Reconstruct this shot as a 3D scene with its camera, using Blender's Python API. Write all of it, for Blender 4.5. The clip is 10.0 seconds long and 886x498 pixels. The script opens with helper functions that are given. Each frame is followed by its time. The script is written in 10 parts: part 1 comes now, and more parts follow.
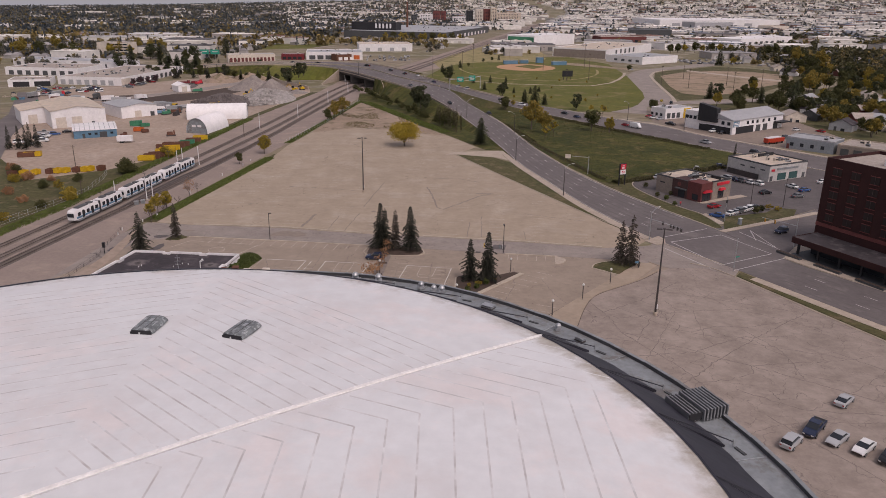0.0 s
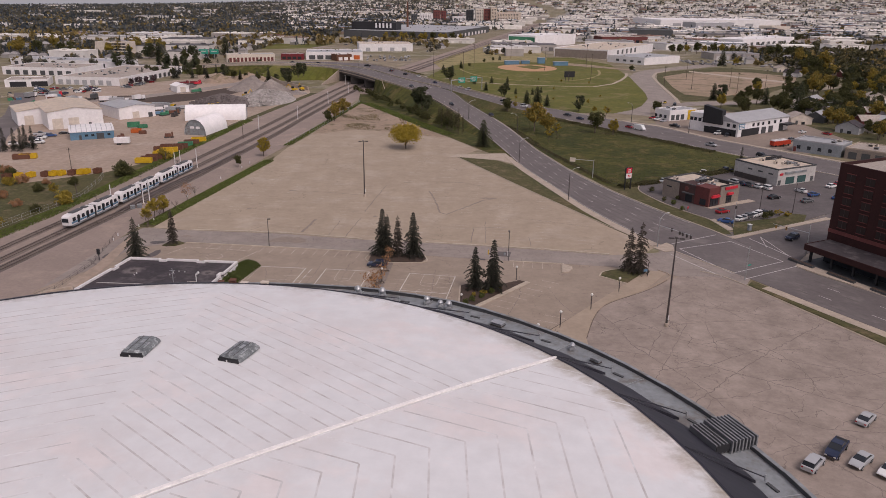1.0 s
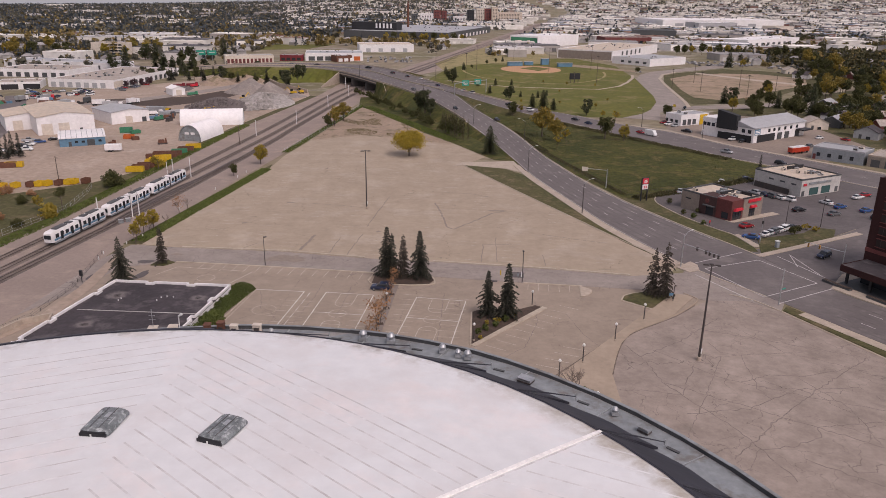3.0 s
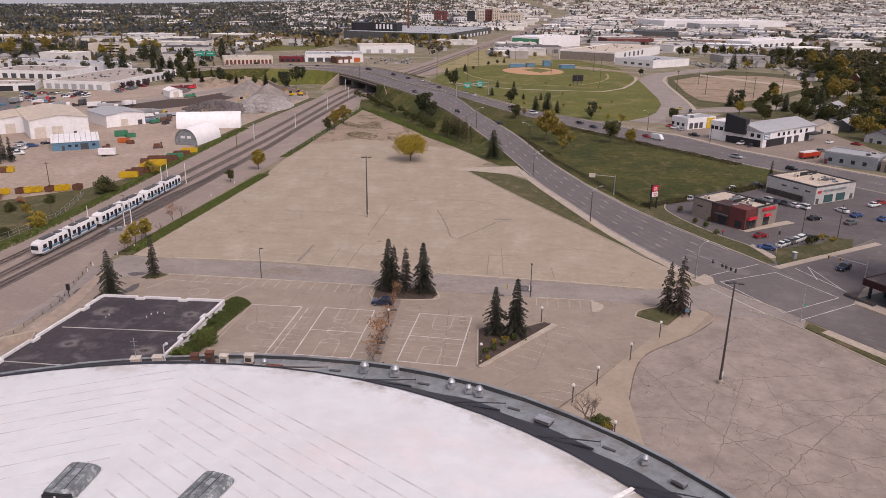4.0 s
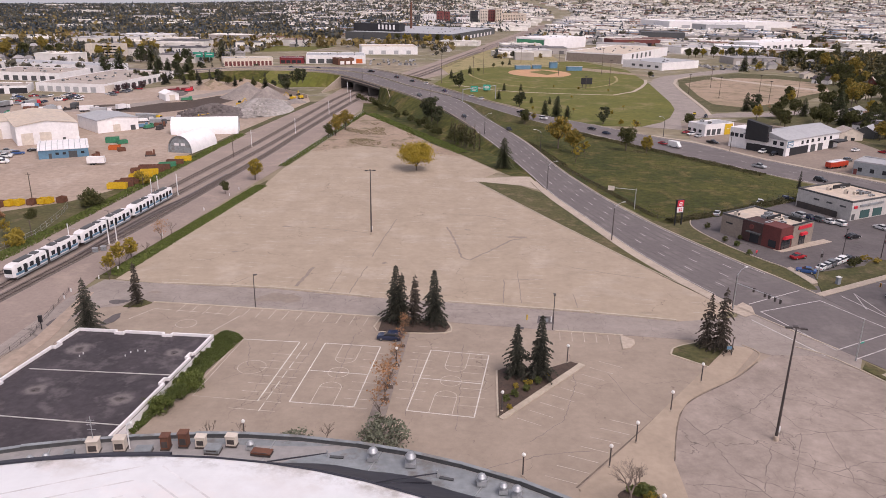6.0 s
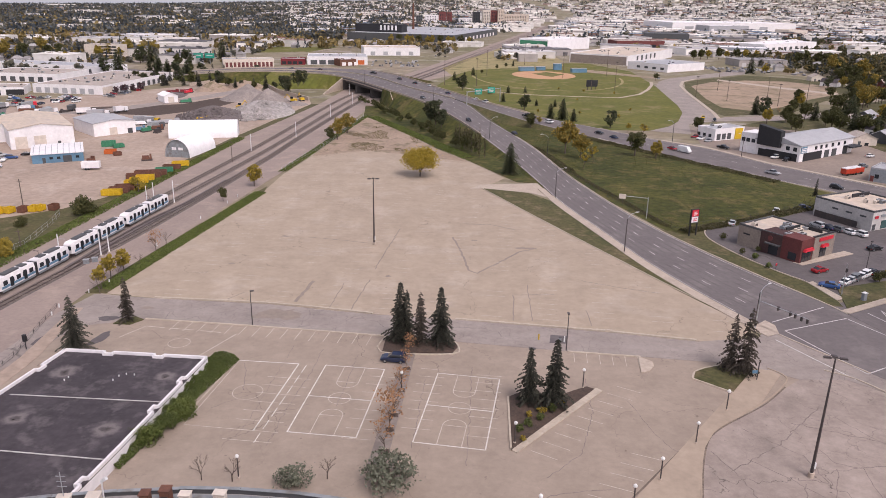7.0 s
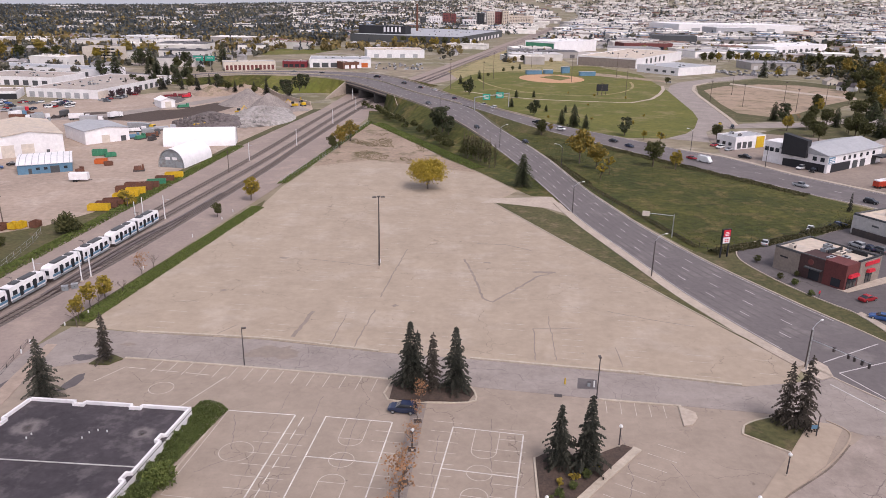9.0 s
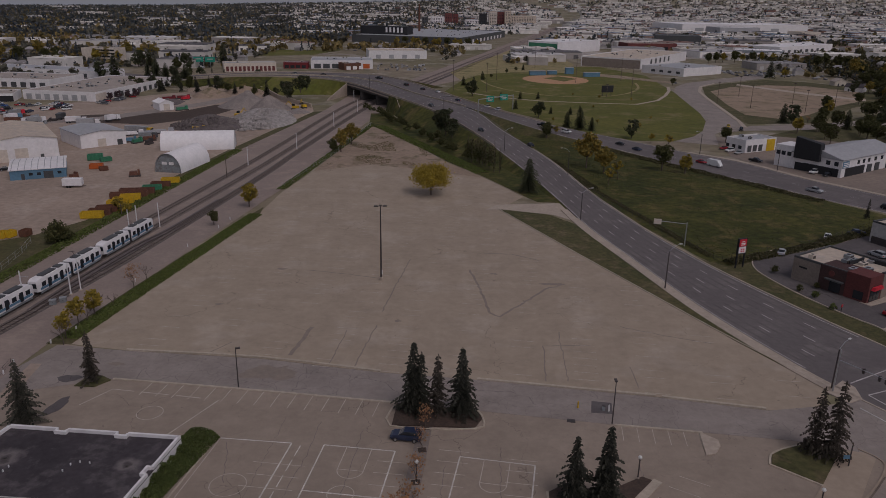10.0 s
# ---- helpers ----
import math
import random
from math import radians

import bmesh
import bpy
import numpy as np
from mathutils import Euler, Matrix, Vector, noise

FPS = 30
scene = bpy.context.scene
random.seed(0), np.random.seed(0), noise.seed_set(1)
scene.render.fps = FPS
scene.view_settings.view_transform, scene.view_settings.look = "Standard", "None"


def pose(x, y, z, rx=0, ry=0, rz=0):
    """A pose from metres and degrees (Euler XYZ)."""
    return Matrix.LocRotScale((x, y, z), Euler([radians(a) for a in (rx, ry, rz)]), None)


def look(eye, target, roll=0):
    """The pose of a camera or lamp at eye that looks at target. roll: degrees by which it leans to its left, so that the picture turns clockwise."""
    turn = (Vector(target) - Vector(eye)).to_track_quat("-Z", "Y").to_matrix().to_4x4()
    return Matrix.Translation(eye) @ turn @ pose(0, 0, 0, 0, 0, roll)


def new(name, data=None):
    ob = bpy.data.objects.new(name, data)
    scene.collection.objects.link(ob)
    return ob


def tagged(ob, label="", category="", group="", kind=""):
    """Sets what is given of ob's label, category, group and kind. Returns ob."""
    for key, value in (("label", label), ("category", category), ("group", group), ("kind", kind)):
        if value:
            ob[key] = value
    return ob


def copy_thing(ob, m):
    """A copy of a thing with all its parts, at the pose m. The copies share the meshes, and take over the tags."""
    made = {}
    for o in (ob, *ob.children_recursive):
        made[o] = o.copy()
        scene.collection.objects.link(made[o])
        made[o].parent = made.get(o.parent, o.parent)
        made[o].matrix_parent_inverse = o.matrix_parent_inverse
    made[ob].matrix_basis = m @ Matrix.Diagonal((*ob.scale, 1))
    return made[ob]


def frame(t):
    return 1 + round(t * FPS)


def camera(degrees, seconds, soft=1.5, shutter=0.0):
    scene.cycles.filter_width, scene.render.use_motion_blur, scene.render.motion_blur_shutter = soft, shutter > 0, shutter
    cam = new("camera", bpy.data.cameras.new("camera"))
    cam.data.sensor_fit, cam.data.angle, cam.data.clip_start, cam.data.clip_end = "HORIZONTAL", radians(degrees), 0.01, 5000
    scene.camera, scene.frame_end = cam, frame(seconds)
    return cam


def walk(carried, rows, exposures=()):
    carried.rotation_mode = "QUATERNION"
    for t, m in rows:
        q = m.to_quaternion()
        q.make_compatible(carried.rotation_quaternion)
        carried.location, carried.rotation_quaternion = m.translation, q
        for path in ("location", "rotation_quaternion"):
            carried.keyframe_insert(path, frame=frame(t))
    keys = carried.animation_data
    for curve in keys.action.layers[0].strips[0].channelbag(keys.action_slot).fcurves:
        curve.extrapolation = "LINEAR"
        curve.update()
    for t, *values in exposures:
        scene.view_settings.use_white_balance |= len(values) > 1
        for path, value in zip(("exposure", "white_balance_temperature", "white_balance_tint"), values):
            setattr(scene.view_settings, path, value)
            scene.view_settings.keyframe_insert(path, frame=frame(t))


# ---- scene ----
EXPO, TINT = -0.08, 22.0
cam = camera(62.13, 10.0, soft=0.6)
PATH = [
    (0, (10.50, -41.68, 61.33), (11.02, 52.90, 28.84), 0.60),
    (0.5, (10.03, -39.28, 61.52), (10.59, 55.28, 29.00), 0.67),
    (1, (9.49, -36.73, 61.60), (10.09, 57.82, 29.05), 0.70),
    (1.5, (8.94, -33.86, 61.71), (9.56, 60.69, 29.14), 0.71),
    (2, (8.40, -30.63, 61.82), (9.03, 63.91, 29.24), 0.71),
    (2.5, (7.86, -26.98, 61.96), (8.50, 67.55, 29.34), 0.70),
    (4, (6.39, -15.13, 62.12), (7.07, 79.43, 29.59), 0.78),
    (4.5, (5.80, -10.99, 62.08), (6.48, 83.57, 29.56), 0.79),
    (5, (5.25, -6.78, 62.11), (5.92, 87.78, 29.59), 0.80),
    (5.5, (4.66, -2.70, 62.13), (5.25, 91.86, 29.60), 0.82),
    (7, (2.85, 9.77, 62.35), (3.22, 104.35, 29.88), 0.98),
    (7.5, (2.26, 13.84, 62.40), (2.53, 108.44, 29.98), 1.02),
    (8, (1.70, 17.87, 62.53), (1.88, 112.48, 30.15), 1.03),
    (8.5, (1.20, 21.98, 62.58), (1.29, 116.60, 30.23), 1.03),
    (9, (0.73, 26.10, 62.55), (0.75, 120.73, 30.21), 1.02),
    (9.5, (0.36, 30.13, 62.54), (0.28, 124.76, 30.21), 0.99),
    (10, (0.12, 33.70, 62.60), (-0.14, 128.33, 30.27), 0.93),
]
walk(cam, [(t, look(eye, target, roll)) for t, eye, target, roll in PATH],
     exposures=[(t, EXPO + e, k, TINT + d) for t, e, k, d in ((0.0, 0.0, 6800, 2), (1.0, 0.03, 6800, 2), (2.5, 0.14, 6800, 2), (4.5, 0.42, 6700, 2), (5.5, 0.54, 6700, 2), (7.0, 0.66, 6500, 1), (8.0, 0.67, 6400, 0), (9.0, 0.66, 6350, 0), (9.25, 0.64, 6350, 0), (9.5, 0.36, 6340, 0), (9.75, -0.40, 6320, 0), (10.0, -1.09, 6300, 0))])

# ---- world and sun: bright overcast afternoon ----
world = bpy.data.worlds.new("sky")
scene.world = world
world.use_nodes = True
wn = world.node_tree
wbg = wn.nodes["Background"]
sky = wn.nodes.new("ShaderNodeTexSky")
sky.sky_type, sky.sun_disc = "NISHITA", False
sky.sun_elevation, sky.sun_rotation = radians(54), radians(144)
sky.air_density, sky.dust_density = 1.0, 3.0
grey = wn.nodes.new("ShaderNodeHueSaturation")
grey.inputs["Saturation"].default_value = 0.42
sky_way = wn.nodes.new("ShaderNodeTexCoord")
sky_xyz, sky_low, sky_join = (wn.nodes.new(k) for k in ("ShaderNodeSeparateXYZ", "ShaderNodeMath", "ShaderNodeCombineXYZ"))
sky_low.operation = "MAXIMUM"
sky_low.inputs[1].default_value = 0.06  # the pale horizon goes on below the land's edge
wn.links.new(sky_way.outputs["Generated"], sky_xyz.inputs[0])
wn.links.new(sky_xyz.outputs[2], sky_low.inputs[0])
for k, socket in enumerate((sky_xyz.outputs[0], sky_xyz.outputs[1], sky_low.outputs[0])):
    wn.links.new(socket, sky_join.inputs[k])
wn.links.new(sky_join.outputs[0], sky.inputs["Vector"])
wn.links.new(sky.outputs["Color"], grey.inputs["Color"])
wn.links.new(grey.outputs["Color"], wbg.inputs["Color"])
wbg.inputs["Strength"].default_value = 0.13
sun = new("sun", bpy.data.lights.new("sun", "SUN"))
sun.data.energy, sun.data.angle, sun.data.color = 1.05, radians(24), (1.0, 0.95, 0.88)
sun.matrix_world = look((50, -70, 120), (0, 0, 0))


# ---- materials ----
def material(name, a, b=None, rough=0.85, coarse=0.06, fine=1.5, bump=0.0, metal=0.0, c=None, per="", spec=0.3, amount=1.0):
    """Colour a to b by coarse noise, darkened and lightened by fine noise; c: a third colour in patches. per: 'object' or 'island' varies a to b by piece."""
    m = bpy.data.materials.new(name)
    m.use_nodes = True
    nt = m.node_tree
    bs = nt.nodes["Principled BSDF"]
    bs.inputs["Roughness"].default_value, bs.inputs["Metallic"].default_value = rough, metal
    bs.inputs["Specular IOR Level"].default_value = spec
    b = b or tuple(v * 0.8 for v in a)
    geo = nt.nodes.new("ShaderNodeNewGeometry")

    def noisy(scale, detail=5.0):
        n = nt.nodes.new("ShaderNodeTexNoise")
        n.inputs["Scale"].default_value, n.inputs["Detail"].default_value = scale, detail
        n.inputs["Roughness"].default_value = 0.62
        nt.links.new(geo.outputs["Position"], n.inputs["Vector"])
        return n.outputs["Fac"]

    def ramp(src, lo, hi):
        r = nt.nodes.new("ShaderNodeMapRange")
        r.inputs["From Min"].default_value, r.inputs["From Max"].default_value = lo, hi
        nt.links.new(src, r.inputs["Value"])
        return r.outputs["Result"]

    def mix(fac, x, y, mode="MIX"):
        n = nt.nodes.new("ShaderNodeMix")
        n.data_type, n.blend_type = "RGBA", mode
        for src, sock in ((fac, n.inputs["Factor"]), (x, n.inputs["A"]), (y, n.inputs["B"])):
            if isinstance(src, (int, float)):
                sock.default_value = src
            elif isinstance(src, tuple):
                sock.default_value = (*src, 1)
            else:
                nt.links.new(src, sock)
        return n.outputs["Result"]

    if per == "object":
        fac = nt.nodes.new("ShaderNodeObjectInfo").outputs["Random"]
    elif per == "island":
        fac = geo.outputs["Random Per Island"]
    else:
        fac = ramp(noisy(coarse), 0.35, 0.65)
    col = mix(fac, a, b)
    if c:
        col = mix(ramp(noisy(coarse * 2.3 + 0.013, 7), 0.52, 0.66), col, c)
    f = noisy(fine, 6)
    shade = nt.nodes.new("ShaderNodeMapRange")
    shade.inputs["From Min"].default_value, shade.inputs["From Max"].default_value = 0.3, 0.7
    shade.inputs["To Min"].default_value, shade.inputs["To Max"].default_value = 1 - 0.16 * amount, 1 + 0.13 * amount
    nt.links.new(f, shade.inputs["Value"])
    col = mix(1.0, col, shade.outputs["Result"], "MULTIPLY")
    nt.links.new(col, bs.inputs["Base Color"])
    if bump:
        bn = nt.nodes.new("ShaderNodeBump")
        bn.inputs["Strength"].default_value, bn.inputs["Distance"].default_value = 0.6, bump
        nt.links.new(f, bn.inputs["Height"])
        nt.links.new(bn.outputs["Normal"], bs.inputs["Normal"])
    return m


def cracked(m, scale=0.09, width=0.012, dark=(0.10, 0.085, 0.07), stain=0.35, net=0.5, mottle=0.12):
    """Adds wandering cracks with dark tar and broad worn stains to an asphalt material."""
    nt = m.node_tree
    bs = nt.nodes["Principled BSDF"]
    before = bs.inputs["Base Color"].links[0].from_socket
    geo = nt.nodes.new("ShaderNodeNewGeometry")
    warp = nt.nodes.new("ShaderNodeTexNoise")
    warp.inputs["Scale"].default_value, warp.inputs["Detail"].default_value = 0.22, 4
    nt.links.new(geo.outputs["Position"], warp.inputs["Vector"])
    add = nt.nodes.new("ShaderNodeMixRGB")
    add.blend_type = "LINEAR_LIGHT"
    add.inputs["Fac"].default_value = 1.0
    scalev = nt.nodes.new("ShaderNodeVectorMath")
    scalev.operation = "MULTIPLY"
    scalev.inputs[1].default_value = (scale, scale, 0)
    nt.links.new(geo.outputs["Position"], scalev.inputs[0])
    small = nt.nodes.new("ShaderNodeVectorMath")
    small.operation = "MULTIPLY_ADD"
    small.inputs[1].default_value = (0.45, 0.45, 0)
    nt.links.new(warp.outputs["Color"], small.inputs[0])
    nt.links.new(scalev.outputs["Vector"], small.inputs[2])
    vor = nt.nodes.new("ShaderNodeTexVoronoi")
    vor.feature = "DISTANCE_TO_EDGE"
    vor.inputs["Scale"].default_value = 1.0
    nt.links.new(small.outputs["Vector"], vor.inputs["Vector"])
    line = nt.nodes.new("ShaderNodeMapRange")
    line.inputs["From Min"].default_value, line.inputs["From Max"].default_value = width, 0.0
    nt.links.new(vor.outputs["Distance"], line.inputs["Value"])
    gate = nt.nodes.new("ShaderNodeTexNoise")
    gate.inputs["Scale"].default_value, gate.inputs["Detail"].default_value = 0.05, 3
    nt.links.new(geo.outputs["Position"], gate.inputs["Vector"])
    gr = nt.nodes.new("ShaderNodeMapRange")
    gr.inputs["From Min"].default_value, gr.inputs["From Max"].default_value = 0.44, 0.60
    nt.links.new(gate.outputs["Fac"], gr.inputs["Value"])
    both = nt.nodes.new("ShaderNodeMath")
    both.operation = "MULTIPLY"
    nt.links.new(line.outputs["Result"], both.inputs[0])
    nt.links.new(gr.outputs["Result"], both.inputs[1])
    lay = nt.nodes.new("ShaderNodeMix")
    lay.data_type = "RGBA"
    lay.inputs["B"].default_value = (*dark, 1)
    nt.links.new(both.outputs["Value"], lay.inputs["Factor"])
    nt.links.new(before, lay.inputs["A"])
    worn = nt.nodes.new("ShaderNodeTexNoise")
    worn.inputs["Scale"].default_value, worn.inputs["Detail"].default_value = 0.035, 9
    worn.inputs["Roughness"].default_value = 0.7
    nt.links.new(geo.outputs["Position"], worn.inputs["Vector"])
    wr = nt.nodes.new("ShaderNodeMapRange")
    wr.inputs["From Min"].default_value, wr.inputs["From Max"].default_value = 0.56, 0.72
    wr.inputs["To Max"].default_value = stain
    nt.links.new(worn.outputs["Fac"], wr.inputs["Value"])
    lay2 = nt.nodes.new("ShaderNodeMix")
    lay2.data_type = "RGBA"
    lay2.inputs["B"].default_value = (dark[0] * 1.8, dark[1] * 1.8, dark[2] * 1.8, 1)
    nt.links.new(wr.outputs["Result"], lay2.inputs["Factor"])
    nt.links.new(lay.outputs["Result"], lay2.inputs["A"])
    # a finer net of cracks, mottling and small dark drips
    vor2 = nt.nodes.new("ShaderNodeTexVoronoi")
    vor2.feature = "DISTANCE_TO_EDGE"
    vor2.inputs["Scale"].default_value = 2.6
    nt.links.new(small.outputs["Vector"], vor2.inputs["Vector"])
    line2 = nt.nodes.new("ShaderNodeMapRange")
    line2.inputs["From Min"].default_value, line2.inputs["From Max"].default_value = width * 2.2, 0.0
    nt.links.new(vor2.outputs["Distance"], line2.inputs["Value"])
    gr2 = nt.nodes.new("ShaderNodeMapRange")
    gr2.inputs["From Min"].default_value, gr2.inputs["From Max"].default_value = 0.60, 0.45
    gr2.inputs["To Max"].default_value = net
    nt.links.new(gate.outputs["Fac"], gr2.inputs["Value"])
    both2 = nt.nodes.new("ShaderNodeMath")
    both2.operation = "MULTIPLY"
    nt.links.new(line2.outputs["Result"], both2.inputs[0])
    nt.links.new(gr2.outputs["Result"], both2.inputs[1])
    lay3 = nt.nodes.new("ShaderNodeMix")
    lay3.data_type = "RGBA"
    lay3.inputs["B"].default_value = (*dark, 1)
    nt.links.new(both2.outputs["Value"], lay3.inputs["Factor"])
    nt.links.new(lay2.outputs["Result"], lay3.inputs["A"])
    drip = nt.nodes.new("ShaderNodeTexNoise")
    drip.inputs["Scale"].default_value, drip.inputs["Detail"].default_value = 0.9, 3
    nt.links.new(geo.outputs["Position"], drip.inputs["Vector"])
    dr = nt.nodes.new("ShaderNodeMapRange")
    dr.inputs["From Min"].default_value, dr.inputs["From Max"].default_value = 0.70, 0.78
    dr.inputs["To Max"].default_value = 0.55
    nt.links.new(drip.outputs["Fac"], dr.inputs["Value"])
    lay4 = nt.nodes.new("ShaderNodeMix")
    lay4.data_type = "RGBA"
    lay4.inputs["B"].default_value = (dark[0] * 0.8, dark[1] * 0.8, dark[2] * 0.8, 1)
    nt.links.new(dr.outputs["Result"], lay4.inputs["Factor"])
    nt.links.new(lay3.outputs["Result"], lay4.inputs["A"])
    mot = nt.nodes.new("ShaderNodeTexNoise")
    mot.inputs["Scale"].default_value, mot.inputs["Detail"].default_value, mot.inputs["Roughness"].default_value = 0.16, 10, 0.72
    nt.links.new(geo.outputs["Position"], mot.inputs["Vector"])
    mr = nt.nodes.new("ShaderNodeMapRange")
    mr.inputs["From Min"].default_value, mr.inputs["From Max"].default_value = 0.32, 0.68
    mr.inputs["To Min"].default_value, mr.inputs["To Max"].default_value = 1 - mottle, 1 + mottle * 0.8
    nt.links.new(mot.outputs["Fac"], mr.inputs["Value"])
    mm = nt.nodes.new("ShaderNodeMix")
    mm.data_type, mm.blend_type = "RGBA", "MULTIPLY"
    mm.inputs["Factor"].default_value = 1.0
    nt.links.new(lay4.outputs["Result"], mm.inputs["A"])
    nt.links.new(mr.outputs["Result"], mm.inputs["B"])
    nt.links.new(mm.outputs["Result"], bs.inputs["Base Color"])
    return m


M = {}
M["ground"] = material("ground_mixed", (0.25, 0.20, 0.14), (0.145, 0.135, 0.065), coarse=0.008, fine=0.12, c=(0.34, 0.295, 0.245), amount=2)
M["lot"] = cracked(material("dusty_asphalt", (0.362, 0.291, 0.219), (0.344, 0.276, 0.208), coarse=0.03, fine=0.6, bump=0.006, amount=0.5, c=(0.395, 0.325, 0.255)), scale=0.055, width=0.004, dark=(0.17, 0.13, 0.10), stain=0.16, net=0.15, mottle=0.12)
M["court"] = cracked(material("court_asphalt", (0.314, 0.252, 0.199), (0.294, 0.236, 0.187), coarse=0.05, fine=0.8, bump=0.006, amount=0.5), scale=0.06, width=0.004, dark=(0.125, 0.098, 0.08), stain=0.26, net=0.12, mottle=0.14)
M["greylot"] = cracked(material("cracked_grey_asphalt", (0.318, 0.260, 0.222), (0.284, 0.232, 0.198), coarse=0.04, fine=0.7, bump=0.006, amount=0.5), scale=0.055, width=0.0042, dark=(0.115, 0.095, 0.083), stain=0.36, net=0.62, mottle=0.30)
M["drive"] = cracked(material("worn_drive_asphalt", (0.305, 0.26, 0.23), (0.262, 0.222, 0.198), coarse=0.12, fine=1.0, bump=0.006, amount=0.5), scale=0.12, width=0.006, dark=(0.11, 0.095, 0.088), stain=0.32, net=0.6, mottle=0.16)
M["road"] = material("road_asphalt", (0.155, 0.136, 0.132), (0.130, 0.113, 0.111), coarse=0.05, fine=0.8, bump=0.01, c=(0.185, 0.162, 0.155), amount=0.8)
M["concrete"] = material("pale_concrete", (0.44, 0.365, 0.295), (0.38, 0.315, 0.255), coarse=0.2, fine=1.2, bump=0.01)
M["kerb"] = material("kerb_concrete", (0.47, 0.40, 0.32), (0.39, 0.33, 0.26), coarse=0.2, fine=1.5)
M["dirt"] = material("yard_dirt", (0.385, 0.297, 0.233), (0.315, 0.243, 0.192), coarse=0.03, fine=0.5, bump=0.03, c=(0.40, 0.32, 0.26), amount=1.3)
M["baredirt"] = material("bare_earth", (0.34, 0.255, 0.19), (0.27, 0.20, 0.145), coarse=0.05, fine=0.7, bump=0.03, c=(0.15, 0.125, 0.07), amount=1.4)
M["grass"] = material("dry_grass", (0.064, 0.066, 0.024), (0.098, 0.086, 0.037), rough=0.95, coarse=0.07, fine=0.9, bump=0.05, c=(0.145, 0.112, 0.062), amount=2.4)
M["lawn"] = material("green_grass", (0.036, 0.044, 0.008), (0.076, 0.075, 0.015), rough=0.95, coarse=0.05, fine=0.4, bump=0.06, c=(0.120, 0.095, 0.034), amount=2.8)
M["plumleaf"] = material("plum_leaves", (0.060, 0.034, 0.040), (0.10, 0.062, 0.066), rough=0.9, per="island", fine=0.8)
M["straw"] = material("straw_grass", (0.31, 0.25, 0.125), (0.25, 0.21, 0.10), rough=0.95, coarse=0.03, fine=0.4, bump=0.03, c=(0.13, 0.135, 0.05), amount=1.2)
# concrete darkened to hold the shade under the overpass in its colour
M["shadeconcrete"] = material("shade_dark_concrete", (0.06, 0.055, 0.052), (0.10, 0.09, 0.085), coarse=0.2, fine=1.0, bump=0.01)
M["field"] = material("field_grass", (0.092, 0.100, 0.018), (0.132, 0.124, 0.026), rough=0.95, coarse=0.02, fine=0.3, bump=0.03, c=(0.185, 0.155, 0.065), amount=1.6)
M["strawfield"] = material("straw_field", (0.33, 0.265, 0.14), (0.26, 0.22, 0.11), rough=0.95, coarse=0.02, fine=0.3, amount=1.2)
M["infield"] = material("infield_clay", (0.50, 0.29, 0.16), (0.45, 0.26, 0.15), coarse=0.1, fine=1)
M["ballast"] = material("ballast_stone", (0.295, 0.232, 0.198), (0.25, 0.198, 0.17), coarse=0.05, fine=1.2, bump=0.03, c=(0.33, 0.26, 0.215), amount=0.6)
M["bedbrown"] = material("brown_track_bed", (0.255, 0.203, 0.172), (0.205, 0.163, 0.14), coarse=0.12, fine=1.5, bump=0.05, amount=1.6)
M["bedgrey"] = material("grey_track_bed", (0.215, 0.174, 0.152), (0.165, 0.134, 0.12), coarse=0.12, fine=1.5, bump=0.05, amount=1.6)
M["beddark"] = material("dark_track_bed", (0.150, 0.124, 0.112), (0.11, 0.09, 0.083), coarse=0.12, fine=1.5, bump=0.05, amount=1.6)
M["sleeper"] = material("sleeper_timber", (0.12, 0.09, 0.075), (0.17, 0.135, 0.115), per="island")
M["rail"] = material("rail_steel", (0.095, 0.072, 0.064), (0.07, 0.053, 0.048), rough=0.6)
M["paint"] = material("road_paint", (0.66, 0.63, 0.58), (0.47, 0.43, 0.38), coarse=0.5, fine=2.5, amount=1.5)
M["faded"] = material("faded_paint", (0.54, 0.48, 0.41), (0.41, 0.35, 0.29), coarse=0.5, fine=2.0, amount=1.5)
M["crack"] = material("tar_crack", (0.115, 0.09, 0.072), (0.20, 0.155, 0.12), coarse=0.4, fine=2.0, amount=1.5)
M["membrane"] = material("white_roof_membrane", (0.678, 0.685, 0.69), (0.645, 0.643, 0.645), rough=0.6, coarse=0.05, fine=0.5, c=(0.70, 0.66, 0.65), amount=0.35)
M["seam"] = material("dirty_seam", (0.47, 0.445, 0.435), (0.685, 0.68, 0.68), rough=0.7, coarse=0.34, fine=1.6, amount=0.6)
M["redbrick"] = material("painted_red_brick", (0.150, 0.046, 0.042), (0.115, 0.038, 0.036), coarse=0.4, fine=3)
M["darkbrick"] = material("dark_maroon_brick", (0.082, 0.044, 0.041), (0.062, 0.036, 0.035), coarse=0.4, fine=3)
M["paver"] = material("worn_pavers", (0.25, 0.21, 0.18), (0.21, 0.175, 0.15), coarse=0.2, fine=1.5, bump=0.02, c=(0.17, 0.14, 0.12), amount=1.0)
M["wornline"] = material("crossing_paint", (0.58, 0.55, 0.53), (0.40, 0.375, 0.36), coarse=0.6, fine=2.5, amount=1.5)
M["wornpaint"] = material("worn_road_paint", (0.60, 0.57, 0.54), (0.42, 0.385, 0.365), coarse=0.5, fine=2.5, amount=1.5)
M["weed"] = material("verge_weeds", (0.078, 0.110, 0.024), (0.125, 0.142, 0.038), rough=0.95, per="island", fine=0.6)
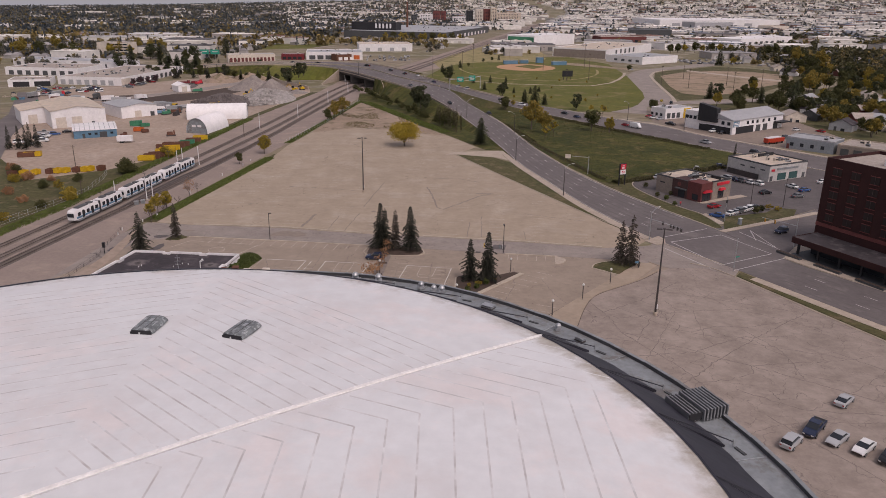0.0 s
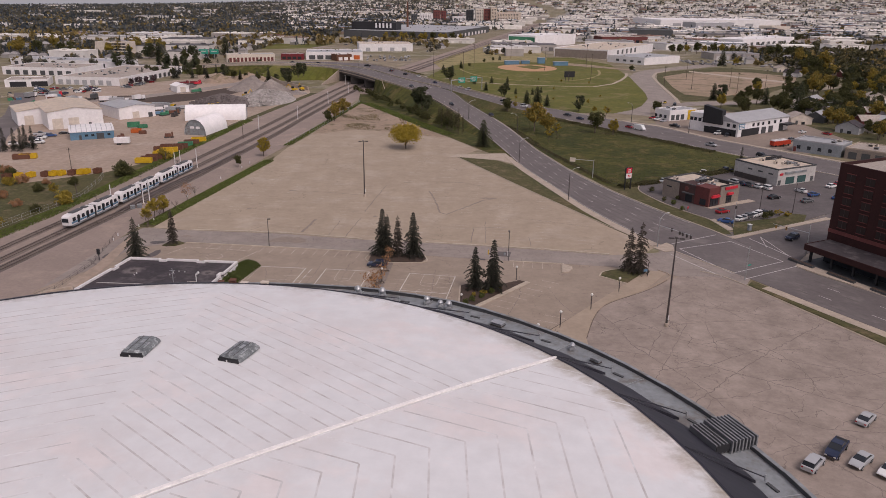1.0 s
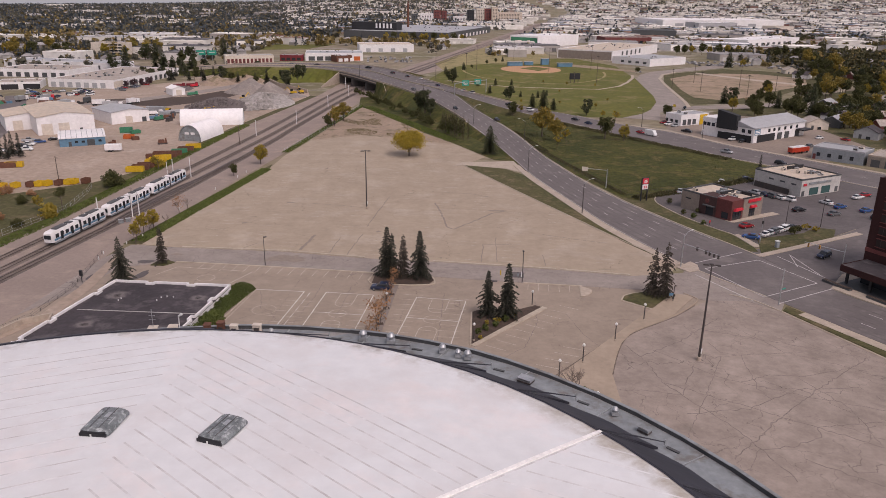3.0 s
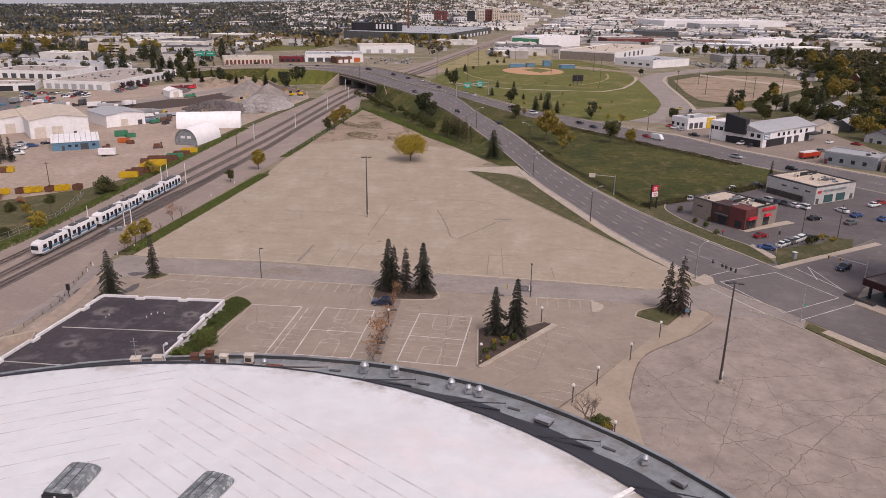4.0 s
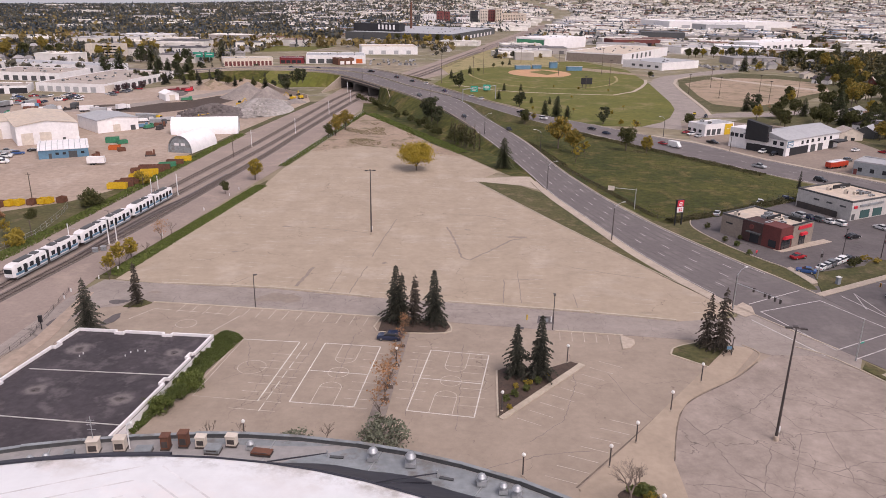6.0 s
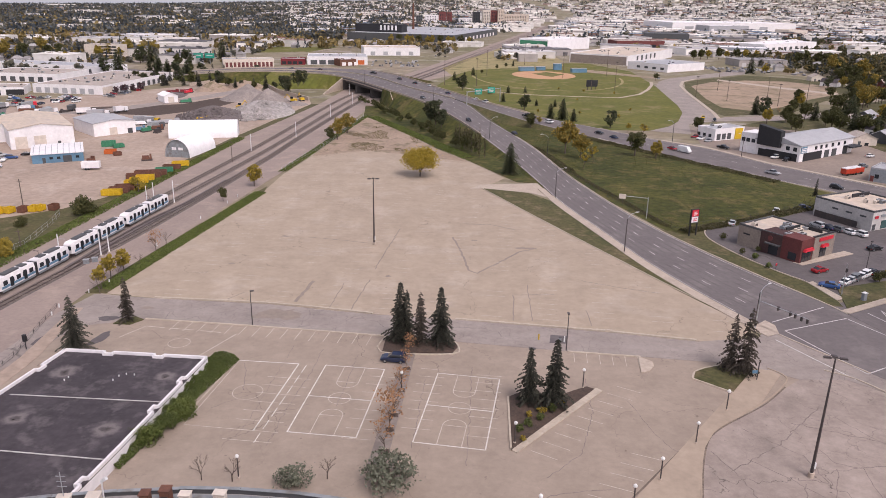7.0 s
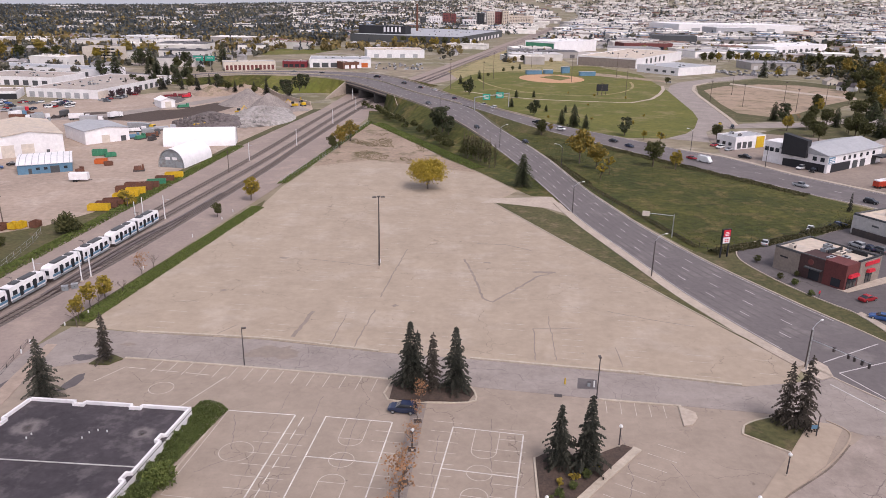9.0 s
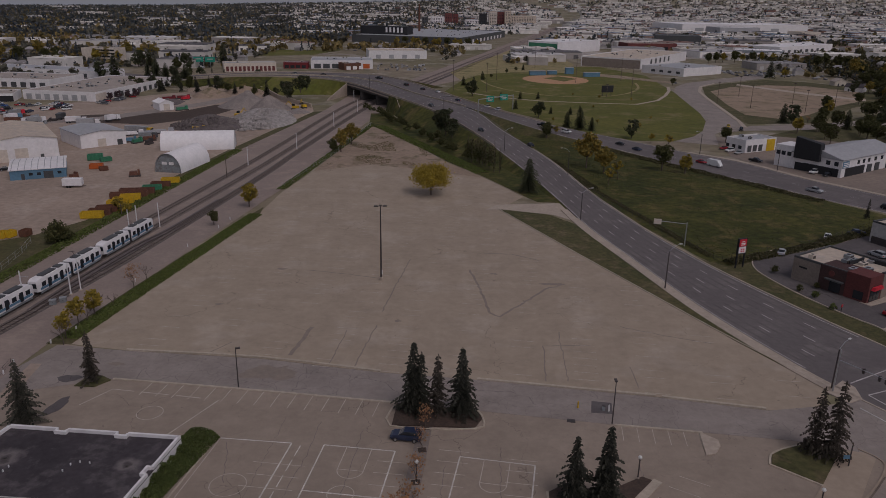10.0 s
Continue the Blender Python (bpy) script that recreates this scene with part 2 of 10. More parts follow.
M["oil"] = material("oil_stained_asphalt", (0.225, 0.185, 0.155), (0.27, 0.22, 0.18), coarse=0.3, fine=1.0, amount=0.7)
M["dryweed"] = material("dry_weeds", (0.21, 0.165, 0.095), (0.13, 0.115, 0.055), rough=0.95, per="island", fine=0.5)
M["walk"] = material("tan_walk_concrete", (0.375, 0.298, 0.226), (0.325, 0.258, 0.196), coarse=0.15, fine=0.9, bump=0.006, amount=0.6)
M["yardgravel"] = material("packed_gravel", (0.27, 0.215, 0.175), (0.22, 0.175, 0.145), coarse=0.06, fine=0.7, bump=0.02, amount=1.0)
M["sleeperwood"] = material("weathered_sleeper", (0.15, 0.122, 0.105), (0.23, 0.19, 0.165), per="object", coarse=0.5, fine=2.0)
M["offwhite"] = material("grey_white_plaster", (0.50, 0.48, 0.455), (0.43, 0.41, 0.39), coarse=0.2, fine=1.2)
M["bluegrey"] = material("blue_grey_metal", (0.27, 0.29, 0.31), (0.23, 0.25, 0.27), coarse=0.3, fine=1.5, rough=0.5)
M["vacant"] = material("vacant_lot_earth", (0.35, 0.255, 0.185), (0.26, 0.195, 0.13), coarse=0.03, fine=0.25, bump=0.02, c=(0.14, 0.12, 0.06), amount=1.0)
M["darkpane"] = material("dark_hotel_glass", (0.022, 0.016, 0.017), (0.03, 0.02, 0.02), rough=0.35, spec=0.25, amount=0.2)
M["hairline"] = material("hairline_crack", (0.165, 0.135, 0.118), (0.25, 0.205, 0.178), coarse=0.5, fine=3.0, amount=1.6)
M["seamcap"] = material("seam_cap", (0.84, 0.82, 0.80), (0.78, 0.75, 0.73), rough=0.6, coarse=0.3, fine=2)
M["blackroof"] = material("black_membrane", (0.036, 0.036, 0.047), (0.027, 0.027, 0.035), rough=0.55, coarse=0.15, fine=1.0, amount=1.0)
M["ribgrey"] = material("grey_rib_metal", (0.225, 0.23, 0.235), (0.15, 0.152, 0.158), rough=0.5, coarse=0.5, fine=2.0, amount=1.2)
M["hood"] = material("weathered_hood_metal", (0.125, 0.138, 0.142), (0.21, 0.23, 0.235), rough=0.45, coarse=0.9, fine=4.0, c=(0.40, 0.42, 0.425), amount=2.2)
M["deck"] = material("grey_roof_deck", (0.255, 0.275, 0.285), (0.20, 0.215, 0.225), rough=0.6, coarse=0.2, fine=1.0, c=(0.17, 0.16, 0.15), amount=1.2)
M["arenawall"] = material("arena_wall", (0.32, 0.30, 0.29), (0.27, 0.255, 0.245), coarse=0.1, fine=1)
M["steel"] = material("galvanised_steel", (0.48, 0.49, 0.50), (0.38, 0.39, 0.40), rough=0.4, metal=0.6, coarse=0.6, fine=3)
M["darksteel"] = material("dark_steel", (0.05, 0.045, 0.045), (0.075, 0.06, 0.055), rough=0.55, coarse=0.5, fine=3)
M["whitesteel"] = material("white_painted_steel", (0.70, 0.69, 0.68), (0.60, 0.59, 0.58), rough=0.5, coarse=0.5, fine=3)
M["white"] = material("white_cladding", (0.78, 0.755, 0.75), (0.70, 0.675, 0.67), rough=0.6, coarse=0.15, fine=0.8, amount=0.6)
M["cream"] = material("cream_cladding", (0.62, 0.55, 0.47), (0.55, 0.48, 0.41), rough=0.7, coarse=0.15, fine=0.8)
M["taupe"] = material("taupe_brick", (0.27, 0.225, 0.19), (0.23, 0.19, 0.16), rough=0.8, coarse=0.3, fine=2)
M["tanroof"] = material("tan_roof", (0.56, 0.46, 0.36), (0.50, 0.42, 0.34), rough=0.7, coarse=0.08, fine=0.6, c=(0.44, 0.38, 0.33))
M["gravelroof"] = material("gravel_roof", (0.40, 0.345, 0.30), (0.33, 0.285, 0.25), rough=0.9, coarse=0.1, fine=1.2, amount=1.4)
M["greyroof"] = material("grey_metal_roof", (0.38, 0.38, 0.385), (0.33, 0.33, 0.34), rough=0.5, coarse=0.1, fine=0.8)
M["tarroof"] = material("tar_roof", (0.062, 0.052, 0.056), (0.044, 0.037, 0.041), rough=0.8, coarse=0.12, fine=0.8, c=(0.12, 0.105, 0.105), amount=1.5)
M["blue"] = material("blue_cladding", (0.12, 0.235, 0.33), (0.10, 0.20, 0.29), rough=0.5, coarse=0.3, fine=1.2)
M["black"] = material("black_cladding", (0.03, 0.03, 0.033), (0.022, 0.022, 0.025), rough=0.6)
M["charcoal"] = material("charcoal_cladding", (0.085, 0.088, 0.09), (0.07, 0.072, 0.075), rough=0.6)
M["brick"] = material("dark_red_brick", (0.046, 0.016, 0.015), (0.036, 0.013, 0.013), rough=0.85, coarse=0.2, fine=2.0)
M["redpaint"] = material("red_cladding", (0.19, 0.022, 0.028), (0.15, 0.019, 0.024), rough=0.6)
M["signred"] = material("bright_red", (0.62, 0.03, 0.05), (0.55, 0.03, 0.045), rough=0.4)
M["maroon"] = material("maroon_brick", (0.17, 0.055, 0.05), (0.14, 0.045, 0.042), rough=0.8, coarse=0.3, fine=2)
M["glass"] = material("dark_glass", (0.02, 0.024, 0.03), (0.03, 0.034, 0.04), rough=0.08, spec=0.6, amount=0.2)
M["tealglass"] = material("teal_shop_glass", (0.05, 0.11, 0.105), (0.035, 0.08, 0.08), rough=0.1, spec=0.6, amount=0.3)
M["yellow"] = material("yellow_paint", (0.62, 0.40, 0.02), (0.52, 0.33, 0.02), rough=0.5, coarse=0.6, fine=2)
M["rust"] = material("rusty_steel", (0.17, 0.075, 0.045), (0.12, 0.055, 0.04), rough=0.8, coarse=0.7, fine=3)
M["green"] = material("green_paint", (0.05, 0.22, 0.12), (0.04, 0.18, 0.10), rough=0.5)
M["signgreen"] = material("sign_green", (0.02, 0.30, 0.22), (0.02, 0.28, 0.2), rough=0.5)
M["orange"] = material("orange_paint", (0.55, 0.13, 0.03), (0.48, 0.11, 0.03), rough=0.5)
M["fabric"] = material("white_fabric", (0.82, 0.79, 0.78), (0.76, 0.735, 0.73), rough=0.7, coarse=0.12, fine=0.8, amount=0.5)
M["gravel"] = material("gravel_pile", (0.28, 0.24, 0.215), (0.215, 0.185, 0.168), coarse=0.2, fine=1.5, bump=0.15, amount=2)
M["rubble"] = material("rubble_pile", (0.43, 0.395, 0.365), (0.25, 0.225, 0.21), coarse=0.6, fine=1.2, bump=0.3, amount=2.5)
M["darkpile"] = material("dark_pile", (0.12, 0.10, 0.098), (0.16, 0.135, 0.125), coarse=0.4, fine=1.5, bump=0.2, amount=2)
M["mulch"] = material("bark_mulch", (0.085, 0.058, 0.044), (0.060, 0.043, 0.034), coarse=0.5, fine=3, bump=0.04, amount=1.8)
M["bark"] = material("tree_bark", (0.10, 0.075, 0.06), (0.14, 0.11, 0.09), coarse=1.0, fine=5)
M["greybark"] = material("grey_twigs", (0.16, 0.125, 0.105), (0.21, 0.17, 0.145), coarse=1.0, fine=5)
M["spruce"] = material("spruce_needles", (0.026, 0.029, 0.021), (0.066, 0.063, 0.047), rough=0.9, per="island", fine=1.0, amount=1.5)
M["sprucebrown"] = material("browning_spruce_needles", (0.040, 0.034, 0.026), (0.088, 0.072, 0.056), rough=0.9, per="island", fine=1.0, amount=1.5)
M["sprucegrey"] = material("grey_spruce_needles", (0.040, 0.042, 0.032), (0.098, 0.090, 0.068), rough=0.9, per="island", fine=1.0, amount=1.5)
M["pine"] = material("pine_needles", (0.040, 0.050, 0.025), (0.078, 0.082, 0.040), rough=0.9, per="island", fine=1.0)
M["leaf"] = material("green_leaves", (0.042, 0.048, 0.015), (0.092, 0.088, 0.030), rough=0.85, per="island", fine=0.8)
M["yellowleaf"] = material("yellow_leaves", (0.34, 0.24, 0.03), (0.185, 0.15, 0.028), rough=0.85, per="island", fine=0.8)
M["elmleaf"] = material("elm_autumn_leaves", (0.40, 0.285, 0.03), (0.25, 0.195, 0.03), rough=0.85, per="island", fine=0.8)
M["goldleaf"] = material("gold_leaves", (0.33, 0.215, 0.036), (0.130, 0.122, 0.034), rough=0.85, per="island", fine=0.8)
M["rustleaf"] = material("rust_leaves", (0.34, 0.17, 0.07), (0.27, 0.16, 0.10), rough=0.85, per="island", fine=0.8)
M["greyleaf"] = material("silver_leaves", (0.16, 0.165, 0.12), (0.11, 0.12, 0.08), rough=0.85, per="island", fine=0.8)
M["hedge"] = material("hedge_leaves", (0.06, 0.082, 0.024), (0.115, 0.125, 0.038), rough=0.9, per="island", fine=0.6)
M["hedgegreen"] = material("dark_hedge_leaves", (0.050, 0.072, 0.018), (0.104, 0.124, 0.034), rough=0.95, per="island", fine=0.6)
M["tallweed"] = material("tall_dark_weeds", (0.046, 0.050, 0.018), (0.110, 0.094, 0.048), rough=0.95, per="island", fine=0.4)
M["lotasphalt"] = cracked(material("lot_asphalt", (0.130, 0.114, 0.112), (0.108, 0.094, 0.093), coarse=0.06, fine=0.8, bump=0.01, amount=0.8), scale=0.1, width=0.005, dark=(0.06, 0.052, 0.05), stain=0.2, net=0.4, mottle=0.14)
M["tuft"] = material("meadow_tufts", (0.056, 0.060, 0.017), (0.080, 0.077, 0.026), rough=0.95, per="island", fine=0.3)
# distance haze is put into this lighter, greyer green
M["hazetree"] = material("far_trees", (0.084, 0.088, 0.072), (0.140, 0.124, 0.090), rough=0.95, per="island", fine=0.05)
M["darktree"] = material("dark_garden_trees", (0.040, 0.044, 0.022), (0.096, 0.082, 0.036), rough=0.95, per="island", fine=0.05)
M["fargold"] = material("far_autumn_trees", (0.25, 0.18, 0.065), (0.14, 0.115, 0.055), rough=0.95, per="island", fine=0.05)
# bluish haze of the distance is put into the conifers' colour
M["hazeconifer"] = material("far_hazed_conifers", (0.052, 0.063, 0.072), (0.076, 0.088, 0.097), rough=0.95, per="island", fine=0.05)
M["farwall"] = material("far_walls", (0.56, 0.54, 0.52), (0.18, 0.165, 0.155), per="island", fine=0.2)
M["farroof"] = material("far_roofs", (0.16, 0.15, 0.15), (0.36, 0.34, 0.33), per="island", fine=0.2)
M["farpale"] = material("far_pale_roofs", (0.82, 0.785, 0.735), (0.46, 0.42, 0.375), per="island", fine=0.1)
M["fardark"] = material("far_dark_roofs", (0.06, 0.06, 0.065), (0.16, 0.15, 0.15), per="island", fine=0.1)
M["fartan"] = material("far_brown_roofs", (0.33, 0.26, 0.21), (0.20, 0.10, 0.08), per="island", fine=0.1)
M["farblue"] = material("far_blue_roofs", (0.16, 0.22, 0.30), (0.30, 0.33, 0.36), per="island", fine=0.1)
M["shedwall"] = material("far_shed_walls", (0.80, 0.765, 0.72), (0.32, 0.29, 0.27), per="island", fine=0.1)
M["farcar"] = material("far_car_paint", (0.45, 0.44, 0.44), (0.03, 0.03, 0.035), rough=0.4, per="island", fine=0.1)
M["paleyard"] = material("pale_paved_yard", (0.42, 0.385, 0.35), (0.30, 0.27, 0.24), coarse=0.02, fine=0.1, c=(0.52, 0.49, 0.45), amount=1.5)
M["farwhite"] = material("far_white_buildings", (0.62, 0.60, 0.59), (0.16, 0.15, 0.15), per="island", fine=0.1)
M["tyre"] = material("tyre_rubber", (0.02, 0.02, 0.02), (0.028, 0.027, 0.026), rough=0.8)
M["lampglass"] = material("lamp_globe", (0.75, 0.74, 0.72), (0.68, 0.67, 0.65), rough=0.3)
M["redlight"] = material("red_lens", (0.45, 0.02, 0.02), (0.40, 0.02, 0.02), rough=0.2)
M["amber"] = material("amber_housing", (0.60, 0.30, 0.03), (0.55, 0.27, 0.03), rough=0.4)


def edge_stains(m, cx, cy, r0, r1, colour, scale, amount, lo=0.48):
    """Blotches of dirt washed towards a round roof's rim."""
    nt = m.node_tree
    bs = nt.nodes["Principled BSDF"]
    before = bs.inputs["Base Color"].links[0].from_socket
    geo = nt.nodes.new("ShaderNodeNewGeometry")
    d = nt.nodes.new("ShaderNodeVectorMath")
    d.operation = "DISTANCE"
    flat = nt.nodes.new("ShaderNodeVectorMath")
    flat.operation = "MULTIPLY"
    flat.inputs[1].default_value = (1, 1, 0)
    nt.links.new(geo.outputs["Position"], flat.inputs[0])
    nt.links.new(flat.outputs["Vector"], d.inputs[0])
    d.inputs[1].default_value = (cx, cy, 0)
    near = nt.nodes.new("ShaderNodeMapRange")
    near.inputs["From Min"].default_value, near.inputs["From Max"].default_value = r0, r1
    nt.links.new(d.outputs["Value"], near.inputs["Value"])
    spot = nt.nodes.new("ShaderNodeTexNoise")
    spot.inputs["Scale"].default_value, spot.inputs["Detail"].default_value, spot.inputs["Roughness"].default_value = scale, 7, 0.7
    nt.links.new(geo.outputs["Position"], spot.inputs["Vector"])
    blot = nt.nodes.new("ShaderNodeMapRange")
    blot.inputs["From Min"].default_value, blot.inputs["From Max"].default_value = lo, lo + 0.2
    blot.inputs["To Max"].default_value = amount
    nt.links.new(spot.outputs["Fac"], blot.inputs["Value"])
    f = nt.nodes.new("ShaderNodeMath")
    f.operation = "MULTIPLY"
    nt.links.new(near.outputs["Result"], f.inputs[0])
    nt.links.new(blot.outputs["Result"], f.inputs[1])
    lay = nt.nodes.new("ShaderNodeMix")
    lay.data_type = "RGBA"
    lay.inputs["B"].default_value = (*colour, 1)
    nt.links.new(f.outputs["Value"], lay.inputs["Factor"])
    nt.links.new(before, lay.inputs["A"])
    nt.links.new(lay.outputs["Result"], bs.inputs["Base Color"])
    return m


edge_stains(M["membrane"], -19.6, 1.9, 49.6, 53.0, (0.30, 0.25, 0.185), 0.22, 0.8, 0.49)
edge_stains(M["membrane"], -19.6, 1.9, 51.0, 53.0, (0.13, 0.10, 0.068), 0.34, 0.9, 0.50)
edge_stains(M["membrane"], -19.6, 1.9, 0.0, 1.0, (0.60, 0.555, 0.54), 0.11, 0.5)


def rim_streaks(m, cx, cy, r0, r1, deg0, deg1, colour, amount):
    """Brown dirt washed outwards in streaks, along one stretch of a round roof's rim."""
    nt = m.node_tree
    bs = nt.nodes["Principled BSDF"]
    geo = nt.nodes.new("ShaderNodeNewGeometry")
    off = nt.nodes.new("ShaderNodeVectorMath")
    off.operation = "SUBTRACT"
    off.inputs[1].default_value = (cx, cy, 0)
    nt.links.new(geo.outputs["Position"], off.inputs[0])
    xyz = nt.nodes.new("ShaderNodeSeparateXYZ")
    nt.links.new(off.outputs["Vector"], xyz.inputs[0])
    flat = nt.nodes.new("ShaderNodeCombineXYZ")
    nt.links.new(xyz.outputs[0], flat.inputs[0])
    nt.links.new(xyz.outputs[1], flat.inputs[1])
    dist = nt.nodes.new("ShaderNodeVectorMath")
    dist.operation = "LENGTH"
    nt.links.new(flat.outputs[0], dist.inputs[0])
    ang = nt.nodes.new("ShaderNodeMath")
    ang.operation = "ARCTAN2"
    nt.links.new(xyz.outputs[1], ang.inputs[0])
    nt.links.new(xyz.outputs[0], ang.inputs[1])
    polar = nt.nodes.new("ShaderNodeCombineXYZ")
    for src, k, sock in ((ang.outputs[0], 13.0, 0), (dist.outputs["Value"], 0.16, 1)):
        mul = nt.nodes.new("ShaderNodeMath")
        mul.operation = "MULTIPLY"
        mul.inputs[1].default_value = k
        nt.links.new(src, mul.inputs[0])
        nt.links.new(mul.outputs[0], polar.inputs[sock])
    streak = nt.nodes.new("ShaderNodeTexNoise")
    streak.inputs["Scale"].default_value, streak.inputs["Detail"].default_value, streak.inputs["Roughness"].default_value = 1.0, 7, 0.68
    nt.links.new(polar.outputs[0], streak.inputs["Vector"])

    def ramp(src, lo, hi, top=1.0):
        r = nt.nodes.new("ShaderNodeMapRange")
        r.interpolation_type = "SMOOTHSTEP"
        r.inputs["From Min"].default_value, r.inputs["From Max"].default_value, r.inputs["To Max"].default_value = lo, hi, top
        nt.links.new(src, r.inputs["Value"])
        return r.outputs["Result"]

    def times(a, b):
        n = nt.nodes.new("ShaderNodeMath")
        n.operation = "MULTIPLY"
        nt.links.new(a, n.inputs[0])
        nt.links.new(b, n.inputs[1])
        return n.outputs[0]

    def plus(a, b):
        n = nt.nodes.new("ShaderNodeMath")
        n.operation = "ADD"
        nt.links.new(a, n.inputs[0])
        nt.links.new(b, n.inputs[1])
        return n.outputs[0]

    near = ramp(dist.outputs["Value"], r0, r1, 0.40)
    f = times(ramp(plus(near, streak.outputs["Fac"]), 0.62, 1.02, amount), times(ramp(dist.outputs["Value"], r0, r0 + 3), ramp(ang.outputs[0], radians(deg1), radians(deg0))))
    lay = nt.nodes.new("ShaderNodeMix")
    lay.data_type = "RGBA"
    lay.inputs["B"].default_value = (*colour, 1)
    nt.links.new(f, lay.inputs["Factor"])
    nt.links.new(bs.inputs["Base Color"].links[0].from_socket, lay.inputs["A"])
    nt.links.new(lay.outputs["Result"], bs.inputs["Base Color"])
    return m


rim_streaks(M["membrane"], -19.6, 1.9, 48.4, 53.2, 34, 56, (0.27, 0.215, 0.145), 0.72)


def drain_rings(m, centres):
    """Soft pale dust round roof drains, dark and damp in the middle."""
    nt = m.node_tree
    bs = nt.nodes["Principled BSDF"]
    geo = nt.nodes.new("ShaderNodeNewGeometry")
    wob = nt.nodes.new("ShaderNodeTexNoise")
    wob.inputs["Scale"].default_value, wob.inputs["Detail"].default_value, wob.inputs["Roughness"].default_value = 0.45, 6, 0.65
    nt.links.new(geo.outputs["Position"], wob.inputs["Vector"])
    for x, y, r in centres:
        d = nt.nodes.new("ShaderNodeVectorMath")
        d.operation = "DISTANCE"
        d.inputs[1].default_value = (x, y, 2.0)
        nt.links.new(geo.outputs["Position"], d.inputs[0])
        bent = nt.nodes.new("ShaderNodeMath")
        bent.operation = "MULTIPLY_ADD"
        bent.inputs[1].default_value = r * 1.5
        nt.links.new(wob.outputs["Fac"], bent.inputs[0])
        nt.links.new(d.outputs["Value"], bent.inputs[2])
        for lo, hi, top, colour in ((r * 1.85, r * 1.05, 0.85, (0.20, 0.174, 0.168)), (r * 1.25, r * 0.85, 0.8, (0.045, 0.037, 0.036))):
            f = nt.nodes.new("ShaderNodeMapRange")
            f.interpolation_type = "SMOOTHSTEP"
            f.inputs["From Min"].default_value, f.inputs["From Max"].default_value, f.inputs["To Max"].default_value = lo, hi, top
            nt.links.new(bent.outputs["Value"], f.inputs["Value"])
            lay = nt.nodes.new("ShaderNodeMix")
            lay.data_type = "RGBA"
            lay.inputs["B"].default_value = (*colour, 1)
            nt.links.new(f.outputs["Result"], lay.inputs["Factor"])
            nt.links.new(bs.inputs["Base Color"].links[0].from_socket, lay.inputs["A"])
            nt.links.new(lay.outputs["Result"], bs.inputs["Base Color"])
    return m


DRAINS = ((-59.6, 119.3, 2.6), (-42.4, 118.1, 2.0), (-45.3, 102.6, 2.4), (-60.1, 104.7, 2.2))
M["lowroof"] = drain_rings(material("low_tar_roof", (0.066, 0.055, 0.060), (0.046, 0.039, 0.043), rough=0.8, coarse=0.12, fine=0.8, c=(0.11, 0.096, 0.097), amount=1.5), DRAINS)


def paintcol(name, rgb):
    if name not in M:
        M[name] = material(name, rgb, tuple(v * 0.92 for v in rgb), rough=0.25, spec=0.5, fine=1.0, amount=0.2)
    return M[name]


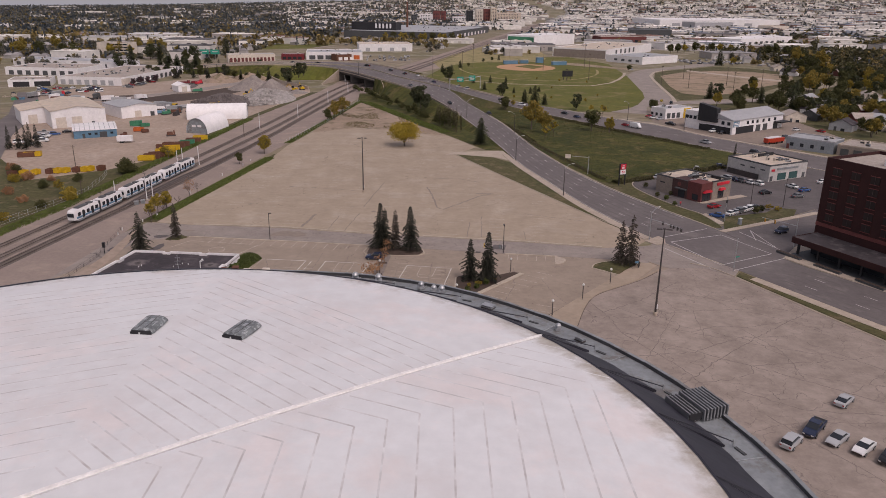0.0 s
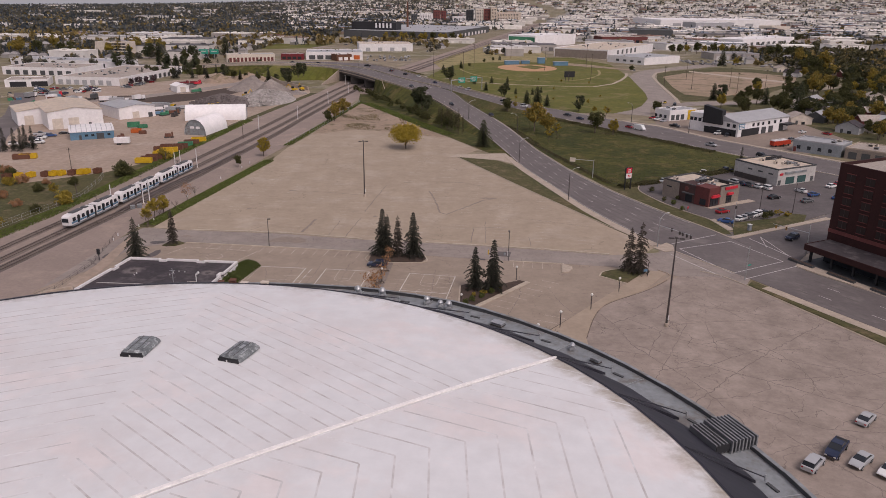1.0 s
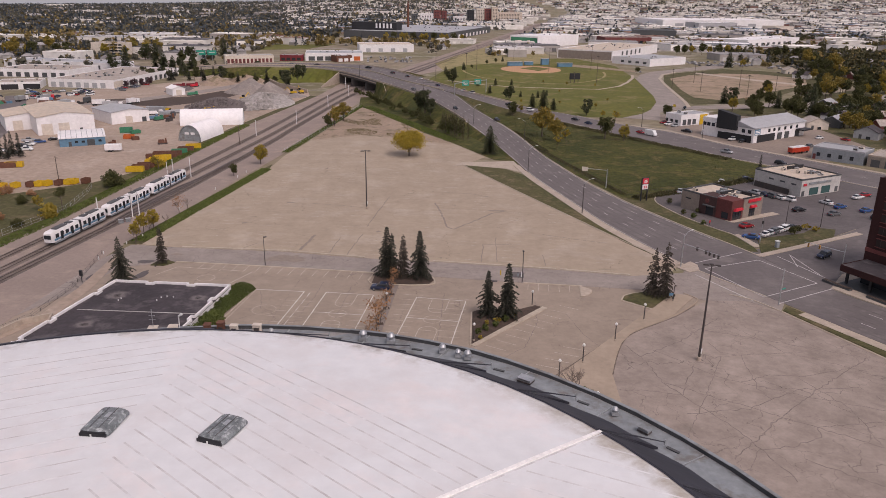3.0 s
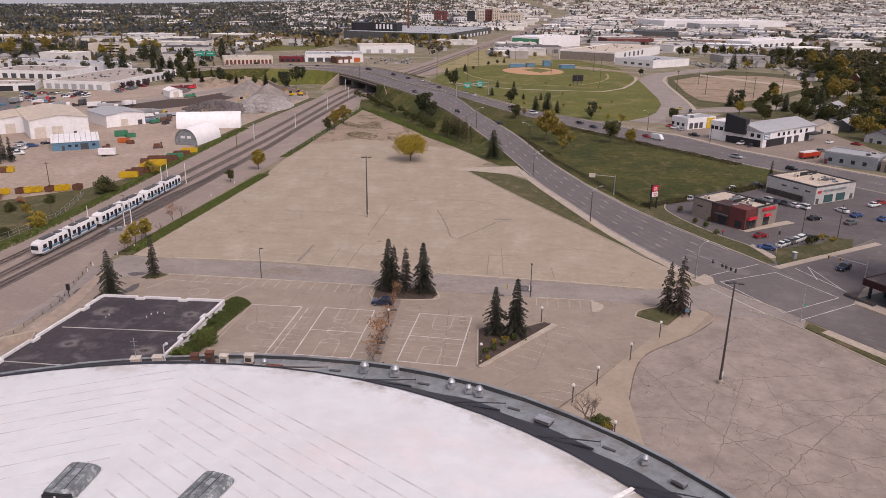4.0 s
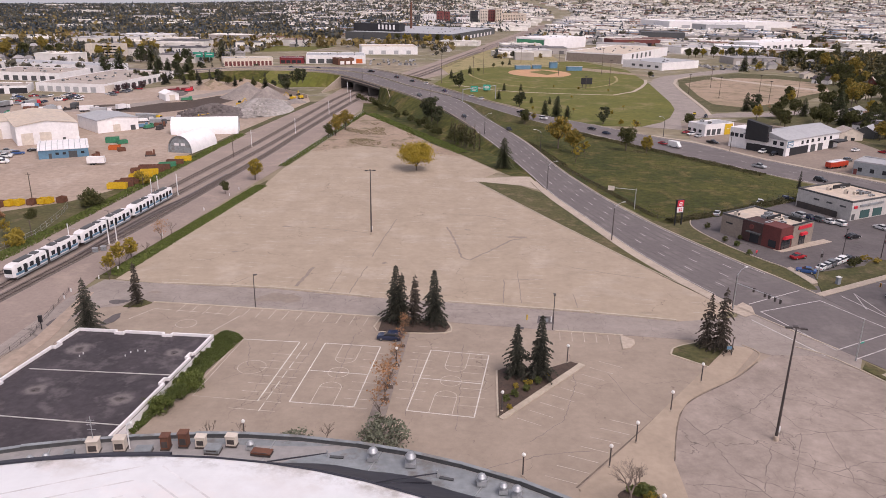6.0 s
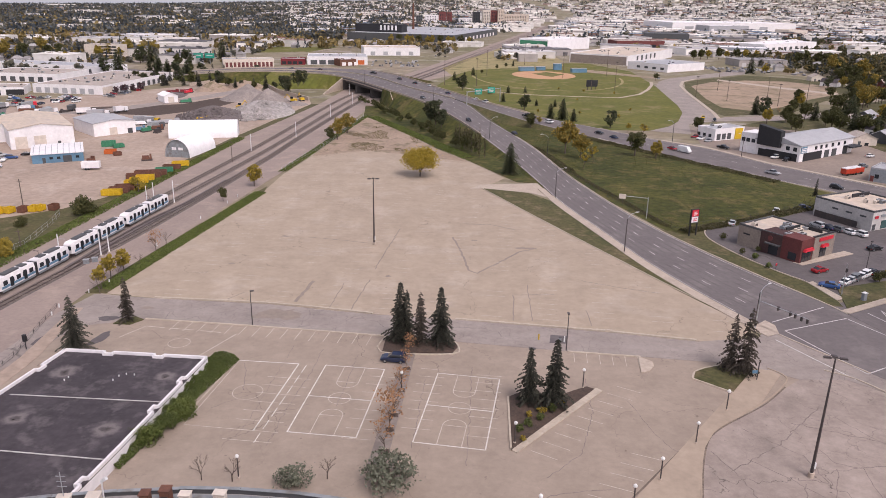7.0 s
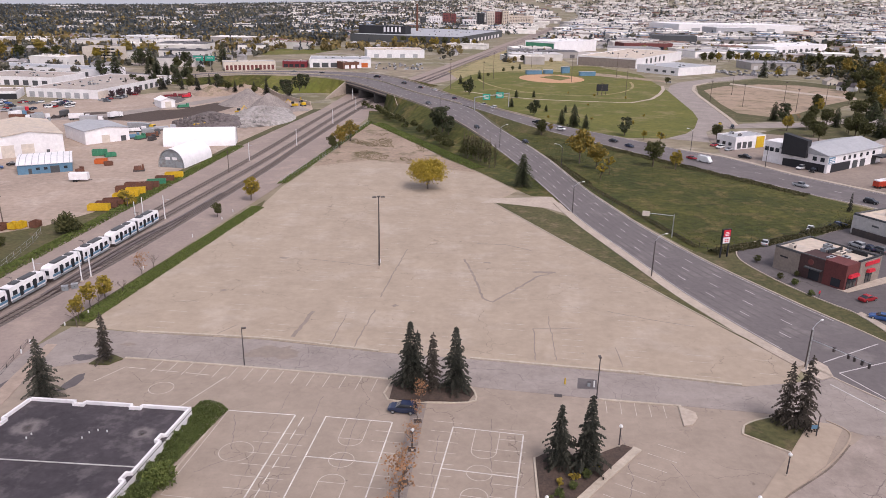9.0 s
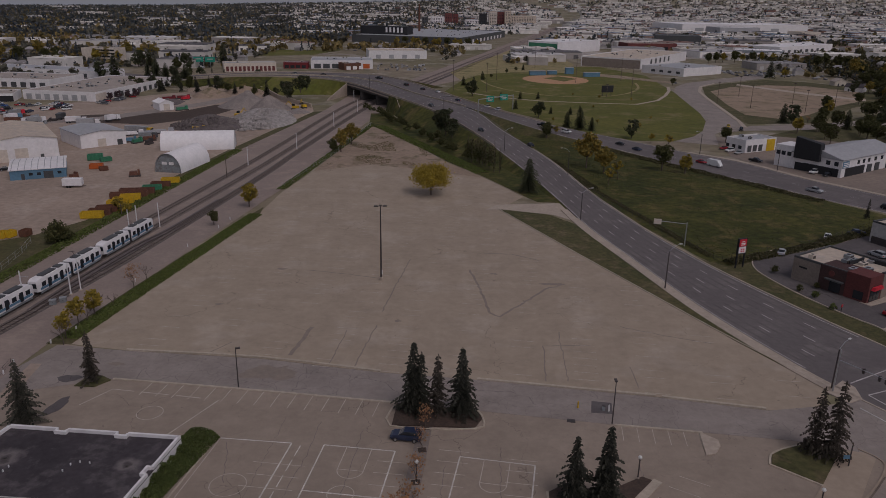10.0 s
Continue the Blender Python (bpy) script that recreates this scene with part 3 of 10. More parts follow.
# ---- mesh helpers ----
class Mesh:
    """Collects vertices and faces of one mesh."""

    def __init__(self):
        self.v, self.f = [], []

    def add(self, verts, faces):
        n = len(self.v)
        self.v += [tuple(p) for p in verts]
        self.f += [tuple(i + n for i in f) for f in faces]
        return self

    def box(self, cx, cy, cz, sx, sy, sz, rot=0.0, taper=1.0):
        """A box by its base centre, size and turn in degrees; its top may be narrower."""
        c, s = math.cos(radians(rot)), math.sin(radians(rot))
        pts = []
        for z, k in ((cz, 1.0), (cz + sz, taper)):
            for dx, dy in ((-1, -1), (1, -1), (1, 1), (-1, 1)):
                x, y = dx * sx / 2 * k, dy * sy / 2 * k
                pts.append((cx + c * x - s * y, cy + s * x + c * y, z))
        return self.add(pts, [(3, 2, 1, 0), (4, 5, 6, 7), (0, 1, 5, 4), (1, 2, 6, 5), (2, 3, 7, 6), (3, 0, 4, 7)])

    def prism(self, poly, z0, z1):
        n = len(poly)
        area = sum(poly[i][0] * poly[(i + 1) % n][1] - poly[(i + 1) % n][0] * poly[i][1] for i in range(n))
        if area < 0:
            poly = poly[::-1]
        pts = [(x, y, z0) for x, y in poly] + [(x, y, z1) for x, y in poly]
        return self.add(pts, [tuple(range(n))[::-1], tuple(range(n, 2 * n))] + [(i, (i + 1) % n, n + (i + 1) % n, n + i) for i in range(n)])

    def tube(self, p0, p1, r0, r1=None, n=8, cap=True):
        p0, p1 = Vector(p0), Vector(p1)
        r1 = r0 if r1 is None else r1
        q = (p1 - p0).to_track_quat("Z", "Y").to_matrix()
        pts = []
        for p, r in ((p0, r0), (p1, r1)):
            for i in range(n):
                a = 2 * math.pi * i / n
                pts.append(p + q @ Vector((r * math.cos(a), r * math.sin(a), 0)))
        faces = [(i, (i + 1) % n, n + (i + 1) % n, n + i) for i in range(n)]
        if cap:
            faces += [tuple(range(n))[::-1], tuple(range(n, 2 * n))]
        return self.add(pts, faces)

    def lathe(self, cx, cy, profile, n=16):
        """Profile of (radius, z) turned about an upright axis."""
        pts = [(cx + r * math.cos(2 * math.pi * i / n), cy + r * math.sin(2 * math.pi * i / n), z) for r, z in profile for i in range(n)]
        faces = [(k * n + i, k * n + (i + 1) % n, (k + 1) * n + (i + 1) % n, (k + 1) * n + i) for k in range(len(profile) - 1) for i in range(n)]
        faces += [tuple(range(n))[::-1], tuple(range((len(profile) - 1) * n, len(profile) * n))]
        return self.add(pts, faces)

    def quads(self, centres, size, rng, up=0.3, stretch=1.0):
        """Loose leaf quads at the centres, turned at random."""
        c = np.asarray(centres, float)
        n = len(c)
        a = rng.normal(size=(n, 3))
        a /= np.linalg.norm(a, axis=1)[:, None]
        h = rng.normal(size=(n, 3)) + (0, 0, up)
        b = np.cross(a, h)
        b /= np.linalg.norm(b, axis=1)[:, None] + 1e-9
        s = (np.asarray(size) * rng.uniform(0.6, 1.3, n))[:, None] / 2
        pts = np.stack([c - s * a - s * b * stretch, c + s * a - s * b * stretch, c + s * a + s * b * stretch, c - s * a + s * b * stretch], 1).reshape(-1, 3)
        k = len(self.v)
        self.v += [tuple(p) for p in pts.tolist()]
        self.f += [(k + 4 * i, k + 4 * i + 1, k + 4 * i + 2, k + 4 * i + 3) for i in range(n)]
        return self

    def data(self, name, mat, smooth=False):
        me = bpy.data.meshes.new(name)
        me.from_pydata(self.v, [], self.f)
        me.materials.append(mat)
        if smooth:
            me.polygons.foreach_set("use_smooth", [True] * len(me.polygons))
        me.update()
        return me


def part(name, mesh, mat, parent=None, label="", smooth=False):
    ob = new(name, mesh.data(name, mat, smooth))
    if parent:
        ob.parent = parent
    if label:
        ob["label"] = label
    return ob


def thing(name, label, category, at=(0, 0, 0), rz=0.0, group=""):
    ob = new(name)
    ob.matrix_world = pose(*at, 0, 0, rz)
    ob.empty_display_size = 0.5
    return tagged(ob, label, category, group)


def struct(name, mesh, mat, label="", category="", smooth=False):
    return tagged(part(name, mesh, mat, smooth=smooth), label, category or "ground", kind="structure")


def slab(name, poly, top, mat, label, category="ground", low=-0.4):
    return struct(name, Mesh().prism(poly, low, top), mat, label, category)


def glide(pts, n=6):
    """A smooth line through the points."""
    p = [Vector((*q, 0)) if len(q) == 2 else Vector(q) for q in pts]
    out = []
    for i in range(len(p) - 1):
        a, b, c, d = p[max(i - 1, 0)], p[i], p[i + 1], p[min(i + 2, len(p) - 1)]
        for k in range(n):
            t = k / n
            out.append(0.5 * ((2 * b) + (c - a) * t + (2 * a - 5 * b + 4 * c - d) * t * t + (3 * b - a - 3 * c + d) * t ** 3))
    return out + [p[-1]]


def ribbon(left, right, thick=0.5, lift=0.0):
    m = Mesh()
    n = len(left)
    for l, r in zip(left, right):
        m.v += [(l.x, l.y, l.z + lift), (r.x, r.y, r.z + lift), (r.x, r.y, r.z - thick), (l.x, l.y, l.z - thick)]
    for i in range(n - 1):
        a, b = 4 * i, 4 * i + 4
        m.f += [(a, b, b + 1, a + 1), (a + 1, b + 1, b + 2, a + 2), (a + 2, b + 2, b + 3, a + 3), (a + 3, b + 3, b, a)]
    m.f += [(0, 1, 2, 3), (4 * n - 1, 4 * n - 2, 4 * n - 3, 4 * n - 4)]
    return m


def beside(line, off, dz=0.0):
    """The line moved sideways (to its left for a positive offset)."""
    out = []
    for i, p in enumerate(line):
        d = line[min(i + 1, len(line) - 1)] - line[max(i - 1, 0)]
        d.z = 0
        d.normalize()
        out.append(p + Vector((-d.y, d.x, 0)) * off + Vector((0, 0, dz)))
    return out


def strip(m, a, b, w, z, h=0.012):
    """A flat painted strip from a to b."""
    a, b = Vector((a[0], a[1], 0)), Vector((b[0], b[1], 0))
    d = b - a
    m.box((a.x + b.x) / 2, (a.y + b.y) / 2, z, d.length, w, h, math.degrees(math.atan2(d.y, d.x)))


def arc(m, cx, cy, r, a0, a1, w, z, n=18, rot=0.0):
    pts = [(cx + r * math.cos(radians(rot + a0 + (a1 - a0) * i / n)), cy + r * math.sin(radians(rot + a0 + (a1 - a0) * i / n))) for i in range(n + 1)]
    for p, q in zip(pts, pts[1:]):
        strip(m, p, q, w, z)

pale = bpy.data.materials.new("pale_sky")
pale.use_nodes = True
pale.node_tree.nodes.clear()
pale_out, pale_glow = pale.node_tree.nodes.new("ShaderNodeOutputMaterial"), pale.node_tree.nodes.new("ShaderNodeEmission")
pale_glow.inputs["Color"].default_value, pale_glow.inputs["Strength"].default_value = (0.34, 0.36, 0.39, 1), 1.0
pale.node_tree.links.new(pale_glow.outputs[0], pale_out.inputs["Surface"])
M["palesky"] = pale


# ---- ground and surfaces ----
def land_z(x, y):
    """Height of the plain: flat, with a slow rise far out."""
    r = np.hypot(x, y)
    far = np.clip((r - 1900) / 2600, 0, 1)
    return far ** 1.2 * np.interp(x, (-2600, -1500, -700, 0, 1000, 2600), (-16, -2, 24, 46, 74, 96)) * (1 + 0.04 * np.sin(x * 0.0061 + 1))



def land():
    """One sheet, fanned out from behind the arena to the horizon."""
    m = Mesh()
    rs = [0, 120, 260, 420, 600, 800, 1050, 1350, 1700, 1900, 2100, 2300, 2500, 2800, 3100, 3400, 3700, 4000, 4300, 4600]
    n = 40
    for r in rs:
        for i in range(n + 1):
            a = radians(-4 + 188 * i / n)
            x, y = r * math.cos(a) * 1.0, r * math.sin(a) - 420 * (1 - r / 4600)
            m.v.append((x, y, float(land_z(x, y)) if r > 1850 else 0.0))
    for j in range(len(rs) - 1):
        for i in range(n):
            a = j * (n + 1) + i
            m.f.append((a, a + n + 1, a + n + 2, a + 1))
    return m


struct("ground", land(), M["ground"], "flat city plain of dry grass, dirt and pavement", "ground")

slab("parking_lot_south", [(-78, -120), (70, -120), (110, 30), (70, 142), (53, 138.5), (-58, 155), (-71, 158), (-80, 130)], 0.03, M["court"], "worn asphalt parking lot with painted courts and stalls", "parking lot")
slab("parking_lot_main", [(-69.7, 158), (-62, 210), (-56.2, 247.5), (-55, 272), (-50, 305), (-30, 318), (-12, 312), (2, 304), (14, 299), (26, 272), (16.6, 256), (34, 216), (47, 187), (58, 163), (67.6, 147), (61, 139), (53, 138.7), (36, 142.3), (6, 147), (-11, 149.2), (-33, 153.7), (-58.4, 155.8)], 0.05, M["lot"], "empty dusty asphalt parking lot with cracks", "parking lot")
slab("dirt_corner", [(-55, 272), (-50, 305), (-43.4, 379), (-38.5, 408), (-30, 395), (-17.9, 369), (0, 325), (14, 299), (2, 304), (-12, 312), (-30, 318)], 0.04, M["baredirt"], "bare earth corner with dry weeds", "ground")
slab("parking_lot_grey", [(37, 60), (36.7, 84.6), (38.0, 91.9), (42.0, 102.6), (45.7, 108.2), (55.9, 115.8), (66, 124), (72, 126.5), (79.6, 118.7), (95.6, 84.8), (125, 25), (90, -90), (37, -90)], 0.06, M["greylot"], "cracked grey asphalt parking lot", "parking lot")
slab("drive_road", [(-72, 157.5), (-58.4, 155.6), (-33, 153.4), (-11, 149), (6, 147), (36, 142.1), (53, 138.5), (67, 141), (76, 124), (66, 124), (60, 128), (53, 130), (40, 131.8), (27, 133.5), (-7, 139), (-34, 142.7), (-56, 145.3), (-68, 141), (-72, 125), (-78, 112), (-80, 130)], 0.07, M["drive"], "worn grey asphalt drive between the lots", "road")
slab("rail_bed", [(-118, 60), (-101.2, 184), (-97.3, 235), (-91, 300), (-88, 342), (-71, 457), (-64, 545), (-30, 634), (30, 897), (100, 1211), (345, 2300), (365, 2300), (125, 1211), (52, 897), (8, 634), (-34, 545), (-36.5, 480), (-44, 400), (-54, 290), (-62.7, 231.7), (-74, 159), (-82, 60)], 0.08, M["ballast"], "stony railway bed with gravel shoulders", "railway")
slab("yard", [(-131, 206), (-111, 223), (-104, 237), (-93, 338), (-76, 455), (-80, 474), (-157, 575), (-176, 534), (-250, 442), (-205, 356), (-183, 290), (-160, 240)], 0.05, M["dirt"], "dusty industrial yard of packed dirt", "yard")
slab("verge_west", [(-170, 60), (-118, 60), (-101.2, 184), (-97.3, 235), (-91, 300), (-88, 342), (-71, 457), (-76, 455), (-93, 338), (-104, 237), (-111, 223), (-131, 206), (-160, 240), (-190, 220)], 0.06, M["grass"], "rough grass verge beside the railway", "grass")
slab("yard_road", [(-140, 180), (-160, 240), (-183, 290), (-205, 356), (-250, 442), (-262, 440), (-219, 352), (-196, 285), (-172, 232), (-152, 176)], 0.07, M["road"], "narrow asphalt road along the yard", "road")
slab("wedge_meadow", [(13, 432), (26, 380), (41, 326), (51, 276), (58, 241), (66, 214), (71, 204), (105, 224), (128, 243), (147, 244), (129, 272), (97, 319), (76, 353), (50, 384)], 0.05, M["lawn"], "green meadow between the two roads", "grass")
slab("ball_field", [(12, 640), (-2, 560), (28, 470), (60, 402), (84, 380), (107.6, 379.9), (121.7, 394.4), (131.3, 411.3), (143.8, 444.3), (150.2, 474.6), (155.8, 514.7), (161.6, 555.3), (165.2, 580.0), (175, 700), (150, 780), (60, 780)], 0.05, M["field"], "mown baseball field", "grass")
slab("straw_field", [(10, 672), (31.6, 848), (74, 1015), (88, 1090), (130, 960), (128, 800), (118, 776), (90, 728), (42, 702)], 0.07, M["strawfield"], "straw-coloured open field", "grass")
slab("empty_lot", [(197.6, 615.3), (183.1, 565.1), (171.7, 500.2), (163.3, 448.7), (164.6, 436.2), (201.0, 442.4), (225.7, 467.2), (258.4, 508.7), (319.7, 561.4), (329.5, 628.0), (300.5, 666.4), (271.8, 680.3), (218.3, 639.5)], 0.05, M["grass"], "rough grass round the vacant lot", "grass")
slab("vacant_lot", [(194.6, 588.0), (180.2, 512.3), (175.5, 470.5), (190.4, 456.2), (215.6, 475.4), (239.2, 503.6), (289.5, 550.8), (311.6, 602.0), (285.9, 633.4), (254.7, 636.8), (220.5, 619.0)], 0.09, M["vacant"], "vacant lot of bare earth", "ground")
slab("restaurant_lot", [(78.5, 210.6), (77.2, 205.1), (77.8, 199.6), (80.2, 190.7), (83.6, 181.9), (87.2, 174.9), (89.4, 170.8), (90.9, 160.3), (112, 167), (127, 178), (150, 160), (210, 200), (170, 250), (150, 234), (128, 240), (104, 224), (90, 217), (89.0, 220.7), (81.8, 215.3)], 0.06, M["lotasphalt"], "asphalt parking lot of the restaurant", "parking lot")
slab("verge_restaurant", [(71, 207), (78.5, 210.6), (77.2, 205.1), (77.8, 199.6), (80.2, 190.7), (83.6, 181.9), (87.2, 174.9), (89.4, 170.8), (90.9, 160.3), (90.5, 156.8), (88, 157), (78.6, 177.6), (68.7, 202), (66, 212)], 0.09, M["grass"], "grass verge beside the road", "grass")
slab("corner_bed", [(94.6, 167.5), (90.7, 155.6), (116.7, 169.8), (120.7, 176.7), (115.2, 178.6), (109.9, 173.1)], 0.22, M["grass"], "planted grass bed at the corner", "grass")
slab("shop_yard", [(130, 392), (122, 345), (134, 312), (148, 292), (165, 270), (200, 300), (200, 380), (160, 400)], 0.05, M["yardgravel"], "gravel yard round the shop buildings", "yard")
slab("hotel_ground", [(97, 131.5), (110, 109.5), (140, 60), (220, 60), (220, 190), (150, 158), (128, 176), (104, 145)], 0.05, M["concrete"], "concrete pavement round the hotel", "pavement")
slab("cross_street", [(88, 158), (112, 166.5), (127, 177.5), (215, 240), (225, 225), (140, 165), (104, 141), (96, 131)], 0.075, M["road"], "asphalt side street", "road")
slab("residential_ground", [(200, 300), (200, 380), (160, 400), (195, 430), (300, 515), (420, 560), (420, 260), (260, 260)], 0.04, M["grass"], "yards and lawns between houses", "grass")

# grass strip, walks and kerbs of the near lots
slab("lot_verge_east", [(17.5, 256), (31.9, 251), (38.5, 241), (46, 208), (53, 181), (60, 161), (66, 148.5), (64.5, 149), (57.5, 163.5), (46.8, 188), (34, 217)], 0.12, M["grass"], "dry grass strip beside the main lot", "grass")
slab("entry_apron", [(12.5, 255.2), (16.5, 261.5), (37, 264.5), (40, 243), (33, 251), (18, 256)], 0.11, M["concrete"], "concrete entry apron", "pavement")
slab("bank_lawn", [(17, 303), (27, 272), (30, 266), (37, 265.5), (30, 300), (18, 335), (5, 335)], 0.10, M["lawn"], "green lawn under the spruce", "grass")
slab("verge_grey_lot", [(80.2, 119), (96.2, 85), (120, 36), (122, 37), (98.4, 88.4), (82.2, 121.6)], 0.13, M["grass"], "dry grass strip beside the grey lot", "grass")
slab("walk_diagonal", [(23.4, 83.9), (59.4, 127.6), (62.5, 127), (63.3, 125.5), (55.9, 115.8), (45.6, 107.7), (41.8, 102.1), (38.0, 91.9), (37.5, 84.6), (36.5, 70), (20, 70)], 0.16, M["walk"], "broad concrete walk", "pavement")
slab("tree_island_east", [(47.4, 123.7), (48.4, 126), (50.6, 127.4), (54, 128.7), (58.5, 126.8), (52.6, 119.2)], 0.24, M["grass"], "grass island with kerb", "grass")
slab("tree_island_mid", [(-7.2, 138.6), (5.6, 136.7), (6.4, 134.5), (5.2, 131.8), (-7.6, 132.2)], 0.24, M["mulch"], "mulched tree island", "ground")
slab("tree_bed_south", [(13.8, 101.6), (14.6, 116.5), (16, 117.6), (23, 117.2), (28, 120.2), (29.2, 119.4)], 0.24, M["mulch"], "mulched tree bed with concrete kerb", "ground")
slab("spruce_bed", [(-61.6, 142.4), (-61, 144.8), (-58.5, 146), (-56.4, 144.6), (-58.2, 142.2)], 0.2, M["grass"], "small grass bed", "grass")
slab("walk_courts", [(-3.4, 132), (-1.4, 131.8), (-4.3, 97.5), (-6.9, 97.5)], 0.15, M["paver"], "narrow concrete walk between the courts", "pavement")
slab("hedge_bed_west", [(-74.4, 157.9), (-69.6, 158.3), (-61.5, 211), (-55.9, 247.5), (-56.6, 254), (-66, 207)], 0.14, M["grass"], "long grassy bed beside the railway", "grass")
slab("hedge_bed_south", [(-38.4, 129.4), (-34.3, 128.8), (-38.4, 106), (-43.8, 95), (-46, 95), (-40.7, 106.2)], 0.14, M["grass"], "planted bed beside the low building", "grass")
slab("path_west", [(-73, 150), (-71, 150), (-69, 128), (-70, 112), (-78, 96), (-80, 96), (-73, 112), (-72, 128)], 0.09, M["dirt"], "gravel path beside the railway", "pavement")


def kerb(pts, w=0.3, h=0.2, closed=False, mat="kerb"):
    line = glide([(x, y, 0) for x, y in pts], 3) if len(pts) > 2 else [Vector((*p, 0)) for p in pts]
    m = ribbon(beside(line, w / 2, h), beside(line, -w / 2, h), thick=h + 0.2)
    return struct("kerb", m, M[mat], "low worn concrete kerb", "kerb")


kerb([(-58.4, 155.9), (-33, 153.9), (-10.9, 149.4)], 0.5, 0.3)
kerb([(6.1, 147.2), (35.8, 142.6)], 0.5, 0.3)
kerb([(36.8, 142.3), (52.8, 139)], 0.5, 0.3)
kerb([(-56.2, 145.1), (-34.3, 142.5), (-7, 138.8)], 0.4)
kerb([(27, 133.4), (40.1, 131.7)], 0.4)
slab("kerb_island", [(39.6, 131.8), (41.8, 129.6), (41.6, 128), (40.2, 126), (38.7, 125.6)], 0.2, M["concrete"], "rounded concrete kerb island", "kerb")
kerb([(47.2, 123.7), (48.3, 126.1), (50.6, 127.6), (54, 128.9)])
kerb([(47.2, 123.7), (52.5, 119)])
kerb([(52.9, 118.7), (41.6, 105.1), (23.2, 83.8)], 0.18, 0.17, mat="walk")
kerb([(37, 60), (36.7, 84.6), (38.2, 91.9), (42.1, 102.6), (45.9, 107.9), (55.9, 115.5), (62, 121.5), (64, 125), (62, 128)], 0.22, 0.18, mat="walk")
kerb([(13.6, 101.4), (14.4, 116.6)])
kerb([(13.9, 101.2), (30.0, 119.4)], 1.3)
kerb([(-7.4, 138.9), (-7.8, 132), (5.2, 131.6), (6.6, 134.3), (5.8, 136.9)])
kerb([(-33.2, 128.6), (-36.6, 108)], 0.25, 0.12)
kerb([(17, 256), (34, 216.4), (47, 187.2), (58, 163), (66.5, 147.5)], 0.3)
kerb([(79.6, 118.6), (95.6, 84.6), (119, 36)], 0.3)
kerb([(104, 224.4), (90, 217.4), (89.0, 220.7), (81.8, 215.3), (78.5, 210.6), (77.2, 205.1), (77.8, 199.6), (80.2, 190.7), (83.6, 181.9), (87.2, 174.9), (89.4, 170.8), (90.9, 160.3)], 0.3, 0.26)
kerb([(72, 127.5), (76, 124.5), (79.6, 118.6)], 0.3)

for pts in ([(52.7, 119.0), (41.4, 105.5), (22.9, 84.3)], [(37.2, 60), (36.9, 84.6), (38.4, 91.9), (42.3, 102.4), (46.1, 107.7), (56.1, 115.2), (62.3, 121.3)]):
    line = glide([(x, y, 0.06) for x, y in pts], 8)
    struct("dirt_joint", ribbon(beside(line, 0.12, 0.01), beside(line, -0.12, 0.01), 0.03), M["crack"], "dark dirt-filled joint beside the walk", "crack")

# ---- roads ----
SB_L = [(-204, 574, 2), (-150, 566, 7.2), (-97, 553.8, 8.4), (-66.7, 529.2, 8.4), (-34, 468.7, 8.1), (-5.9, 417.4, 6.3), (12.2, 366.7, 4.5), (26.7, 316.3, 2.2), (36.8, 268, 0.5), (41.8, 238, 0.08), (49, 207.6, 0.08), (55.5, 181, 0.08), (62, 161.6, 0.08), (69.5, 144, 0.08), (82.4, 122.5, 0.08), (99.5, 91.7, 0.08), (130, 40, 0.08)]
SB_R = [(-208, 590, 2), (-146, 581, 7.2), (-88, 570, 8.4), (-50, 541, 8.4), (-17.5, 476, 7.9), (13.3, 430.6, 6.2), (25.8, 379, 4.5), (41, 324, 2.2), (50, 275, 0.5), (57.5, 240, 0.08), (62, 222, 0.08), (68.5, 202, 0.08), (78.4, 177.6, 0.08), (87.8, 157, 0.08), (96.6, 131.7, 0.08), (109.8, 109.7, 0.08), (140, 58, 0.08)]
NB_L = [(-208, 592, 2), (-145, 583, 7.2), (-87, 572, 8.4), (-48.5, 542, 8.4), (-16, 477, 7.9), (14.5, 432, 6.2), (32.1, 404.8, 4.5), (50, 384, 2.2), (76.4, 353.7, 0.4), (96.8, 319.8, 0.08), (116.4, 292.6, 0.08), (128.8, 273, 0.08), (140.9, 257.4, 0.08), (153.4, 236.7, 0.08), (185, 195, 0.08)]
NB_R = [(-214, 612, 2), (-136, 602, 7.2), (-67.3, 590, 8.4), (-32.6, 553.3, 8.4), (-0.9, 484, 7.6), (25.5, 434, 6), (43.4, 415, 4.2), (58, 402, 2.2), (82.5, 382, 0.5), (105, 353, 0.08), (121.2, 335, 0.08), (135, 306, 0.08), (147, 288, 0.08), (164, 264, 0.08), (196, 222, 0.08)]
sbl, sbr, nbl, nbr = (glide(q, 6) for q in (SB_L, SB_R, NB_L, NB_R))
struct("road_southbound", ribbon(sbl, sbr, 0.9), M["road"], "wide asphalt road curving down from the overpass", "road")
struct("road_northbound", ribbon(nbl, nbr, 0.9), M["road"], "asphalt road branching from the overpass", "road")


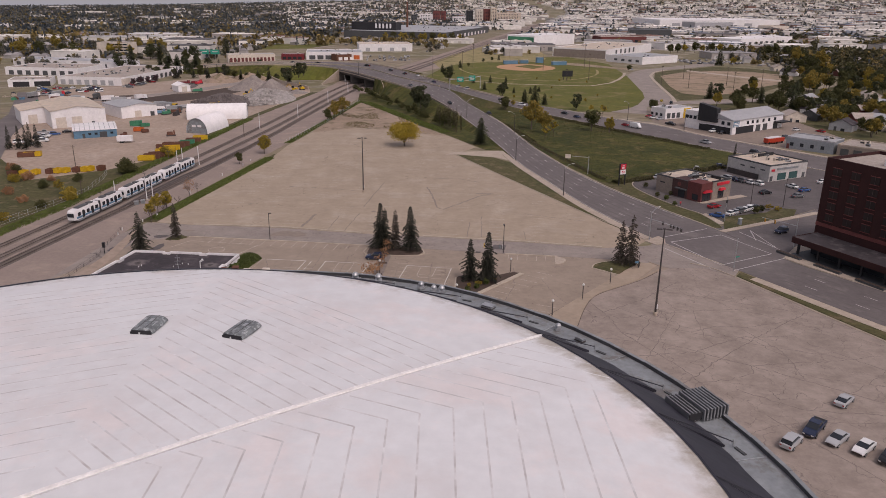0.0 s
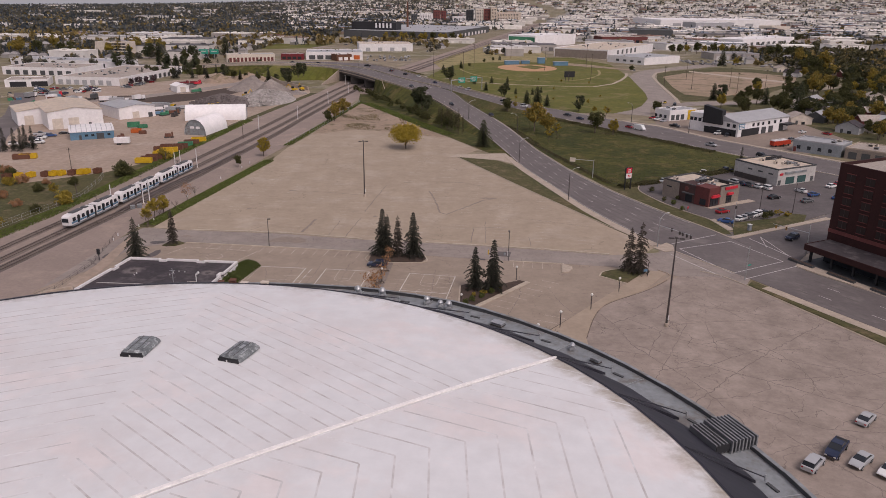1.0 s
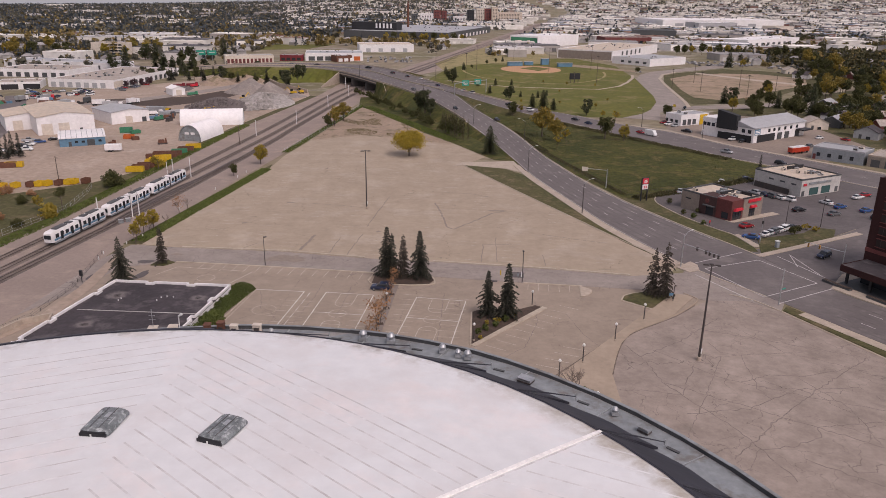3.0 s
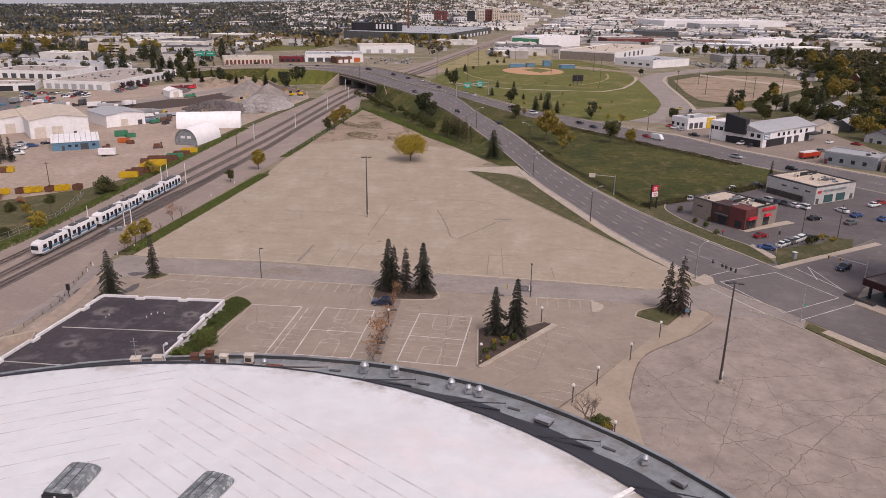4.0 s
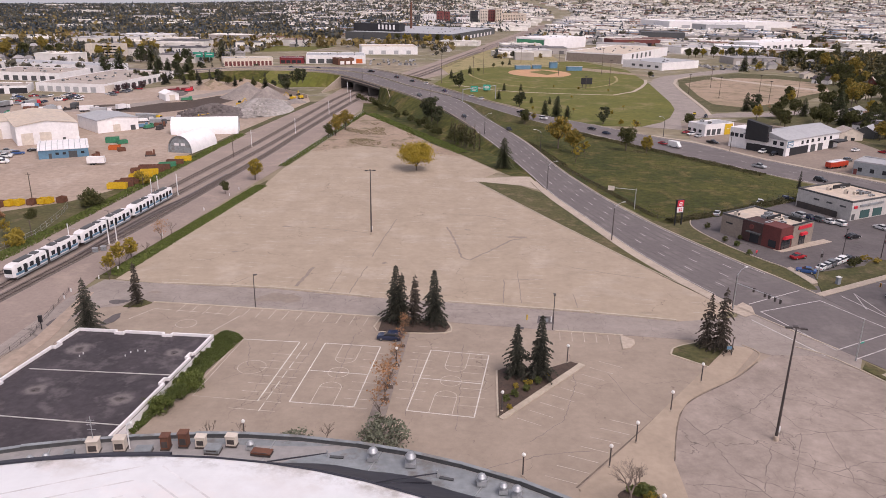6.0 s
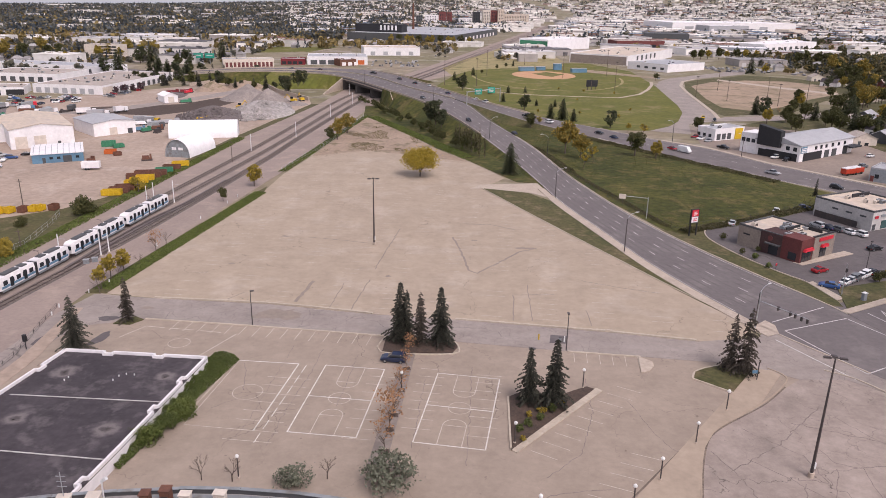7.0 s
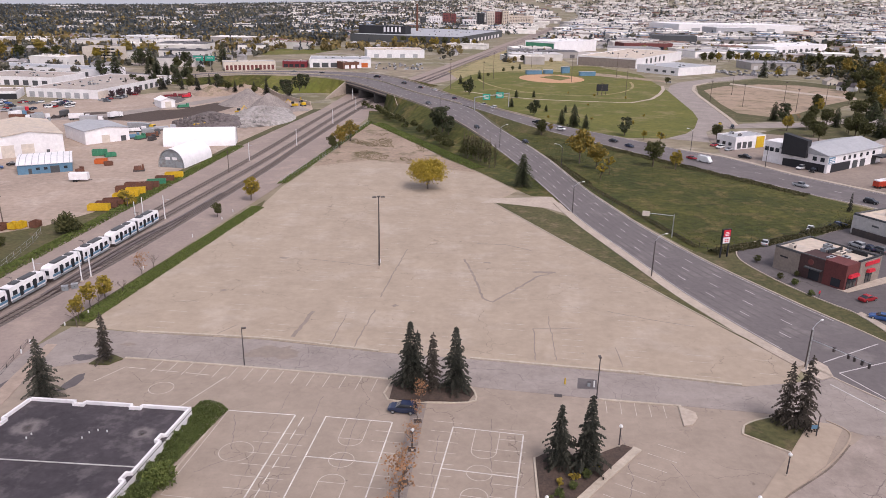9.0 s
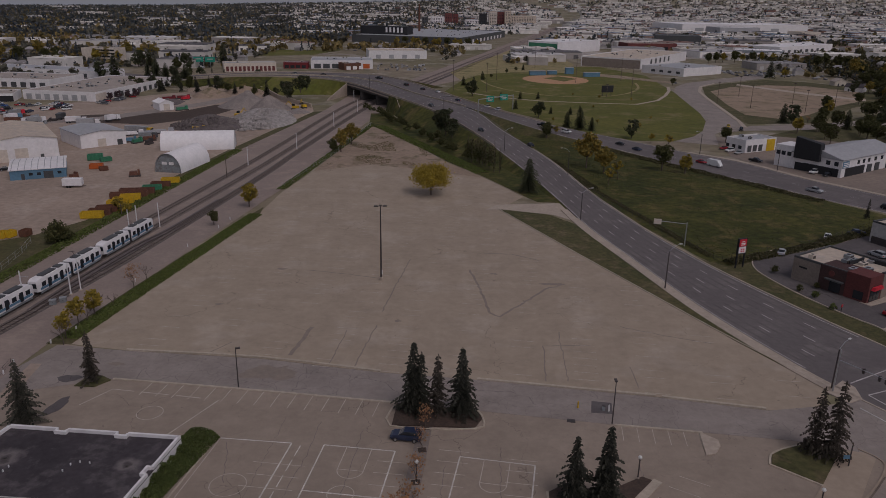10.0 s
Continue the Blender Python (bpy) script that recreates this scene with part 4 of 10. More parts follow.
def bank(name, line, off, bottom=-0.1, mat="grass", ends=""):
    """A grass slope from a road's edge down to the ground; the offset shrinks with the height."""
    outer = beside(line, 1.0)
    foot = []
    for i, (p, q) in enumerate(zip(line, outer)):
        d = q - p
        d.z = 0
        k = off * max(p.z, 0.3) / 8.0
        near = (len(line) - 1 - i) if ends == "last" else (i if ends == "first" else 9)
        k *= (0.12, 0.25, 0.42, 0.6, 0.78, 0.9)[near] if near < 6 else 1.0
        r = p + d * k
        r.z = bottom
        foot.append(r)
    m = Mesh()
    n = len(line)
    for p, r in zip(line, foot):
        mid = p.lerp(r, 0.12)
        mid.z = p.z - 0.15
        m.v += [(p.x, p.y, p.z - 0.06), tuple(mid), tuple(r), (p.x, p.y, bottom)]
    for i in range(n - 1):
        a, b = 4 * i, 4 * i + 4
        m.f += [(a, b, b + 1, a + 1), (a + 1, b + 1, b + 2, a + 2), (a + 2, b + 2, b + 3, a + 3), (a + 3, b + 3, b, a)]
    m.f += [(0, 1, 2, 3), (4 * n - 1, 4 * n - 2, 4 * n - 3, 4 * n - 4)]
    return struct(name, m, M[mat], "grassy road embankment", "embankment")


bank("bank_west", sbl[9:19], -30, mat="field", ends="last")
bank("bank_west_end", sbl[:10], -13, mat="lawn")
bank("bank_south", sbl[24:54], -17, mat="lawn", ends="first")
bank("bank_median", sbr[30:54], 14)
bank("bank_median_north", nbl[30:50], -14)
bank("bank_north", nbr[:18], 40)
bank("bank_east", nbr[24:50], 16, mat="lawn")

# overpass: beams added to block light, abutments and parapets
def overpass():
    ob = thing("overpass_bridge", "concrete road bridge over the railway tracks", "bridge")
    part("deck", ribbon([p.copy() for p in sbl[18:26]], [p.copy() for p in nbr[18:26]], 1.6, -0.95), M["concrete"], ob)
    for a, b in ((sbl[18], nbr[18]), (sbl[25], nbr[25])):
        m = Mesh()
        d = (b - a).normalized()
        n = Vector((-d.y, d.x, 0)) * 0.8
        m.prism([((a + n).x, (a + n).y), ((b + n).x, (b + n).y), ((b - n).x, (b - n).y), ((a - n).x, (a - n).y)], -0.3, 7.6)
        part("abutment", m, M["shadeconcrete"], ob)
    # unseen beams, added below the deck to keep daylight out
    for k in range(9):
        f = (k + 0.5) / 9
        a, b = sbl[18].lerp(nbr[18], f), sbl[25].lerp(nbr[25], f)
        m = Mesh()
        n = Vector((-(b - a).y, (b - a).x, 0)).normalized() * 0.45
        m.prism([((a + n).x, (a + n).y), ((a - n).x, (a - n).y), ((b - n).x, (b - n).y), ((b + n).x, (b + n).y)], 5.2, 6.95)
        part("girder", m, M["shadeconcrete"], ob)
    for f in (0.3, 0.62):
        a, b = sbl[18].lerp(sbl[25], f), nbr[18].lerp(nbr[25], f)
        d = (b - a).normalized()
        n = Vector((-d.y, d.x, 0)) * 0.4
        m = Mesh()
        m.prism([((a + n).x, (a + n).y), ((b + n).x, (b + n).y), ((b - n).x, (b - n).y), ((a - n).x, (a - n).y)], 0, 5.3)
        part("pier_wall", m, M["shadeconcrete"], ob)
    for p, d in ((sbl[18], Vector((-9, -30, 0))), (sbl[25], Vector((5, -22, 0)))):
        q = p + d
        n = Vector((-d.y, d.x, 0)).normalized() * 0.3
        m = Mesh()
        m.add([p - n, p + n, q + n, q - n], [])
        m.v = [(a.x, a.y, z) for a, z in ((p - n, -0.2), (p + n, -0.2), (q + n, -0.2), (q - n, -0.2), (p - n, 8.2), (p + n, 8.2), (q + n, 0.6), (q - n, 0.6))]
        m.f = [(3, 2, 1, 0), (4, 5, 6, 7), (0, 1, 5, 4), (1, 2, 6, 5), (2, 3, 7, 6), (3, 0, 4, 7)]
        part("wing_wall", m, M["concrete"], ob)
    return ob


overpass()
for line, s in ((sbl[2:40], 1), (nbr[2:40], -1)):
    struct("parapet", ribbon(beside(line, 0.5 * s, 0.85), beside(line, 0.15 * s, 0.85), 1.3), M["concrete"], "low concrete road parapet", "parapet")
struct("median_barrier", ribbon(beside(sbr[2:30], 1.0, 0.75), beside(sbr[2:30], 0.6, 0.75), 1.2), M["kerb"], "concrete median barrier", "barrier")
for line, s in ((sbl[52:84], -1), (sbr[40:80], 1), (nbl[48:], -1), (nbr[48:], 1)):
    struct("road_kerb", ribbon(beside(line, 0.0, 0.12), beside(line, 0.35 * s, 0.12), 0.4), M["kerb"], "concrete road kerb", "kerb")
struct("sidewalk_west", ribbon(beside(sbl[50:78], -0.35, 0.10), beside(sbl[50:78], -2.6, 0.10), 0.5), M["concrete"], "concrete sidewalk beside the road", "pavement")
struct("sidewalk_grey_lot", ribbon(beside(sbl[85:], -0.35, 0.10), beside(sbl[85:], -2.8, 0.10), 0.5), M["concrete"], "concrete sidewalk beside the road", "pavement")
struct("sidewalk_hotel", ribbon(beside(sbr[84:], 0.35, 0.10), beside(sbr[84:], 4.0, 0.10), 0.5), M["concrete"], "concrete sidewalk before the hotel", "pavement")
struct("sidewalk_east", ribbon(beside(nbr[54:], 0.35, 0.10), beside(nbr[54:], 2.4, 0.10), 0.5), M["concrete"], "concrete sidewalk beside the road", "pavement")


def across(l, r, f, lift):
    return [a.lerp(b, f) + Vector((0, 0, lift)) for a, b in zip(l, r)]


def lane_lines(l, r, fractions, solid=(), start=0, end=None, dash=3.0, gap=6.0):
    m = Mesh()
    for f in fractions:
        line = across(l[start:end], r[start:end], f, 0.012)
        run, on, left = [], True, dash
        pos = line[0]
        for q in line[1:]:
            while (q - pos).length > 1e-4:
                step = min(left, (q - pos).length)
                nxt = pos + (q - pos).normalized() * step
                if on and step > 0.2:
                    d = (nxt - pos).normalized()
                    s = Vector((-d.y, d.x, 0)) * 0.09
                    m.add([pos - s, nxt - s, nxt + s, pos + s], [(0, 1, 2, 3)])
                pos, left = nxt, left - step
                if left < 1e-4:
                    on, left = not on, (gap if on else dash)
    for f in solid:
        line = across(l[start:end], r[start:end], f, 0.012)
        m2 = ribbon(beside(line, 0.08), beside(line, -0.08), 0.008)
        m.add(m2.v, m2.f)
    return m


struct("lane_marks_southbound", lane_lines(sbl, sbr, (0.28, 0.52, 0.76), (0.03, 0.97), 6, 76, gap=8.0), M["wornpaint"], "worn white lane markings", "road marking")
struct("lane_marks_south", lane_lines(sbl, sbr, (0.3, 0.64), (), 87, gap=9.0), M["wornpaint"], "worn white lane markings", "road marking")
struct("lane_marks_northbound", lane_lines(nbl, nbr, (0.5,), (0.04, 0.96), 6, gap=8.0), M["wornpaint"], "white lane markings", "road marking")

# tyre-darkened bands along the lanes
M["wear"] = material("tyre_worn_asphalt", (0.122, 0.106, 0.103), (0.150, 0.131, 0.127), coarse=0.09, fine=0.6, amount=1.0)
for l, r, fr in ((sbl[6:76], sbr[6:76], (0.10, 0.21, 0.345, 0.455, 0.585, 0.695, 0.825, 0.93)), (nbl[6:], nbr[6:], (0.16, 0.36, 0.64, 0.84)), (sbl[86:], sbr[86:], (0.1, 0.22, 0.4, 0.54, 0.74, 0.9))):
    for f in fr:
        line = across(l, r, f, 0.006)
        struct("tyre_track", ribbon(beside(line, 0.30), beside(line, -0.30), 0.004), M["wear"], "dark tyre-worn band on the asphalt", "road wear")

# crossing lines at the junction
m = Mesh()
for a, b in (((71.2, 148), (86, 156.3)), ((72.2, 144), (87.9, 150.5)), ((87.9, 150.5), (95.2, 135)), ((95.2, 135), (79.2, 126.3)), ((72.2, 144), (79.2, 126.3)), ((80.8, 122.6), (97, 131.6)), ((68.5, 139.8), (76, 124)), ((94, 153.5), (98.8, 138.4)), ((97.7, 154.9), (95.7, 146)), ((97.7, 154.9), (98.5, 139.5))):
    strip(m, a, b, 0.24, 0.10)
struct("crossing_lines", m, M["wornline"], "white crosswalk lines at the junction", "road marking")

# street three, beyond the ball field
slab("street_curve", [(107.6, 379.9), (121.7, 394.4), (131.3, 411.3), (143.8, 444.3), (150.2, 474.6), (155.8, 514.7), (161.6, 555.3), (165.2, 580.0), (177.1, 616.1), (194.0, 644.1), (238.3, 684.2), (296.1, 742.1), (275.9, 690.7), (214.9, 643.2), (196.6, 619.2), (185.1, 586.6), (177.6, 547.8), (168.9, 492.0), (161.8, 446.4), (156.8, 423.5), (142.2, 412.5), (133.9, 400.8), (125.6, 371.0)], 0.085, M["drive"], "pale asphalt street curving past the field", "road")
slab("street_branch", [(137.3, 406.5), (154.8, 413.8), (187.6, 419.2), (224.2, 436.8), (233.1, 454.6), (194.7, 435.6), (163.9, 430.1)], 0.08, M["drive"], "pale asphalt side street", "road")
slab("far_road", [(-330, 690), (-205, 614), (-203, 574), (-260, 590), (-345, 645), (-560, 900), (-900, 1150), (-880, 1190), (-545, 940)], 0.1, M["road"], "asphalt highway leading to the overpass", "road")

# ---- railway ----
RAIL_A = [(-112, 70), (-95.1, 173), (-88.9, 221), (-79.5, 296), (-74.5, 341), (-61, 480), (-46, 548), (-20, 634), (40, 897), (111, 1211), (352, 2300)]
RAIL_B = [(-106, 70), (-90.6, 165), (-83.2, 220), (-72.9, 297), (-67.5, 345), (-54.5, 475), (-40.5, 543), (-13, 634), (46, 897), (116, 1211), (357, 2300)]
RAIL_C = [(-102, 70), (-86.9, 159), (-77.6, 212), (-67, 297), (-62, 350), (-49.2, 465), (-35.8, 540), (-8, 634), (50, 897), (120, 1211), (361, 2300)]
for line, bedding in ((RAIL_A, "bedbrown"), (RAIL_B, "bedgrey"), (RAIL_C, "beddark")):
    track = glide(line, 12)
    ob = thing("railway_track", "rusty railway track on timber sleepers", "railway track", group="railway tracks")
    for s in (-0.72, 0.72):
        part("rail", ribbon(beside(track, s + 0.06, 0.34), beside(track, s - 0.06, 0.34), 0.16), M["rail"], ob)
    sl, walked, want = Mesh(), 0.0, 0.0
    tie = Mesh().box(0, 0, 0, 0.3, 2.6, 0.15).data("sleeper", M["sleeperwood"])
    for a, b in zip(track, track[1:]):
        d = b - a
        while want <= walked + d.length and a.y < 640:
            p = a + d.normalized() * (want - walked)
            turn = math.degrees(math.atan2(d.y, d.x))
            if 150 < p.y < 222:
                one = new("sleeper", tie)
                one.parent, one.matrix_basis = ob, pose(p.x, p.y, 0.06, 0, 0, turn)
            else:
                sl.box(p.x, p.y, 0.06, 0.3, 2.6, 0.15, turn)
            want += 0.75
        walked += d.length
    tagged(part("far_sleeper_run", sl, M["sleeperwood"], ob), kind="stuff")
    bedline = [p for p in track if p.y < 900]
    part("track_bed", ribbon(beside(bedline, 1.7, 0.10), beside(bedline, -1.7, 0.10), 0.2), M[bedding], ob)
# crossover between two tracks
ob = thing("railway_crossover", "dark crossover track between two lines", "railway track", group="railway tracks")
xo = glide([(-84.6, 173), (-82.5, 195), (-79.6, 215), (-75.8, 232), (-71.7, 262)], 10)
for s in (-0.72, 0.72):
    part("rail", ribbon(beside(xo, s + 0.06, 0.36), beside(xo, s - 0.06, 0.36), 0.16), M["rail"], ob)
part("track_bed", ribbon(beside(xo, 1.8, 0.14), beside(xo, -1.8, 0.14), 0.2), M["darkpile"], ob)

# ---- painted courts and stalls ----
def court(name, ox, oy, ux, uy, L, W, half=False):
    """A painted court: origin corner, unit along its width, length and width."""
    m, keys = Mesh(), Mesh()
    vx, vy = uy, -ux  # along the length, towards the arena
    P = lambda a, b: (ox + ux * a + vx * b, oy + uy * a + vy * b)
    z = 0.045
    for a, b in ((P(0, 0), P(W, 0)), (P(0, L), P(W, L)), (P(0, 0), P(0, L)), (P(W, 0), P(W, L)), (P(0, L / 2), P(W, L / 2))):
        strip(m, a, b, 0.2, z)
    rot = math.degrees(math.atan2(uy, ux))
    arc(keys, *P(W / 2, L / 2), 1.8, 0, 360, 0.11, z, 28, rot)
    for end, s in ((0, 1), (L, -1)):
        k = 1.85
        for q in (-k, k):
            strip(keys, P(W / 2 + q, end), P(W / 2 + q, end + s * 5.4), 0.12, z)
        strip(keys, P(W / 2 - k, end + s * 5.4), P(W / 2 + k, end + s * 5.4), 0.12, z)
        arc(keys, *P(W / 2, end + s * 5.4), k, 0, -180 if s > 0 else 180, 0.12, z, 16, rot)
    struct(name + "_keys", keys, M["faded"], "thin worn key lines of the court", "court marking")
    return struct(name, m, M["paint"], "white painted basketball court lines", "court marking")


court("court_1", -17.15, 126.7, 0.9925, -0.122, 21.4, 10.6)
court("court_2", 2.8, 124.35, 0.986, -0.167, 21.4, 10.8)
m = Mesh()
strip(m, (-32.8, 128), (-22, 127), 0.2, 0.045)
strip(m, (-22, 127), (-24.9, 105.6), 0.22, 0.045)
fadedm = Mesh()
for i in range(7):
    p, q = Vector((-20.6, 126.4)), Vector((-24.2, 101.5))
    strip(m, p.lerp(q, i / 7), p.lerp(q, (i + 0.72) / 7), 0.14, 0.045)
strip(fadedm, (-32.8, 128), (-35.8, 107), 0.12, 0.045)
strip(fadedm, (-35.8, 107), (-24.9, 105.6), 0.12, 0.045)
arc(fadedm, -28.6, 117.0, 2.45, 0, 360, 0.1, 0.045, 28)
struct("court_3_worn_lines", fadedm, M["faded"], "worn thin court lines", "court marking")
struct("court_3", m, M["paint"], "white painted sports court lines", "court marking")
m = Mesh()
strip(m, (-54.8, 141.7), (-58, 136.5), 0.2, 0.045)
strip(m, (-54.8, 141.7), (-51, 141.1), 0.2, 0.045)
strip(m, (-49.8, 140.9), (-45, 140.2), 0.2, 0.045)
strip(m, (-43.6, 140), (-39.4, 139.3), 0.2, 0.045)
strip(m, (-36.3, 138.7), (-41.5, 127.5), 0.2, 0.045)
arc(m, -45.9, 134.6, 2.0, 0, 360, 0.12, 0.045, 28)
struct("court_4", m, M["faded"], "faded painted court lines", "court marking")
m = Mesh()
for i in range(15):
    x = -49 + 2.78 * i
    y = 142.6 - (x + 34) * 0.136
    strip(m, (x, y), (x - 0.75, y - 4.6), 0.12, 0.044)
for i in range(8):
    y = 122 - 2.7 * i
    strip(m, (-26.5 + (y - 122) * 0.13, y + 0.3), (-19 + (y - 122) * 0.13, y - 0.6), 0.1, 0.044)
    strip(m, (-9 + (y - 122) * 0.13, y + 1), (-4.6 + (y - 122) * 0.13, y + 0.5), 0.1, 0.044)
    strip(m, (-0.2 + (y - 122) * 0.13, y + 4), (4.2 + (y - 122) * 0.13, y + 3.4), 0.1, 0.044)
    strip(m, (9.6 + (y - 122) * 0.13, y + 2), (14 + (y - 122) * 0.13, y + 1.4), 0.1, 0.044)
for i in range(6):
    x = 28 + 2.3 * i
    strip(m, (x, 133 - 0.13 * (x - 28)), (x - 0.5, 129.2 - 0.13 * (x - 28)), 0.1, 0.044)
for i in range(9):
    x, y = 16.5 + 2.1 * i, 101.5 + 2.4 * i
    strip(m, (x, y), (x + 3.6, y - 2.2), 0.1, 0.044)
for i in range(8):
    x, y = 17 + 2.0 * i, 84.5 + 2.4 * i
    strip(m, (x, y), (x + 4.2, y - 1.8), 0.1, 0.044)
struct("stall_lines_south", m, M["faded"], "faded white parking stall lines", "road marking")
m = Mesh()
rng = np.random.default_rng(4)
for col in range(11):
    for i in range(42):
        y = 152 + 2.75 * i
        x = -58 + 11.5 * col + 0.13 * (y - 150)
        y -= 0.13 * (x + 30)
        if x > 60 - (y - 148) * 0.40 or x < -64 + (y - 160) * 0.16 or rng.random() < 0.5:
            continue
        strip(m, (x, y), (x + 4.2, y - 0.55), 0.09, 0.062)
struct("stall_lines_main", m, M["faded"], "nearly worn-off parking stall lines", "road marking")
# dark patches of newer asphalt
for x, y, a, b, r, p in ((-63.7, 145.0, 2.0, 1.2, 4, 0.3), (-61.4, 136.0, 1.1, 3.0, -12, 1.7), (-71.4, 136.5, 0.9, 4.2, -20, 4.1)):
    rim = []
    for i in range(24):
        t = i * math.pi / 12
        k = 1 + 0.10 * math.sin(3 * t + p) + 0.06 * math.sin(7 * t + 2 * p)
        u, v = a * k * math.cos(t), b * k * math.sin(t)
        rim.append((x + math.cos(radians(r)) * u - math.sin(radians(r)) * v, y + math.sin(radians(r)) * u + math.cos(radians(r)) * v))
    struct("asphalt_patch", Mesh().prism(rim, 0.0, 0.079), M["lotasphalt"], "dark patch of newer asphalt", "road patch")

COURT_CRACKS = (((-18.6, 133), (-18.9, 130.6), (-19.3, 124), (-19.8, 120.7), (-20.8, 114.5), (-21.4, 109.4), (-22, 101)), ((-24.2, 134), (-24.4, 132), (-25.1, 124.6), (-25.4, 119.2), (-26.1, 110.9), (-27, 103)), ((-31.5, 127), (-30.2, 121.5), (-29.4, 117)), ((-33, 112), (-30, 114.6), (-26.8, 117)), ((-12, 131), (-12.6, 121), (-13.6, 112)), ((8.8, 127), (8.2, 116), (7.6, 106), (6.8, 97)), ((0.6, 122), (-0.2, 111), (-1.0, 101)), ((18, 95), (24, 101), (27.5, 112), (28.5, 124)), ((34, 116), (36, 106), (38.5, 100)), ((10, 88), (20, 92), (27, 93)))
krng = np.random.default_rng(66)
for pts in COURT_CRACKS:
    line = []
    for (xa, ya), (xb, yb) in zip(pts, pts[1:]):
        k = max(2, int(math.hypot(xb - xa, yb - ya) / 0.7))
        line += [Vector((xa + (xb - xa) * i / k + krng.normal(0, 0.12), ya + (yb - ya) * i / k + krng.normal(0, 0.12), 0.03)) for i in range(k)]
    w = krng.uniform(0.03, 0.055)
    struct("court_crack", ribbon(beside(line, w, 0.006), beside(line, -w, 0.006), 0.02), M["hairline"], "dark crack in the court asphalt", "crack")

# straight worn joints, tyre marks and oil stains in the main lot
jrng = np.random.default_rng(55)
LOT_MARKS = (("oil", 0.28, ((6.1, 201.9), (8.3, 189), (9.6, 175.7), (11.7, 174), (17.4, 181.5), (23.2, 189.7), (28.1, 193.1))), ("oil", 0.14, ((-8.5, 208.3), (-11.2, 189), (-12.8, 175.5))), ("hairline", 0.07, ((-18.9, 165.9), (-20.4, 151.9))), ("oil", 0.13, ((-13.4, 168.6), (-16, 149.4), (-17.3, 143.1))), ("oil", 0.4, ((-26.1, 167.2), (-28, 155))), ("oil", 0.1, ((19.1, 160.6), (28.3, 161.3))), ("oil", 0.1, ((23, 167), (21.8, 147))), ("oil", 0.1, ((34, 152.7), (33.6, 145))), ("oil", 0.12, ((19.2, 160.6), (18, 146.9))), ("oil", 0.16, ((-33, 199.5), (-22.5, 197), (-16, 195))), ("oil", 0.12, ((-40, 160), (-44, 154))), ("oil", 0.2, ((10, 214), (17.4, 213.6), (24, 209))), ("oil", 0.12, ((36, 170), (44, 166), (52, 163))))
for mt, w, pts in LOT_MARKS:
    line = []
    for (xa, ya), (xb, yb) in zip(pts, pts[1:]):
        k = max(2, int(math.hypot(xb - xa, yb - ya) / 1.2))
        line += [Vector((xa + (xb - xa) * i / k + jrng.normal(0, 0.1), ya + (yb - ya) * i / k + jrng.normal(0, 0.1), 0.05)) for i in range(k)]
    line.append(Vector((*pts[-1], 0.05)))
    struct("lot_mark", ribbon(beside(line, w, 0.006), beside(line, -w, 0.006), 0.02), M[mt], "dark worn joint in the asphalt", "crack")
for x, y, a, b, z in ((-39.2, 199.9, 1.3, 0.6, 0.058), (-30.2, 148.4, 4.6, 2.6, 0.078), (-9.3, 171, 0.7, 0.6, 0.058), (25.2, 192.9, 2.6, 0.7, 0.058), (-58, 150.5, 1.4, 0.6, 0.078), (12, 199, 0.9, 0.5, 0.058), (-48, 178, 0.8, 0.5, 0.058)):
    ph = jrng.uniform(0, 6, 4)
    m = Mesh()
    m.prism([(x + a * math.cos(t) * (1 + 0.22 * math.sin(3 * t + ph[0]) + 0.14 * math.sin(7 * t + ph[1])), y + b * math.sin(t) * (1 + 0.22 * math.sin(4 * t + ph[2]) + 0.14 * math.sin(9 * t + ph[3]))) for t in [i * math.pi / 18 for i in range(36)]], 0.0, z)
    struct("oil_stain", m, M["oil"], "dark oil stain on the asphalt", "stain")
slab("corner_walk", [(89.0, 154.6), (125.5, 174.5), (126.4, 172.8), (89.9, 152.9)], 0.2, M["concrete"], "concrete sidewalk along the side street", "pavement")
slab("corner_walk_verge", [(89.4, 170.8), (90.9, 160.3), (93.1, 161.3), (91.0, 171.8)], 0.19, M["concrete"], "concrete sidewalk along the restaurant", "pavement")
slab("restaurant_walk", [(93.6, 182.8), (111.6, 192.3), (110.2, 194.5), (92.2, 185.0)], 0.17, M["concrete"], "pale concrete walk beside the restaurant", "pavement")

